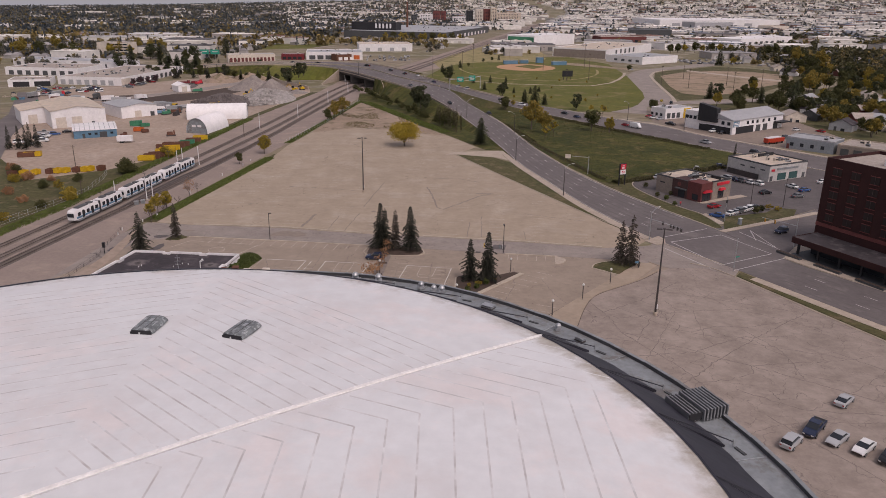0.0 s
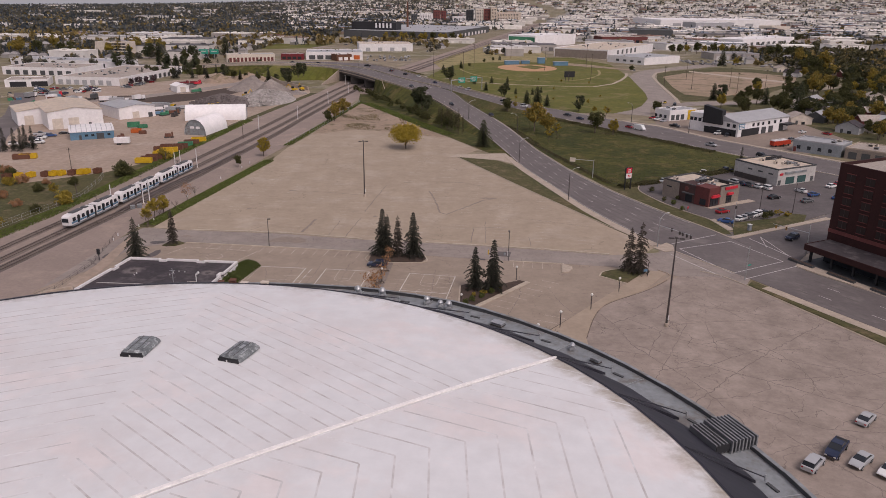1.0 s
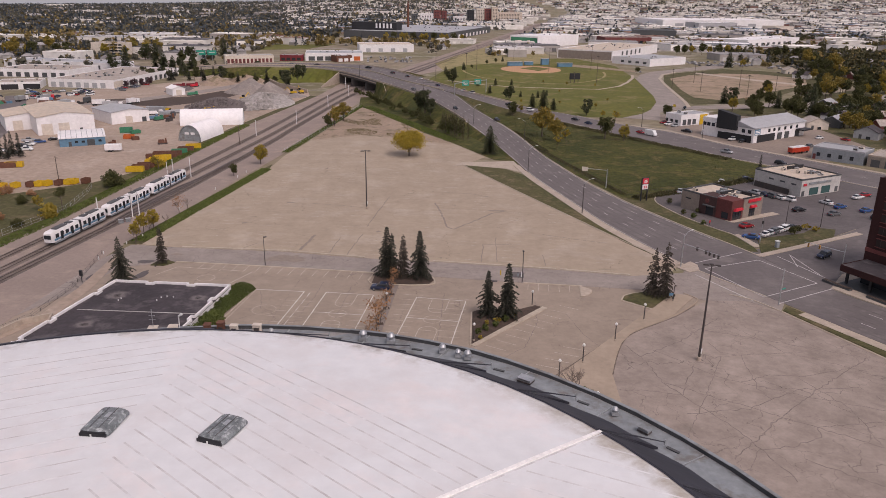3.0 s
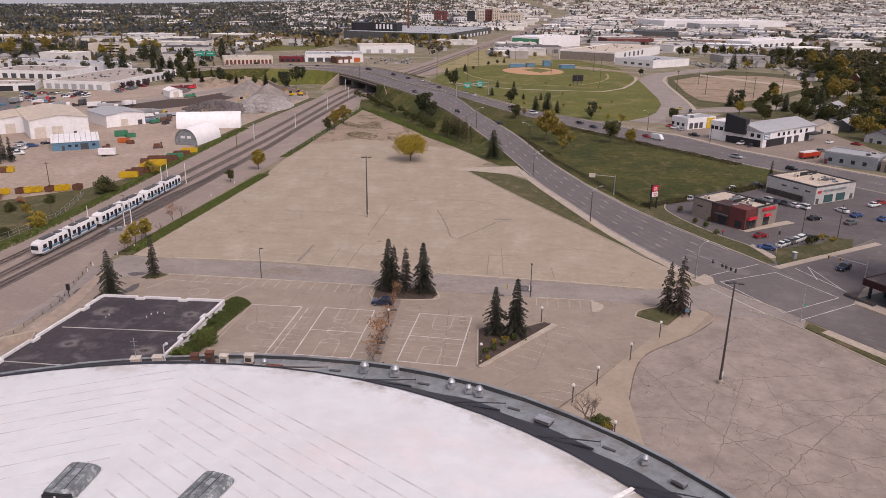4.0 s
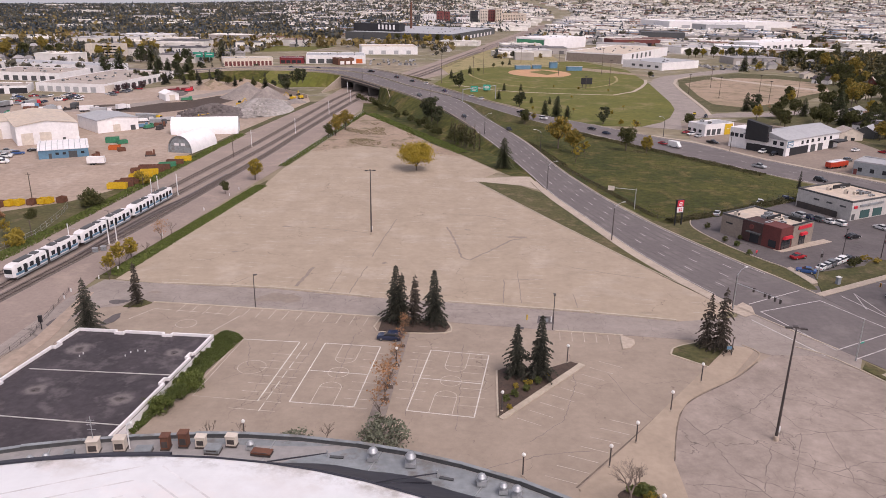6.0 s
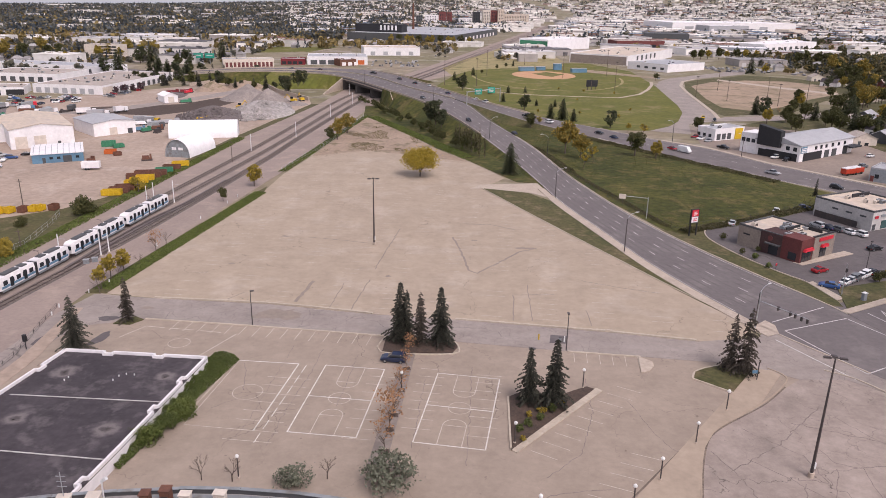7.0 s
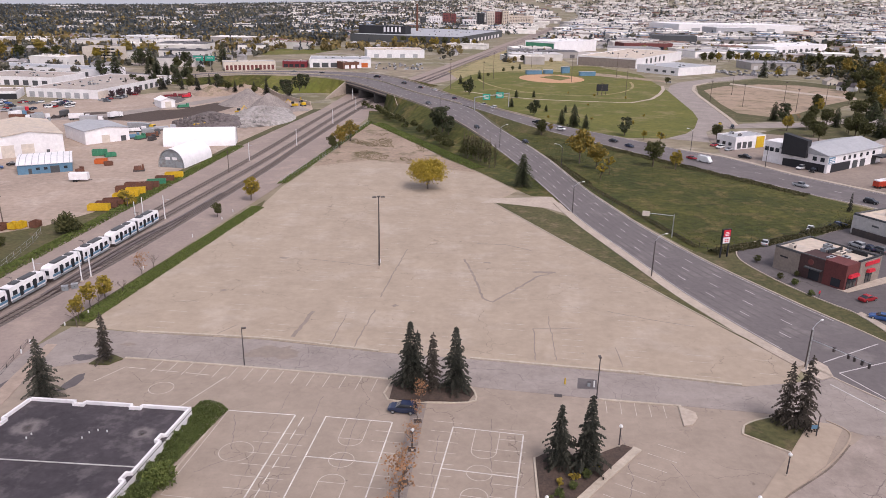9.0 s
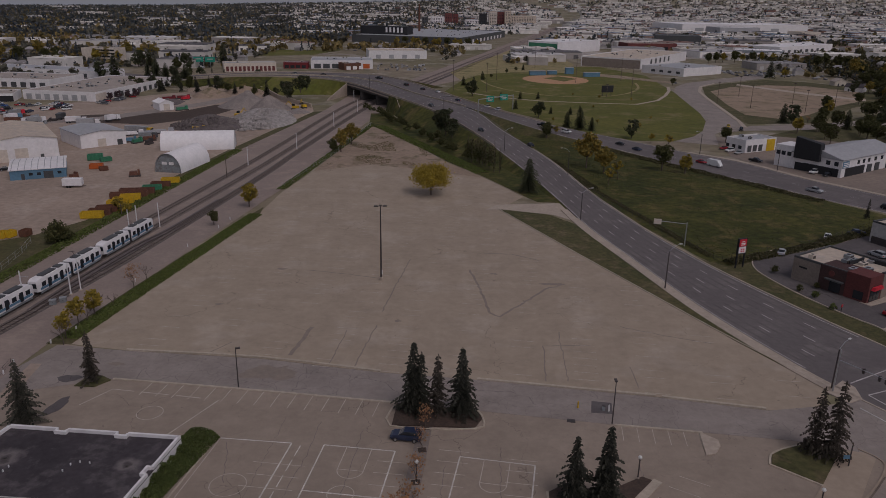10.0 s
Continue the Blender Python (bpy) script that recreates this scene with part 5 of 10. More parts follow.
# fine long cracks and joints of the grey lot
crng = np.random.default_rng(77)
GREY_CRACKS = (((46, 88), (58, 80), (72, 70), (88, 58), (100, 50)), ((50, 66), (60, 76), (74, 88), (88, 99)), ((58, 110), (72, 104), (86, 98)), ((44, 97), (54, 104), (66, 116)), ((70, 60), (80, 66), (92, 75)), ((80, 84), (90, 72), (104, 64)), ((62, 58), (66, 50), (72, 40)), ((54, 52), (64, 56), (78, 56)), ((43.1, 101.7), (45, 95), (46.1, 88.1), (48.4, 82.7), (51.8, 76.4), (53.8, 72), (57, 60)), ((37.9, 85.2), (42.8, 85.3), (48.2, 83.8), (53.6, 95.2)), ((55.4, 96.6), (64.5, 98.7), (76.1, 99.9)), ((59.5, 88.3), (65.2, 91), (71.3, 90.6), (82, 94)), ((59.2, 104.1), (59.9, 99.5), (63.3, 98.1), (62.5, 92.6), (61.5, 86), (62.4, 81.4)), ((51.4, 63.6), (54.4, 68.4), (59.6, 69.3), (65.1, 71.9), (66.1, 74.6), (72.8, 75.6), (80.1, 76.2), (92, 79)), ((48, 100), (56, 90), (70, 83), (86, 77)), ((50, 108), (56, 101), (57, 94)), ((66, 112), (72, 100), (84, 92)), ((60, 66), (68, 60), (84, 58)), ((70, 90), (74, 80), (73, 68)), ((47, 78), (58, 80), (68, 86), (80, 87)), ((44, 70), (52, 84), (60, 99)), ((66, 78), (76, 70), (92, 66)))
for pts in GREY_CRACKS:
    line = []
    for (xa, ya), (xb, yb) in zip(pts, pts[1:]):
        k = max(2, int(math.hypot(xb - xa, yb - ya) / 0.9))
        line += [Vector((xa + (xb - xa) * i / k + crng.normal(0, 0.16), ya + (yb - ya) * i / k + crng.normal(0, 0.16), 0.06)) for i in range(k)]
    w = crng.uniform(0.045, 0.09)
    struct("lot_crack", ribbon(beside(line, w, 0.006), beside(line, -w, 0.006), 0.02), M["hairline"], "fine dark crack in the grey asphalt", "crack")
slab("straw_field", [(10, 640), (2, 700), (24, 800), (60, 930), (110, 930), (118, 860), (122, 760), (112, 716), (60, 712), (30, 690)], 0.11, M["straw"], "dry straw-coloured grass beside the railway", "grass")

slab("yard_earth_strip", [(-196, 408), (-150, 402), (-128, 430), (-120, 470), (-138, 476), (-150, 446), (-196, 428)], 0.06, M["mulch"], "dark stripped earth in the yard", "ground")
slab("yard_road", [(-215, 392), (-176, 414), (-140, 478), (-128, 520), (-136, 524), (-150, 484), (-184, 424), (-217, 400)], 0.08, M["drive"], "pale asphalt lane through the yard", "road")
slab("junction_corner", [(65.4, 144.6), (70.2, 148.8), (71.2, 146.4), (70.4, 142.6), (67.6, 141.2)], 0.2, M["concrete"], "pale concrete corner of the junction", "pavement")

ramp_road = [Vector((x, y, 0.1)) for x, y in ((-226, 600), (-235, 643), (-256, 722), (-281, 838), (-284, 932), (-265, 1017), (-209, 1116), (-120, 1180))]
struct("ramp_road", ribbon(beside(ramp_road, 8), beside(ramp_road, -8), 0.3), M["drive"], "pale asphalt road leading away from the ramp", "road")
slab("cross_street", [(-460, 770), (-442, 771), (-335, 712), (-263, 714), (-263, 726), (-333, 726), (-440, 786), (-460, 786)], 0.09, M["drive"], "pale city street", "road")
slab("ramp_lawn", [(-244, 836), (-150, 880), (-128, 974), (-236, 950)], 0.12, M["field"], "green lawn inside the ramp", "grass")

slab("junction_apron", [(66, 141.6), (69.4, 144), (75.8, 133.4), (82.2, 122.8), (79.8, 118.9), (72, 126.3), (66, 123.8), (63.5, 130), (66.5, 141)], 0.076, M["drive"], "worn asphalt apron at the junction", "road")
slab("bank_foot_grass", [(-40, 412), (-30, 396), (-17.5, 370), (0.4, 326), (14.5, 300), (26.5, 273), (30, 266), (37, 265.5), (30, 302), (18, 337), (0, 376), (-22, 424), (-34, 452), (-43, 452)], 0.085, M["lawn"], "rough green grass at the foot of the embankment", "grass")

kerb_line = [Vector((x, y, 0.1)) for x, y in ((156.8, 423.5), (161.8, 446.4), (168.9, 492.0), (177.6, 547.8), (185.1, 586.6), (196.6, 619.2), (214.9, 643.2))]
struct("sidewalk_curve", ribbon(beside(kerb_line, 0.3, 0.12), beside(kerb_line, -2.0, 0.12), 0.4), M["concrete"], "pale concrete sidewalk along the curved street", "pavement")
slab("vacant_lot_path", [(230.0, 632.8), (260.5, 576.4), (286.1, 544.1), (291.3, 554.2), (265.6, 587.8), (234.2, 642.1)], 0.13, M["concrete"], "pale dirt track across the vacant lot", "path")


# ---- arena ----
AX, AY, AR, WR = -19.6, 1.9, 61.9, 53.0


def roof_z(x, y):
    r2 = ((x - AX) ** 2 + (y - AY) ** 2) / WR ** 2
    return 24.9 + 2.3 * (1 - r2)


def drop(deg):
    """How far the rim deck sinks round the north-west side."""
    deg = (deg + 180) % 360 - 180
    return 1.4 * min(1.0, max(0.0, (deg - 60) / 38)) if deg > -60 else 1.4 * min(1.0, max(0.0, (-100 - deg) / 60))


def arena():
    ob = thing("arena", "round arena with a white membrane roof and grey rim", "arena")
    n = 72
    ring = lambda r, z: [(AX + r * math.cos(2 * math.pi * i / n), AY + r * math.sin(2 * math.pi * i / n), z) for i in range(n)]

    def band(r0, z0, r1, z1):
        m = Mesh()
        m.add(ring(r0, z0) + ring(r1, z1), [(i, (i + 1) % n, n + (i + 1) % n, n + i) for i in range(n)])
        return m

    def sink(m):
        """Lowers a rim mesh by the deck's drop, seen from the arena's middle."""
        m.v = [(x, y, z - (drop(math.degrees(math.atan2(y - AY, x - AX))) if z > 19 else 0)) for x, y, z in m.v]
        return m

    part("wall", sink(Mesh().lathe(AX, AY, [(AR - 1.2, -0.3), (AR - 1.2, 18), (AR, 19.5), (AR, 22.0)], n)), M["arenawall"], ob)
    part("roof_deck", sink(band(AR - 0.3, 22.004, WR - 0.6, 22.3)), M["deck"], ob, "grey membrane rim deck")
    for i in range(n):
        a = 2 * math.pi * (i + 0.5) / n
        c, s = math.cos(a), math.sin(a)
        w = 2 * math.pi * AR / n
        part("parapet", sink(Mesh().box(AX + (AR - 0.12) * c, AY + (AR - 0.12) * s, 22.0, 0.26, w + 0.02, 0.42 + 0.03 * (i % 3), math.degrees(a))), M["charcoal"], ob, "dark metal parapet")
        part("coping", sink(Mesh().box(AX + (AR - 0.12) * c, AY + (AR - 0.12) * s, 22.42 + 0.03 * (i % 3), 0.4, w - 0.04, 0.05, math.degrees(a))), M["deck"], ob)
        if i % 2 == 0:
            part("deck_joint", sink(Mesh().box(AX + (AR - 2.6) * c, AY + (AR - 2.6) * s, 22.07, 4.2, 0.09, 0.1, math.degrees(a))), M["steel"], ob)
    # white dome
    m = Mesh()
    rs = [0, 6, 12, 18, 24, 30, 36, 42, 48, 52, WR]
    m.v.append((AX, AY, roof_z(AX, AY)))
    for r in rs[1:]:
        m.v += [(x, y, roof_z(x, y)) for x, y, _ in ring(r, 0)]
    for i in range(n):
        m.f.append((0, 1 + i, 1 + (i + 1) % n))
        for k in range(len(rs) - 2):
            a, b = 1 + k * n, 1 + (k + 1) * n
            m.f.append((a + i, b + i, b + (i + 1) % n, a + (i + 1) % n))
    part("dome", m, M["membrane"], ob, "weathered white roof membrane", smooth=True)
    part("roof_edge", band(WR, 24.9, WR + 0.12, 20.6), M["blackroof"], ob)
    part("edge_trim", band(WR - 0.2, 24.96, WR + 0.02, 25.0), M["blackroof"], ob, "black lip of the roof edge")

    def lay(a, b, w, h, mesh):
        a, b = Vector(a), Vector(b)
        k = max(2, int((b - a).length / 3))
        pts = [a.lerp(b, i / k) for i in range(k + 1)]
        line = [Vector((p.x, p.y, roof_z(p.x, p.y))) for p in pts]
        q = ribbon(beside(line, w / 2, h), beside(line, -w / 2, h), h + 0.02)
        mesh.add(q.v, q.f)

    def inside(p):
        return math.hypot(p[0] - AX, p[1] - AY) < WR - 0.4

    c38, s38 = math.cos(radians(37.8)), math.sin(radians(37.8))
    cap = Mesh()
    lay((AX, AY), (AX + WR * c38, AY + WR * s38), 0.34, 0.12, cap)
    part("seam_cap", cap, M["seamcap"], ob, "raised white seam cap")
    for off in (-0.36,):
        m = Mesh()
        lay((AX - s38 * off, AY + c38 * off), (AX + WR * c38 - s38 * off, AY + WR * s38 + c38 * off), 0.16, 0.02, m)
        part("seam", m, M["seam"], ob)
    rng = np.random.default_rng(7)

    def ray_line(p, d, stop):
        """From p along d until stop(q) or the roof's edge."""
        q = p
        while inside(q) and not stop(q):
            q = (q[0] + d[0] * 0.25, q[1] + d[1] * 0.25)
        return q

    side = lambda q: (q[0] - AX) * s38 - (q[1] - AY) * c38  # positive: clockwise of the seam
    ang = lambda q: math.degrees(math.atan2(q[1] - AY, q[0] - AX))
    for i in range(24):
        y = AY + 4 + 2.15 * i
        p = (AX + 1.0, y)
        if not inside(p):
            continue
        q = ray_line(p, (0.76, -0.65), lambda s: side(s) > -0.6)
        if math.hypot(q[0] - p[0], q[1] - p[1]) > 2:
            m = Mesh()
            lay(p, q, 0.17, 0.008, m)
            part("seam", m, M["seam"], ob)
        e = ray_line((AX - 0.5, y), (-0.915, -0.40), lambda s: False)
        m = Mesh()
        lay((AX - 0.5, y), e, 0.15, 0.008, m)
        part("seam", m, M["seam"], ob)
    for i in range(18):
        r = 9 + 2.6 * i
        p = (AX + r * c38 + 0.5, AY + r * s38 - 0.8)
        if not inside(p):
            continue
        q = ray_line(p, (0.93, -0.37), lambda s: ang(s) < 25)
        m = Mesh()
        lay(p, q, 0.17, 0.008, m)
        e = ray_line(q, (0.0, -1.0), lambda s: s[1] < -45)
        lay(q, e, 0.17, 0.008, m)
        part("seam", m, M["seam"], ob)
    # black membrane panels that lean from the dome's edge down to the deck, lapped at slanting folds
    spot = lambda r, deg, z: (AX + r * math.cos(radians(deg)), AY + r * math.sin(radians(deg)), z)
    for k in range(15):
        a1, a0 = 90.1 - 10.38 * k, 90.1 - 10.38 * (k + 1)
        m = Mesh()
        for j in range(9):
            t = j / 8
            deg = a1 + (a0 - a1) * t
            out = deg - 2.8
            r1 = (53.9 + 1.2 * t) if k == 0 else (58.0 + 0.5 * t + 0.12 * math.sin(t * 9 + k))
            low = drop(out)
            m.v += [spot(WR - 0.05, deg, 24.98), spot((WR + r1) / 2, (deg + out) / 2, 23.62 - low / 2), spot(r1, out, 22.34 - low), spot(r1, out, 21.8 - low)]
        for j in range(8):
            b = 4 * j
            m.f += [(b + i, b + i + 1, b + i + 5, b + i + 4) for i in range(3)]
        m.f += [(0, 3, 2, 1), (32, 33, 34, 35)]
        part("black_panel", m, M["blackroof"], ob, "black membrane panel")
        tip = Vector(spot(59.4, a0 - 2.9, 22.62 - drop(a0 - 2.9)))
        mid = Vector(spot(56.4, a0 - 1.5, 23.72 - drop(a0) / 2))
        part("fold", Mesh().tube(spot(WR, a0, 25.0), mid, 0.07, n=6).tube(mid, tip, 0.07, 0.05, n=6), M["blackroof"], ob)
        part("outlet", Mesh().tube(tip - Vector((0, 0, 0.4)), tip + Vector((0, 0, 0.3)), 0.07, n=6), M["steel"], ob)
        q = Vector(spot(59.6, a0 - 3.7, 0))
        part("walk_pad", Mesh().box(q.x, q.y, 22.09 - drop(a0 - 3.7), 0.3, 1.3, 0.12, a0 - 3.7 + 8), M["charcoal"], ob)
    # thin black gutter round the rest of the dome's edge
    g = Mesh()
    for j in range(41):
        deg = 89 + 4.6 * j
        g.v += [spot(WR - 0.04, deg, 24.96), spot(WR + 0.62, deg, 24.86), spot(WR + 0.62, deg, 23.9)]
    g.f = [(3 * j + i, 3 * j + i + 1, 3 * j + i + 4, 3 * j + i + 3) for j in range(40) for i in range(2)]
    part("edge_gutter", g, M["blackroof"], ob)
    # dark weathering on the membrane's edge is part of its material
    return ob


arena()


def skylight(x, y, rz):
    ob = thing("roof_skylight", "weathered grey metal roof vent hood on the white roof", "roof vent", (x, y, roof_z(x, y) - 0.15), rz, "roof vents")
    L, W = 3.5, 2.5
    m = Mesh()
    prof = [(-W / 2 - 0.1, 0.30), (-W / 2 - 0.02, 0.58), (-W * 0.38, 0.80), (-W * 0.2, 0.88), (W * 0.2, 0.88), (W * 0.38, 0.80), (W / 2 + 0.02, 0.58), (W / 2 + 0.1, 0.30)]
    rings = ((-L / 2 - 0.16, 0.90, 0.0), (-L / 2 + 0.1, 1.0, 1.0), (L / 2 - 0.1, 1.0, 1.0), (L / 2 + 0.16, 0.90, 0.0))
    for yy, f, up in rings:
        m.v += [(px * f, yy, pz if up else 0.30 + (pz - 0.30) * 0.55) for px, pz in prof]
    k = len(prof)
    m.f += [(j * k + i, j * k + i + 1, (j + 1) * k + i + 1, (j + 1) * k + i) for j in range(3) for i in range(k - 1)]
    m.f += [tuple(range(k)), tuple(range(4 * k - 1, 3 * k - 1, -1)), (0, k, 2 * k, 3 * k, 4 * k - 1, 3 * k - 1, 2 * k - 1, k - 1)]
    part("hood", m, M["hood"], ob)
    part("curb", Mesh().box(0, 0, 0, W - 0.1, L - 0.1, 0.34), M["black"], ob)
    part("flange", Mesh().box(0, 0, 0.1, W + 0.3, L + 0.3, 0.06), M["membrane"], ob)
    for xx in (-0.42, 0.42):
        part("rib", Mesh().box(xx, 0, 0.86, 0.05, L - 0.2, 0.05), M["darksteel"], ob)
    for k, (a, b, c, d) in enumerate(((0.1, 0.5, 0.4, 0.8), (0.85, -0.3, 0.12, 1.2), (-0.8, 0.7, 0.16, 0.8))):
        part("patch", Mesh().box(a, b, 0.865 if abs(a) < 0.5 else 0.82, c, d, 0.02), M["steel"], ob)
    part("end_louvre", Mesh().box(0, -L / 2 - 0.2, 0.05, W - 0.1, 0.12, 0.46), M["black"], ob)
    part("end_cap", Mesh().box(0, -L / 2 - 0.12, 0.3, W - 0.15, 0.2, 0.36, 0, 0.9), M["black"], ob, "black front end")
    part("strap", Mesh().box(-0.15, -L / 2 - 0.27, 0.08, 0.14, 0.06, 0.4), M["whitesteel"], ob)


skylight(-21.4, 32.4, -6)
skylight(-10.9, 31.4, -19)


def ventilator(x, y, s=1.0):
    ob = thing("roof_ventilator", "shiny metal mushroom ventilator on the rim deck", "roof vent", (x, y, 22.2 - drop(math.degrees(math.atan2(y - AY, x - AX)))), 0, "roof ventilators")
    part("base", Mesh().box(0, 0, 0, 1.1 * s, 1.1 * s, 0.35), M["steel"], ob)
    part("stack", Mesh().lathe(0, 0, [(0.32 * s, 0.3), (0.32 * s, 0.85 * s)], 14), M["steel"], ob)
    part("cap", Mesh().lathe(0, 0, [(0.3 * s, 0.78 * s), (0.58 * s, 0.82 * s), (0.58 * s, 1.02 * s), (0.44 * s, 1.08 * s), (0.42 * s, 1.28 * s), (0.2 * s, 1.42 * s), (0.04, 1.45 * s)], 16), M["steel"], ob, smooth=True)


for x, y, s in ((-1.8, 59.3, 1.1), (1.7, 58.3, 1.15), (8.0, 55.3, 0.95), (9.8, 54.1, 0.85), (10.9, 53.5, 1.0), (-33.4, 59.2, 0.8), (-32.1, 59.6, 0.8), (25.4, 41.7, 0.8), (-13.6, 61.3, 0.75)):
    ventilator(x, y, s * 0.78)


def roof_unit(x, y, sx, sy, sz, mat, rz, label, name="roof_unit"):
    low = drop(math.degrees(math.atan2(y - AY, x - AX)))
    sz += low * 0.25 if sz > 0.6 else 0
    ob = thing(name, label, "roof unit", (x, y, 22.2 - low), rz, "roof units")
    part("casing", Mesh().box(0, 0, 0.15, sx, sy, sz, taper=0.97), M[mat], ob)
    part("skid", Mesh().box(0, 0, 0, sx + 0.1, sy + 0.1, 0.15), M["darksteel"], ob)
    part("lid", Mesh().box(0, 0, sz + 0.15, sx + 0.12, sy + 0.12, 0.08), M[mat], ob)
    part("grille", Mesh().box(0, -sy / 2 - 0.02, 0.35, sx * 0.7, 0.05, sz * 0.5), M["darksteel"], ob)


K = 0.7
for x, y, sx, sy, sz, mt, r, lab in ((-28.4, 61.2, 1.5, 1.3, 1.2, "cream", 8, "cream box unit on the rim deck"), (-26, 61.5, 1.5, 1.3, 1.2, "cream", 5, "cream box unit on the rim deck"), (-21.7, 61.6, 1.1, 1.2, 1.4, "rust", 2, "rusty red metal box on the rim deck"), (-20.1, 62.0, 1.2, 1.2, 1.5, "rust", 0, "rusty red metal box on the rim deck"), (-18.4, 61.8, 1.3, 1.0, 1.0, "cream", -2, "cream box unit on the rim deck"), (-15.5, 61.9, 1.4, 1.0, 1.0, "cream", -6, "cream box unit on the rim deck"), (-23.6, 61.0, 2.0, 1.4, 0.35, "deck", 4, "flat grey roof hatch on the rim deck"), (-17.0, 60.9, 1.9, 1.5, 0.5, "deck", -4, "flat grey roof hatch on the rim deck"), (-30.2, 60.2, 1.1, 0.9, 0.7, "deck", 8, "small grey roof hatch on the rim deck"), (-12.3, 60.4, 2.6, 1.2, 0.15, "rust", -8, "rusty metal plate on the rim deck"), (17.1, 48.3, 2.2, 1.4, 0.35, "steel", -35, "low galvanised hatch on the rim deck"), (27.6, 38.6, 1.6, 0.9, 0.3, "deck", -48, "low grey hatch on the rim deck")):
    roof_unit(x, y, sx * K, sy * K, sz * K, mt, r, lab)
# antenna and lamp on the units
ob = thing("roof_antenna", "thin metal antenna mast on a roof unit", "antenna", (-28.4, 61.3, 22.2))
part("mast", Mesh().tube((0, 0, -0.1), (0, 0, 2.4), 0.04, n=6), M["steel"], ob)
for z in (1.0, 1.5, 2.0):
    part("arm", Mesh().tube((-0.4, 0, z), (0.4, 0, z), 0.025, n=5), M["steel"], ob)
ob = thing("roof_lamp", "white curved lamp post on the rim deck", "lamp", (-25.2, 61.6, 20.9))
part("post", Mesh().tube((0, 0, 0), (0, 0, 2.6), 0.07, n=8), M["whitesteel"], ob)
part("head", Mesh().tube((0, 0, 2.6), (0.45, 0, 2.95), 0.12, 0.18, n=8), M["whitesteel"], ob)


def ribbed_box():
    """Louvred hood that straddles the rim: its ribs run along the rim, one behind the other."""
    ob = thing("ribbed_canopy", "grey ribbed metal canopy box on the arena rim", "roof unit", (36.5, 23.0, 22.1), 20.6)
    part("body", Mesh().box(-0.1, 0, 0.25, 4.4, 3.5, 0.75), M["black"], ob)
    for i in range(12):
        x, tall = -2.25 + 0.4 * i, 1.25 if i > 3 else 1.0
        part("rib", Mesh().box(x, 0.15 if i < 4 else 0, 0.12, 0.16, 4.0 if i > 3 else 3.7, tall), M["ribgrey"], ob)
    part("frame", Mesh().box(0.3, 0, 0, 4.0, 3.2, 0.25), M["darksteel"], ob)
    part("flashing", Mesh().box(-2.75, 0.8, 0.3, 0.12, 5.2, 0.3), M["seamcap"], ob, "pale flashing board")


ribbed_box()


# ---- low building with black roof ----
def low_building():
    ob = thing("low_building", "low building with a black tar roof and white parapet", "building")
    poly = [(-63.3, 127), (-37.4, 124.8), (-41.2, 98), (-44, 80), (-72, 80), (-66.2, 112)]
    part("wall", Mesh().prism(poly, -0.2, 1.9), M["white"], ob)
    part("roof", Mesh().prism(poly, 1.9, 2.0), M["lowroof"], ob, "black tar roof with pale stains")
    edge = poly + [poly[0]]
    for k, (a, b) in enumerate(zip(edge, edge[1:])):
        a, b = Vector((*a, 0)), Vector((*b, 0))
        d = b - a
        inward = Vector((d.y, -d.x, 0)).normalized()
        u, turn = d.normalized(), math.degrees(math.atan2(d.y, d.x))
        runs, pos = [], 0.0
        while pos < d.length - 0.3:
            far = min(pos + 7.6, d.length)
            runs.append((pos, far, 0.0))
            if far + 2.2 < d.length:
                runs.append((far, far + 1.5, 0.7))
                far += 1.5
            pos = far
        for k2, (p0, p1, back) in enumerate(runs):
            c = a + u * (p0 + p1) / 2 + inward * (back + 0.2)
            part("parapet", Mesh().box(c.x, c.y, 1.4, p1 - p0 + (0.36 if back else 0.0), 0.36, 1.1, turn), M["white"], ob)
            if k2 and back != runs[k2 - 1][2]:
                c = a + u * p0 + inward * 0.55
                part("parapet", Mesh().box(c.x, c.y, 1.4, 0.34, 0.36, 1.097, turn), M["white"], ob)
    for a, b in (((-64.5, 111.7), (-40.1, 110.1)), ((-68.0, 97.9), (-42.3, 95.0))):
        m = Mesh()
        strip(m, a, b, 0.16, 2.0, 0.1)
        part("roof_joint", m, M["offwhite"], ob)
    for x, y, _ in DRAINS:
        part("drain", Mesh().lathe(x, y, [(0.25, 2.0), (0.25, 2.08), (0.1, 2.12)], 10), M["darksteel"], ob)
    for x, y in ((-50, 118), (-49, 118.6), (-47.6, 118.4), (-50.4, 116.6), (-58, 117.3), (-58.2, 116.3)):
        part("vent_pipe", Mesh().tube((x, y, 2.0), (x, y, 2.3), 0.1, n=8), M["whitesteel"], ob)


low_building()
ob = thing("low_enclosure", "low pale concrete enclosure wall", "wall")
for a, b in (((-74, 108.6), (-69.6, 111.5)), ((-69.6, 111.5), (-67.2, 104)), ((-74, 108.6), (-78, 98))):
    m = Mesh()
    strip(m, a, b, 0.4, 0, 1.3)
    part("wall_panel", m, M["concrete"], ob)


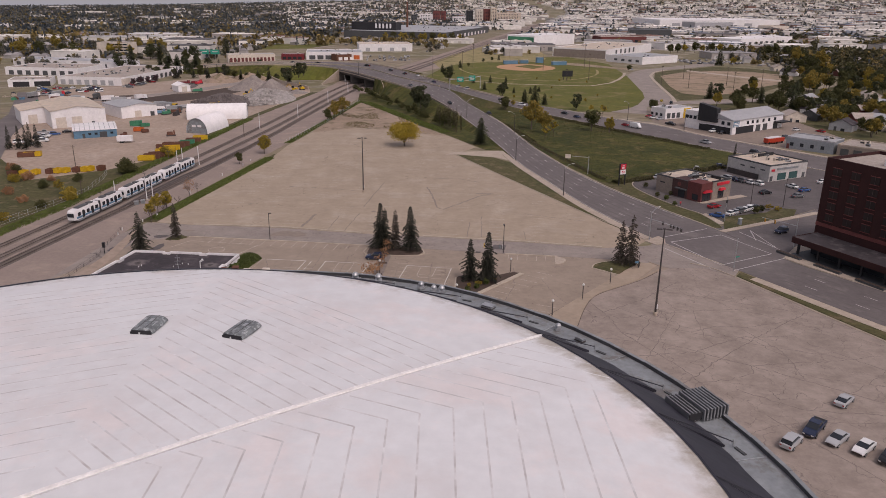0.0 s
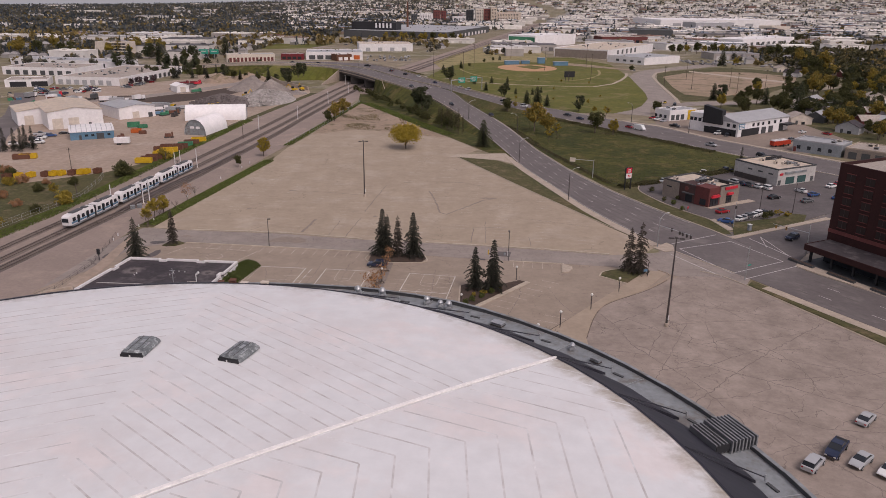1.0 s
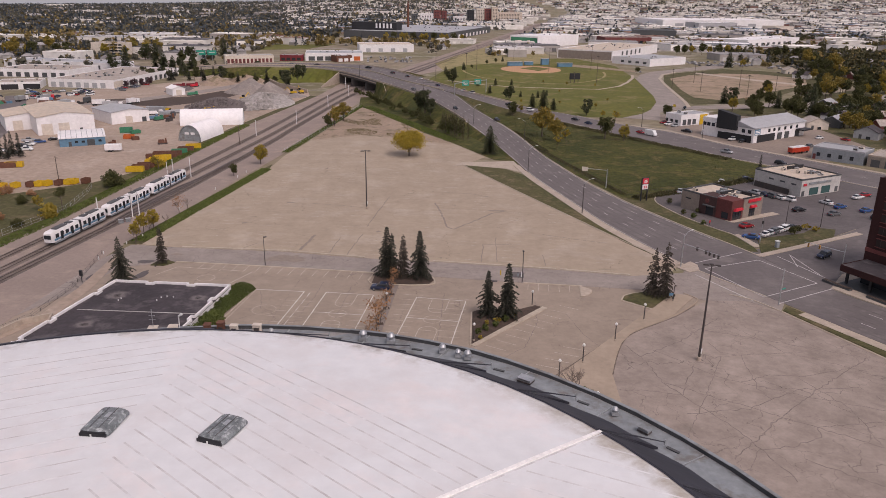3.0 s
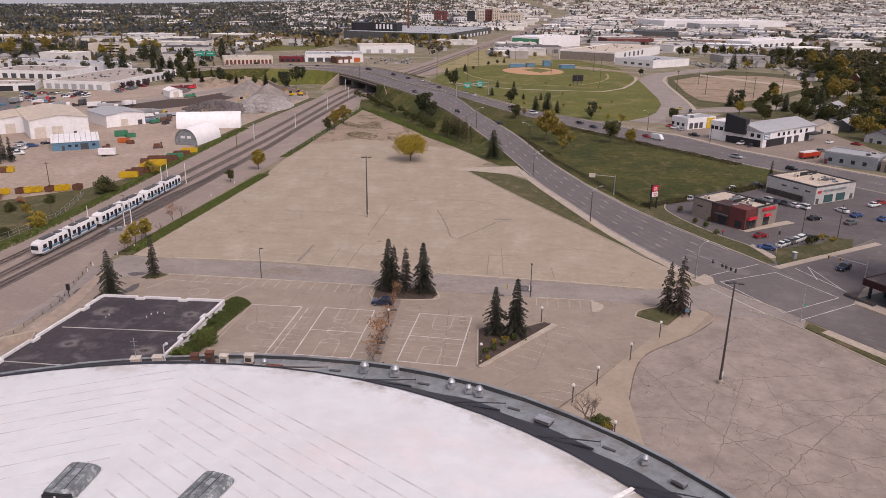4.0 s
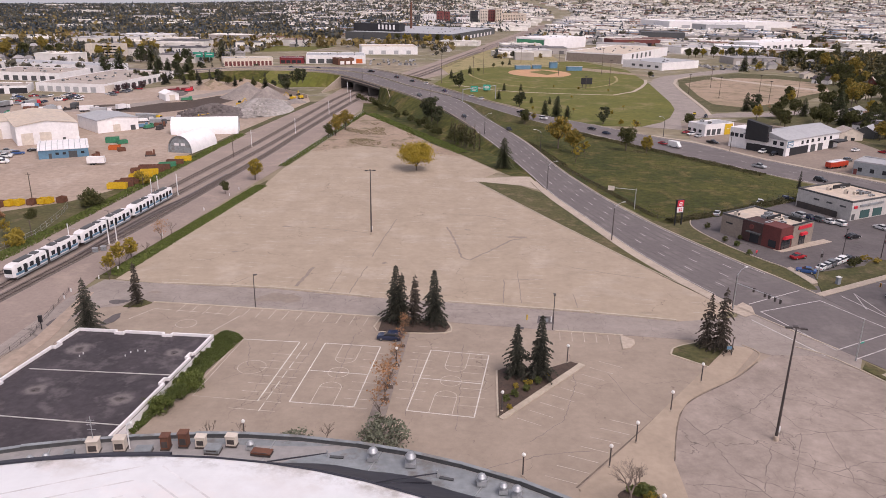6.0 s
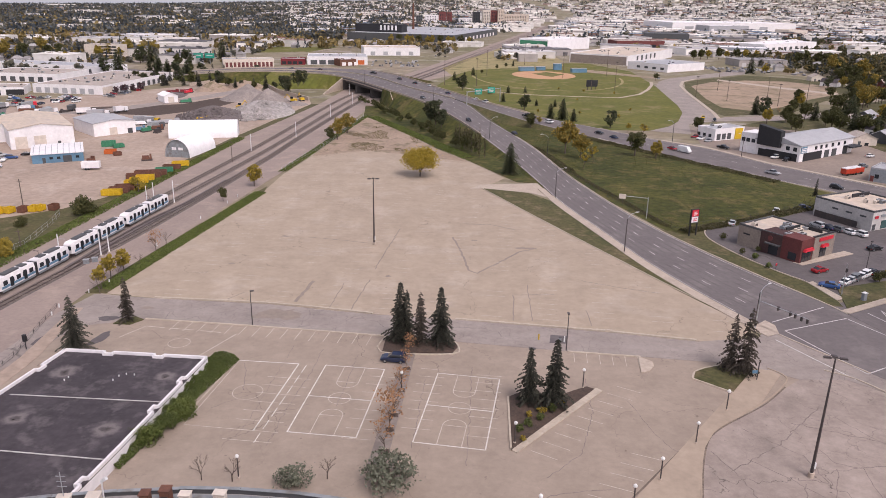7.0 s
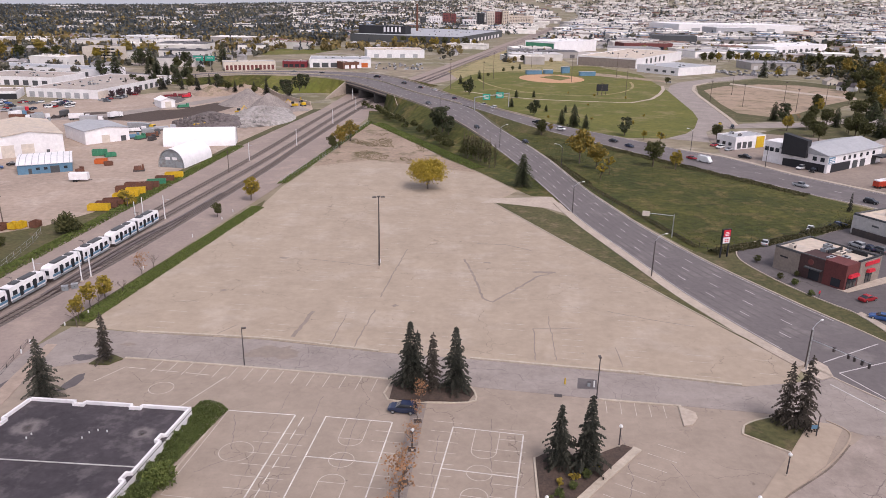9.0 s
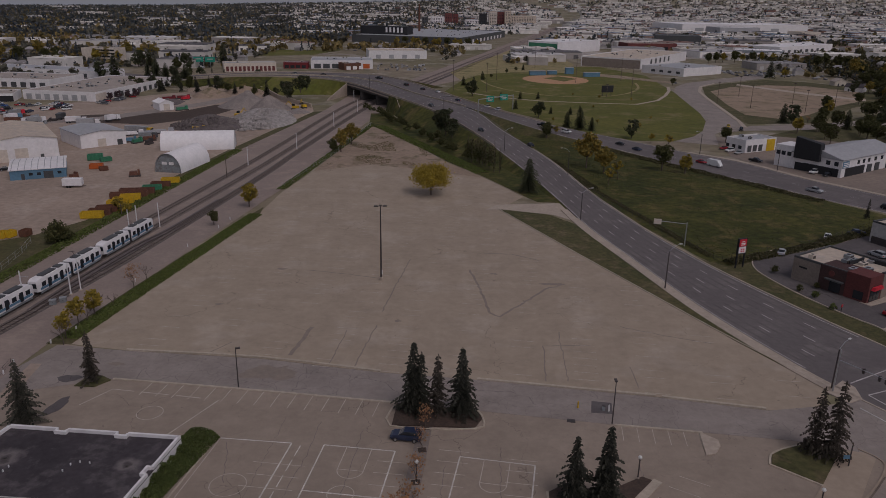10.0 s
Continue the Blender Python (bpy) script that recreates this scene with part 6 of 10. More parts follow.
# ---- trees and plants ----
def spruce_meshes(seed, h, rmax, mat, gaps=0.0, slim=0.9):
    rng = np.random.default_rng(seed)
    trunk = Mesh().tube((0, 0, -0.2), (0, 0, h * 0.55), 0.22, 0.12, 8).tube((0, 0, h * 0.55), (0, 0, h), 0.12, 0.02, 6)
    crown = Mesh()
    z = 0.09 * h
    while z < h * 0.985:
        f = 1 - z / h
        R = rmax * f ** slim * rng.uniform(0.85, 1.12) + 0.12
        nb = int(6 + 6 * f)
        a0 = rng.uniform(0, 6.28)
        for b in range(nb):
            if rng.random() < gaps:
                continue
            a = a0 + 2 * math.pi * b / nb + rng.uniform(-0.25, 0.25)
            L = R * (rng.uniform(0.55, 1.0) if rng.random() < 0.75 else rng.uniform(1.0, 1.0 + 0.42 * min(1.0, 2.5 * f)))
            k = max(2, int(L / 0.34))
            ca, sa = math.cos(a), math.sin(a)
            for j in range(k):
                t = (j + rng.uniform(0.1, 0.9)) / k
                r = L * t
                zz = z + 0.10 * L * math.sin(t * 2.2) - 0.46 * L * t * t + 0.16 * L * max(0, t - 0.7) + rng.uniform(-0.06, 0.06)
                w = 0.30 + 0.42 * (1 - t) * L / 2.5
                for side in (-1, 1):
                    tx, ty = -sa * side, ca * side
                    p = Vector((ca * r, sa * r, zz))
                    tip = p + Vector((ca * 0.3 + tx * w, sa * 0.3 + ty * w, -0.16 - rng.uniform(0, 0.22)))
                    wid = Vector((ca * 0.2, sa * 0.2, 0.03))
                    crown.add([p - wid, p + wid, tip + wid * 0.5, tip - wid * 0.6], [(0, 1, 2, 3)])
        z += h * 0.026 + 0.14 + rng.uniform(0, 0.12)
    for j in range(12):
        zz = h * (0.95 + 0.05 * j / 12)
        a = rng.uniform(0, 6.28)
        p = Vector((0, 0, zz))
        d = Vector((math.cos(a), math.sin(a), 0.2)) * 0.22
        crown.add([p, p + d * 0.6 + Vector((0, 0, 0.12)), p + d, p - Vector((0, 0, 0.12))], [(0, 1, 2, 3)])
    return trunk.data("trunk", M["bark"]), crown.data("crown", M[mat])


def limbs(rng, h, fork, spread, levels=3, r0=0.2, lean=0.0):
    """A trunk with forking limbs; returns the mesh and the twig ends."""
    m, ends = Mesh(), []

    def grow(p, d, L, r, n):
        q = p + d * L
        m.tube(p, q, r, r * 0.68, 6 if r > 0.08 else 4, cap=False)
        if n == 0:
            ends.append(q)
            return
        for i in range(int(rng.integers(2, 4))):
            a, s = rng.uniform(0, 6.28), rng.uniform(0.35, 0.8) * spread
            e = (d + Vector((math.cos(a) * s, math.sin(a) * s, rng.uniform(0.0, 0.25)))).normalized()
            grow(q, e, L * rng.uniform(0.62, 0.85), r * 0.62, n - 1)

    grow(Vector((0, 0, -0.2)), Vector((lean, 0, 1)).normalized(), h * fork, r0, levels)
    return m, ends


def leafy_meshes(seed, h, w, mat, count=1500, leaf=0.5, fork=0.3, base=0.25, flat=1.0, clumps=26, levels=3, r0=0.25):
    rng = np.random.default_rng(seed)
    trunk, ends = limbs(rng, h, fork, 1.0, levels, r0)
    for k in range(len(trunk.v)):
        x, y, z = trunk.v[k]
        if z > h * 0.9:
            trunk.v[k] = (x, y, h * 0.9)
    zc, rz = h * (1 + base) / 2, h * (1 - base) / 2
    cen = []
    while len(cen) < clumps:
        p = rng.uniform(-1, 1, 3)
        n = np.linalg.norm(p)
        if 0.35 < n < 1:
            z = p[2]
            squeeze = 1.0 if z < 0 else (1 - 0.35 * z ** 2 * flat)
            cen.append((p[0] * w / 2 * 0.82 * squeeze, p[1] * w / 2 * 0.82 * squeeze, zc + z * rz * 0.84))
    cen = np.array(cen)
    swell = 1 + 0.22 * np.sin(2 * np.arctan2(cen[:, 1], cen[:, 0]) + rng.uniform(0, 6.3)) + rng.normal(0, 0.08, clumps)
    cen[:, :2] *= swell[:, None]
    pick = rng.integers(0, clumps, count)
    off = rng.normal(size=(count, 3))
    off /= np.linalg.norm(off, axis=1)[:, None]
    rad = rng.uniform(0.35, 1.0, count) ** 0.5
    size = (w * 0.165 * rng.uniform(0.5, 1.45, clumps))[pick] * rad * np.where(rng.random(count) < 0.12, 1.5, 1.0)
    pts = cen[pick] + off * size[:, None] * (1, 1, 0.75)
    crown = Mesh().quads(pts, leaf, rng, up=0.8, stretch=0.8)
    return trunk.data("trunk", M["bark"]), crown.data("crown", M[mat])


def plant(name, meshes, x, y, z=0.0, s=1.0, rz=0.0, label="", category="tree", group="", sz=None):
    ob = thing(name, label, category, (x, y, z), rz, group)
    ob.scale = (s, s, sz or s)
    for part_name, me in zip(("trunk", "crown"), meshes):
        c = new(part_name, me)
        c.parent = ob
    return ob


SPR = [spruce_meshes(11, 12.0, 3.5, "spruce", 0.08), spruce_meshes(12, 11.8, 2.5, "spruce", 0.22, 0.8), spruce_meshes(13, 11.5, 3.6, "spruce", 0.10), spruce_meshes(14, 12.4, 3.4, "sprucebrown", 0.34, 0.75), spruce_meshes(15, 11.6, 3.6, "sprucegrey", 0.10), spruce_meshes(16, 11.8, 2.6, "sprucebrown", 0.30, 0.8)]
L_SPR = "tall dark green spruce on a mulched bed"
for x, y, s, k, r, lab in ((-4.4, 136.2, 1.02, 0, 10, L_SPR), (-3.2, 135.8, 0.92, 1, 60, "slim dark green spruce on a mulched bed"), (-0.6, 135.6, 0.90, 5, 130, "slim browning spruce on a mulched bed"), (3.2, 135.9, 1.0, 2, 40, L_SPR), (17.6, 114.8, 0.86, 2, 80, "dense dark spruce on the triangular bed"), (21.6, 114.2, 0.98, 0, 150, "dense dark spruce on the triangular bed"), (-63.2, 130.2, 0.96, 4, 20, "broad grey-green spruce beside the low building"), (-59.2, 143.8, 0.80, 5, 15, "thin browning spruce on a small grass bed"), (54.6, 126.6, 0.90, 3, 30, "sparse browning spruce on the grass island"), (56.7, 125.4, 1.03, 3, 200, "sparse browning spruce on the grass island")):
    plant("spruce_tree", SPR[k], x, y, 0.1, s * (0.72 if x > 50 else 0.86), r, lab, "tree", "spruces by the lots", s)
PINE = [spruce_meshes(21, 12, 3.6, "pine", 0.0, 0.55), leafy_meshes(22, 10, 6.5, "pine", 1300, 0.6, 0.35, 0.12, 0.6)]
plant("pine_tree", PINE[0], 28.3, 278.5, 0.1, 1.0, 0, "dense dark pine on the lawn by the road", "tree", "roadside pines")
plant("elm_tree", leafy_meshes(31, 10.3, 14.5, "elmleaf", 9000, 0.36, 0.2, 0.30, 0.5, 90, 4, 0.34), -4.9, 272.7, 0.05, 1, 0, "broad yellow autumn tree in the empty lot", "tree")

LEAF = {"green": [leafy_meshes(40 + i, 9, 6.5, "leaf", 2300, 0.44, clumps=34) for i in range(3)], "yellow": [leafy_meshes(50 + i, 8, 5.5, "yellowleaf", 2000, 0.38, clumps=34) for i in range(2)], "gold": [leafy_meshes(60 + i, 11, 7.5, "goldleaf", 2600, 0.46, clumps=36) for i in range(2)], "rust": [leafy_meshes(70, 6, 3.8, "rustleaf", 150, 0.22, 0.22, 0.3, 1, 40, 5, 0.1), leafy_meshes(71, 6, 4.2, "rustleaf", 260, 0.22, 0.22, 0.25, 1, 50, 5, 0.1)], "wispy": [leafy_meshes(80, 6, 3.4, "yellowleaf", 320, 0.4, 0.3, 0.45, 1, 14, 4, 0.12), leafy_meshes(81, 6, 3.4, "yellowleaf", 520, 0.42, 0.3, 0.4, 1, 18, 4, 0.12)]}


def bare(seed, h, r0=0.12):
    rng = np.random.default_rng(seed)
    m, _ = limbs(rng, h, 0.22, 0.9, 5, r0)
    return (m.data("trunk", M["bark"]),)


BARE = [bare(90, 6.0), bare(91, 5.0)]
for kind, x, y, s, lab in (("wispy", -71.6, 160, 0.95, "thin yellowing tree in the railway bed"), ("wispy", -71.9, 165.7, 1.05, "yellow-green tree in the railway bed"), ("yellow", -71.4, 171.4, 0.72, "yellow-green tree in the railway bed"), ("rust", -69.3, 186.1, 1.05, "russet half-bare tree in the railway bed"), ("yellow", -60.9, 253.9, 0.98, "bright yellow tree at the lot's corner"), ("green", -66, 234.4, 0.5, "scrubby bush by the railway"), ("gold", -44.7, 342, 0.95, "golden autumn tree beside the tracks"), ("gold", -42.3, 359, 0.9, "golden autumn tree beside the tracks"), ("green", -47.5, 338, 0.7, "dark green tree beside the tracks"), ("gold", 55.2, 318.7, 1.35, "large golden tree beside the road"), ("gold", 60.1, 308.8, 1.0, "golden tree beside the road"), ("wispy", 63.5, 300, 1.2, "thin tree beside the road"), ("wispy", 58, 290, 1.1, "thin tree beside the road"), ("green", 84.1, 315.8, 1.25, "dark green tree on the meadow edge"), ("yellow", 91.8, 311.3, 1.0, "yellow-green tree on the meadow edge"), ("green", 47.5, 382, 0.9, "tree between the roads"), ("yellow", -98.6, 247, 0.62, "yellow-green bush by the railway"), ("wispy", -111.6, 188.1, 0.8, "yellow-brown bush in the verge"), ("yellow", -104, 181.5, 0.5, "yellow bush in the verge"), ("green", -100.5, 330, 0.4, "bush by the dome shelter")):
    i = int(abs(x * 7 + y)) % len(LEAF[kind])
    plant("autumn_tree" if kind != "green" else "leafy_tree", LEAF[kind][i], x, y, 0.05, s, x * 37 % 360, lab, "tree", "trees of the verges")
for k, (x, y, s) in enumerate(((-70.9, 157.6, 1.0), (-69.6, 176, 0.8), (-68.6, 191.5, 0.85), (-71.5, 168.5, 0.9))):
    plant("bare_tree", BARE[k % 2], x, y, 0.05, s, 70 * k, "slim bare tree in the railway bed", "tree", "bare trees")
def spreading(seed, h, wide):
    m, _ = limbs(np.random.default_rng(seed), h, 0.2, wide, 6, 0.13)
    return (m.data("trunk", M["greybark"]),)


plant("bare_tree", spreading(93, 6.2, 1.25), 29.2, 80.8, 0.1, 1.7, 25, "spreading bare tree beside the walk", "tree", "bare trees")
bx, by = 30.8, 82.4
slab("planter_bed", [(bx + 2.7 * math.cos(a) * (1 + 0.1 * math.sin(3 * a)), by - 0.5 + 2.3 * math.sin(a)) for a in [i * math.pi / 9 for i in range(18)]], 0.2, M["mulch"], "dark soil bed in the walk", "ground")
kerb([(bx - 3.0, by - 1.6), (bx - 1.0, by - 2.9), (bx + 1.8, by - 2.8)], 0.3, 0.24)
for k, (x, y, s) in enumerate(((-4.7, 100.6, 1.05), (-4.4, 106.3, 1.3), (-4.0, 110.4, 1.1), (-3.3, 118.1, 0.85), (-2.7, 125.7, 0.7), (-2.4, 131.5, 0.75))):
    plant("russet_tree", LEAF["rust"][k % 2], x, y, 0.1, s, 80 * k, "slim half-bare russet tree in the narrow walk", "tree", "trees along the walk")
    ob = thing("tree_pit", "dark soil square round a tree trunk", "tree pit", (x, y, 0.125), 8, "tree pits along the walk")
    part("soil", Mesh().box(0, 0, 0, 1.2, 1.2, 0.05), M["mulch"], ob)
    part("edging", Mesh().box(0, 0.65, 0, 1.4, 0.1, 0.08), M["concrete"], ob)
SILVER = leafy_meshes(95, 3.4, 6.4, "greyleaf", 1300, 0.26, 0.2, 0.0, 1, 46, 4, 0.08)
for k, (x, y, s) in enumerate(((-3.6, 93.2, 1.3), (-16.3, 92.9, 0.8))):
    plant("silver_bush", SILVER, x, y, 0.05, s, 80 * k, "grey-green willow bush by the arena", "bush", "willow bushes")
for k, (x, y, s) in enumerate(((-28.9, 93.6, 0.8), (-24.7, 93.4, 0.95), (-12.0, 94.2, 0.8))):
    plant("bare_tree", BARE[k % 2], x, y, 0.05, s, 90 * k, "slim bare tree by the arena wall", "tree", "bare trees")
for dx, dy, sc, k in ((0.2, 0.2, 0.95, 0), (0.9, -0.3, 0.8, 1), (-0.6, 0.5, 0.7, 0), (0.5, 0.9, 0.75, 1), (1.2, 0.5, 0.65, 0)):
    plant("bed_shrub", (leafy_meshes(96, 1.2, 1.9, "hedge", 900, 0.13, 0.15, 0.0, 1, 24, 2, 0.04), leafy_meshes(196, 1.0, 1.7, "yellowleaf", 500, 0.12, 0.15, 0.0, 1, 20, 2, 0.04))[k], bx + dx * 1.3 + 0.3, by + dy * 1.3, 0.15, sc * 1.5, 77 * sc * 10, ("dark green shrub in the walk's soil bed", "yellowing shrub in the walk's soil bed")[k], "bush", "shrubs of the walk")
BUSH = [leafy_meshes(97, 1.1, 1.6, "hedge", 420, 0.17, 0.2, 0.0, 1, 14, 2, 0.03), leafy_meshes(98, 1.2, 1.5, "yellowleaf", 320, 0.16, 0.2, 0.0, 1, 14, 2, 0.03), leafy_meshes(99, 2.4, 2.6, "leaf", 620, 0.23, 0.2, 0.0, 1, 20, 2, 0.05), leafy_meshes(100, 3.2, 3.6, "greyleaf", 380, 0.38, 0.2, 0.0, 1, 16, 3, 0.06)]
for k, (x, y, i, s) in enumerate(((15.3, 106.5, 0, 1), (16.8, 108, 0, 1.1), (17.2, 110.5, 1, 0.9), (18.8, 109.6, 0, 1), (19.4, 111.6, 1, 1.0), (21.2, 112.2, 0, 1.1), (15.6, 103.8, 1, 0.8), (22.9, 114.4, 1, 0.9), (80.9, 202.8, 2, 0.8), (81.6, 190.9, 2, 0.7), (83.4, 187.3, 0, 1.3), (84.1, 180.5, 0, 1.2), (106, 172, 2, 1.0), (108.5, 174, 2, 0.9), (112, 176.5, 1, 1.6), (114, 175, 1, 1.4), (86.5, 193, 2, 0.6))):
    plant("shrub", BUSH[i], x, y, 0.15, s, 50 * k, ("low green shrub in a planted bed", "yellow flowering shrub in a planted bed", "rounded green shrub in a planted bed", "grey-green shrub")[i], "bush", "shrubs")

BIGBUSH = [leafy_meshes(101, 5.6, 7.4, "leaf", 2600, 0.42, 0.15, -0.05, 0.8, 46, 3, 0.12), leafy_meshes(102, 3.4, 5.0, "yellowleaf", 1100, 0.36, 0.15, -0.05, 0.8, 30, 3, 0.08), leafy_meshes(103, 2.6, 4.6, "rustleaf", 800, 0.34, 0.15, -0.05, 0.8, 26, 3, 0.06)]
for k, (x, y, i, s) in enumerate(((-102.1, 217.8, 0, 1.0), (-104.6, 180, 1, 1.0), (-96.7, 246.2, 1, 0.9), (-113.6, 205, 0, 0.5), (-134.4, 203.3, 1, 0.9), (-131.9, 207, 2, 1.0), (-120.7, 195.5, 0, 0.5), (-107.9, 186, 1, 0.9), (-109.4, 172, 0, 0.45), (-127.6, 187.4, 2, 0.9), (-113, 158, 1, 0.8), (-118, 178, 2, 0.8), (-123, 205, 2, 0.7), (-140, 215, 0, 0.6), (-146, 222, 2, 0.9), (-138, 190, 0, 0.5), (-150, 205, 1, 0.8))):
    plant("verge_bush", BIGBUSH[i], x, y, 0.05, s, 61 * k, ("round green bush in the verge", "yellow autumn bush in the verge", "russet low bush in the verge")[i], "bush", "verge bushes")
plant("columnar_conifer", SPR[1], 129.9, 252.2, 0.05, 0.36, 10, "dark narrow conifer beside the fence", "tree", "", 0.55)
for k, (x, y) in enumerate(((-165.8, 257), (-162.5, 258.5), (-159.4, 258), (-161.5, 265), (-157, 262))):
    plant("columnar_conifer", SPR[1], x, y, 0.05, 0.62, 50 * k, "dark columnar conifer by the yard", "tree", "yard conifers", 0.85)
# bushes and poplars on the road bank
rng = np.random.default_rng(3)
for k in range(46):
    t = (k * 0.618) % 1
    x, y = -44 + 62 * t ** 1.05 + rng.uniform(-3, 3), 462 - 150 * t + rng.uniform(-5, 5)
    plant("bank_bush", BUSH[(2, 0, 2, 2)[k % 4]], x, y, 0.2 + 1.6 * rng.random(), rng.uniform(0.9, 1.9), rng.uniform(0, 360), "shrub on the road embankment", "bush", "embankment shrubs")


def poplar(seed):
    rng = np.random.default_rng(seed)
    m = Mesh().tube((0, 0, -0.3), (0, 0, 8.5), 0.12, 0.03, 6)
    for i in range(40):
        z = rng.uniform(1.2, 8.5)
        a = rng.uniform(0, 6.28)
        L = rng.uniform(0.4, 1.1)
        m.tube((0, 0, z), (math.cos(a) * L * 0.4, math.sin(a) * L * 0.4, z + L), 0.03, 0.008, 4, cap=False)
    c = Mesh().quads(np.stack([rng.normal(0, 0.28, 190), rng.normal(0, 0.28, 190), rng.uniform(1, 7.2, 190)], 1), 0.32, rng)
    return m.data("trunk", M["bark"]), c.data("crown", M["tallweed"])


POP = [poplar(5), poplar(6)]
for k in range(11):
    plant("poplar_tree", POP[k % 2], 9.2 + 1.05 * k + rng.uniform(-0.6, 0.6), 330 - 2.2 * k + rng.uniform(-2.5, 2.5), 0.3, rng.uniform(1.0, 1.4), 40 * k, "slim half-bare poplar beside the lot", "tree", "poplars")
for x, y, z, s in ((-3, 380, 2.5, 1.15), (-0.5, 374, 2.5, 1.35), (2.5, 369, 2, 0.95), (-93, 505, 4.5, 1.2), (-98, 490, 3, 1.1), (-91, 515, 5, 1.0), (-102, 500, 4, 0.9)):
    plant("pine_tree", PINE[1], x, y, z, s, x * 50 % 360, "dark pine on the road embankment", "tree", "roadside pines")

for k, (x, y) in enumerate(((-197, 560), (-190, 558), (-182, 562), (-176, 556), (-168, 560), (-160, 556), (-211, 545), (-214, 528), (-192, 531), (-205, 552), (-222, 560), (-172, 612), (-182, 614), (-192, 618), (-202, 622), (-165, 610), (-155, 606), (-145, 606))):
    kind = k % 4
    plant("ramp_tree", (SPR[1], PINE[1], LEAF["green"][k % 3], SPR[0])[kind], x, y, 0, (0.75, 1.0, 0.9, 0.7)[kind], 47 * k, ("slim dark conifer by the ramp", "round dark pine by the ramp", "green tree by the ramp", "dark conifer by the ramp")[kind], "tree", "trees by the ramp")
for k in range(20):
    t = k / 19
    plant("ramp_conifer", (SPR[0], PINE[1], SPR[1], LEAF["green"][0])[k % 4], -216 + 118 * t + rng.uniform(-3, 3), 546 - 34 * t + rng.uniform(-9, 9), 0.3, rng.uniform(0.55, 0.9), 77 * k, "dark tree at the foot of the ramp", "tree", "trees by the ramp")
for k in range(12):
    plant("depot_tree", LEAF[("yellow", "green", "yellow")[k % 3]][k % 2], -70 + 9.5 * k + (k % 3) * 2, 1068 + 3 * (k % 4) - 2.4 * k, 0, 1.5, 60 * k, "yellowing tree before the dark depot", "tree", "depot trees")

# autumn trees and conifers of the streets beyond the ramp
for k, (x, y, c) in enumerate(((-416, 732, "o"), (-408, 742, "y"), (-424, 748, "o"), (-399, 735, "g"), (-388, 762, "g"), (-376, 758, "g"), (-412, 796, "r"), (-330, 742, "y"), (-322, 748, "o"), (-312, 746, "y"), (-316, 778, "o"), (-304, 782, "y"), (-294, 789, "o"), (-264, 604, "p"), (-254, 606, "p"), (-274, 701, "p"), (-267, 708, "p"), (-260, 738, "y"), (-216, 761, "p"), (-222, 676, "p"), (-228, 668, "g"), (-440, 760, "y"), (-452, 752, "g"), (-438, 712, "o"), (-346, 700, "g"), (-338, 692, "y"))):
    me = {"g": LEAF["green"], "y": LEAF["yellow"], "o": LEAF["gold"], "p": PINE, "r": LEAF["gold"]}[c]
    plant("street_tree", me[k % len(me)], x, y, 0, 1.35 + 0.12 * (k % 4), 53 * k, {"g": "dark green tree along the city streets", "y": "yellow tree along the city streets", "o": "golden tree along the city streets", "p": "dark conifer beside the ramp streets", "r": "russet tree along the city streets"}[c], "tree", "street trees")

# conifers along the ramp street and plum shrubs before the long hall
for k in range(9):
    t = k / 8
    plant("ramp_conifer", PINE[k % 2], -240 + 47 * t + 3 * (k % 2), 634 - 48 * t, 0, 0.9 + 0.15 * (k % 3), 61 * k, "dark conifer along the ramp street", "tree", "trees by the ramp")
PLUM = leafy_meshes(301, 5.0, 4.6, "plumleaf", 700, 0.42, 0.25, 0.12, 1, 22, 2, 0.14)
for k, (x, y) in enumerate(((-206.8, 489), (-204, 495), (-200.5, 500), (-197.5, 506))):
    plant("plum_tree", PLUM, x, y, 0, 1.0 + 0.12 * (k % 2), 83 * k, "dark plum-leaved tree beside the long hall", "tree", "plum trees")

# ball field trees
for k, (x, y, s, kind) in enumerate(((16.8, 536.4, 1.2, "p"), (51.1, 446.1, 1.0, "p"), (67.6, 409.3, 0.95, "s"), (88.9, 386.5, 1.0, "p"), (52.3, 384, 1.0, "w"), (70.8, 459, 0.4, "s"), (41, 479, 0.5, "s"), (60, 462, 0.35, "s"), (78, 470, 0.35, "s"), (88.7, 485, 0.4, "w"), (176.8, 624, 0.7, "g"), (95, 374, 0.8, "w"), (98, 358, 1.2, "w"), (131, 378, 0.9, "g"), (62, 415, 0.7, "s"), (73, 405, 0.6, "s"), (80, 425, 0.5, "w"), (99, 412, 0.6, "w"), (112, 440, 0.5, "w"), (57, 430, 0.5, "w"), (35, 520, 0.45, "s"), (48, 525, 0.45, "s"), (60, 528, 0.4, "s"), (20, 610, 0.5, "s"), (28, 640, 0.6, "s"), (36, 655, 0.45, "g"), (52, 700, 0.5, "g"), (62, 720, 0.5, "g"), (70, 735, 0.45, "s"), (120, 520, 0.5, "w"), (85, 540, 0.5, "w"), (101, 530, 0.5, "w"), (12, 600, 0.6, "s"))):
    me = {"p": PINE[1], "s": PINE[0], "w": LEAF["wispy"][k % 2], "g": LEAF["green"][k % 3]}[kind]
    plant("field_tree", me, x, y, 0.05, s, 33 * k, {"p": "round dark pine on the field", "s": "small conifer on the field", "w": "thin young tree on the field", "g": "green tree on the field"}[kind], "tree", "ball field trees")

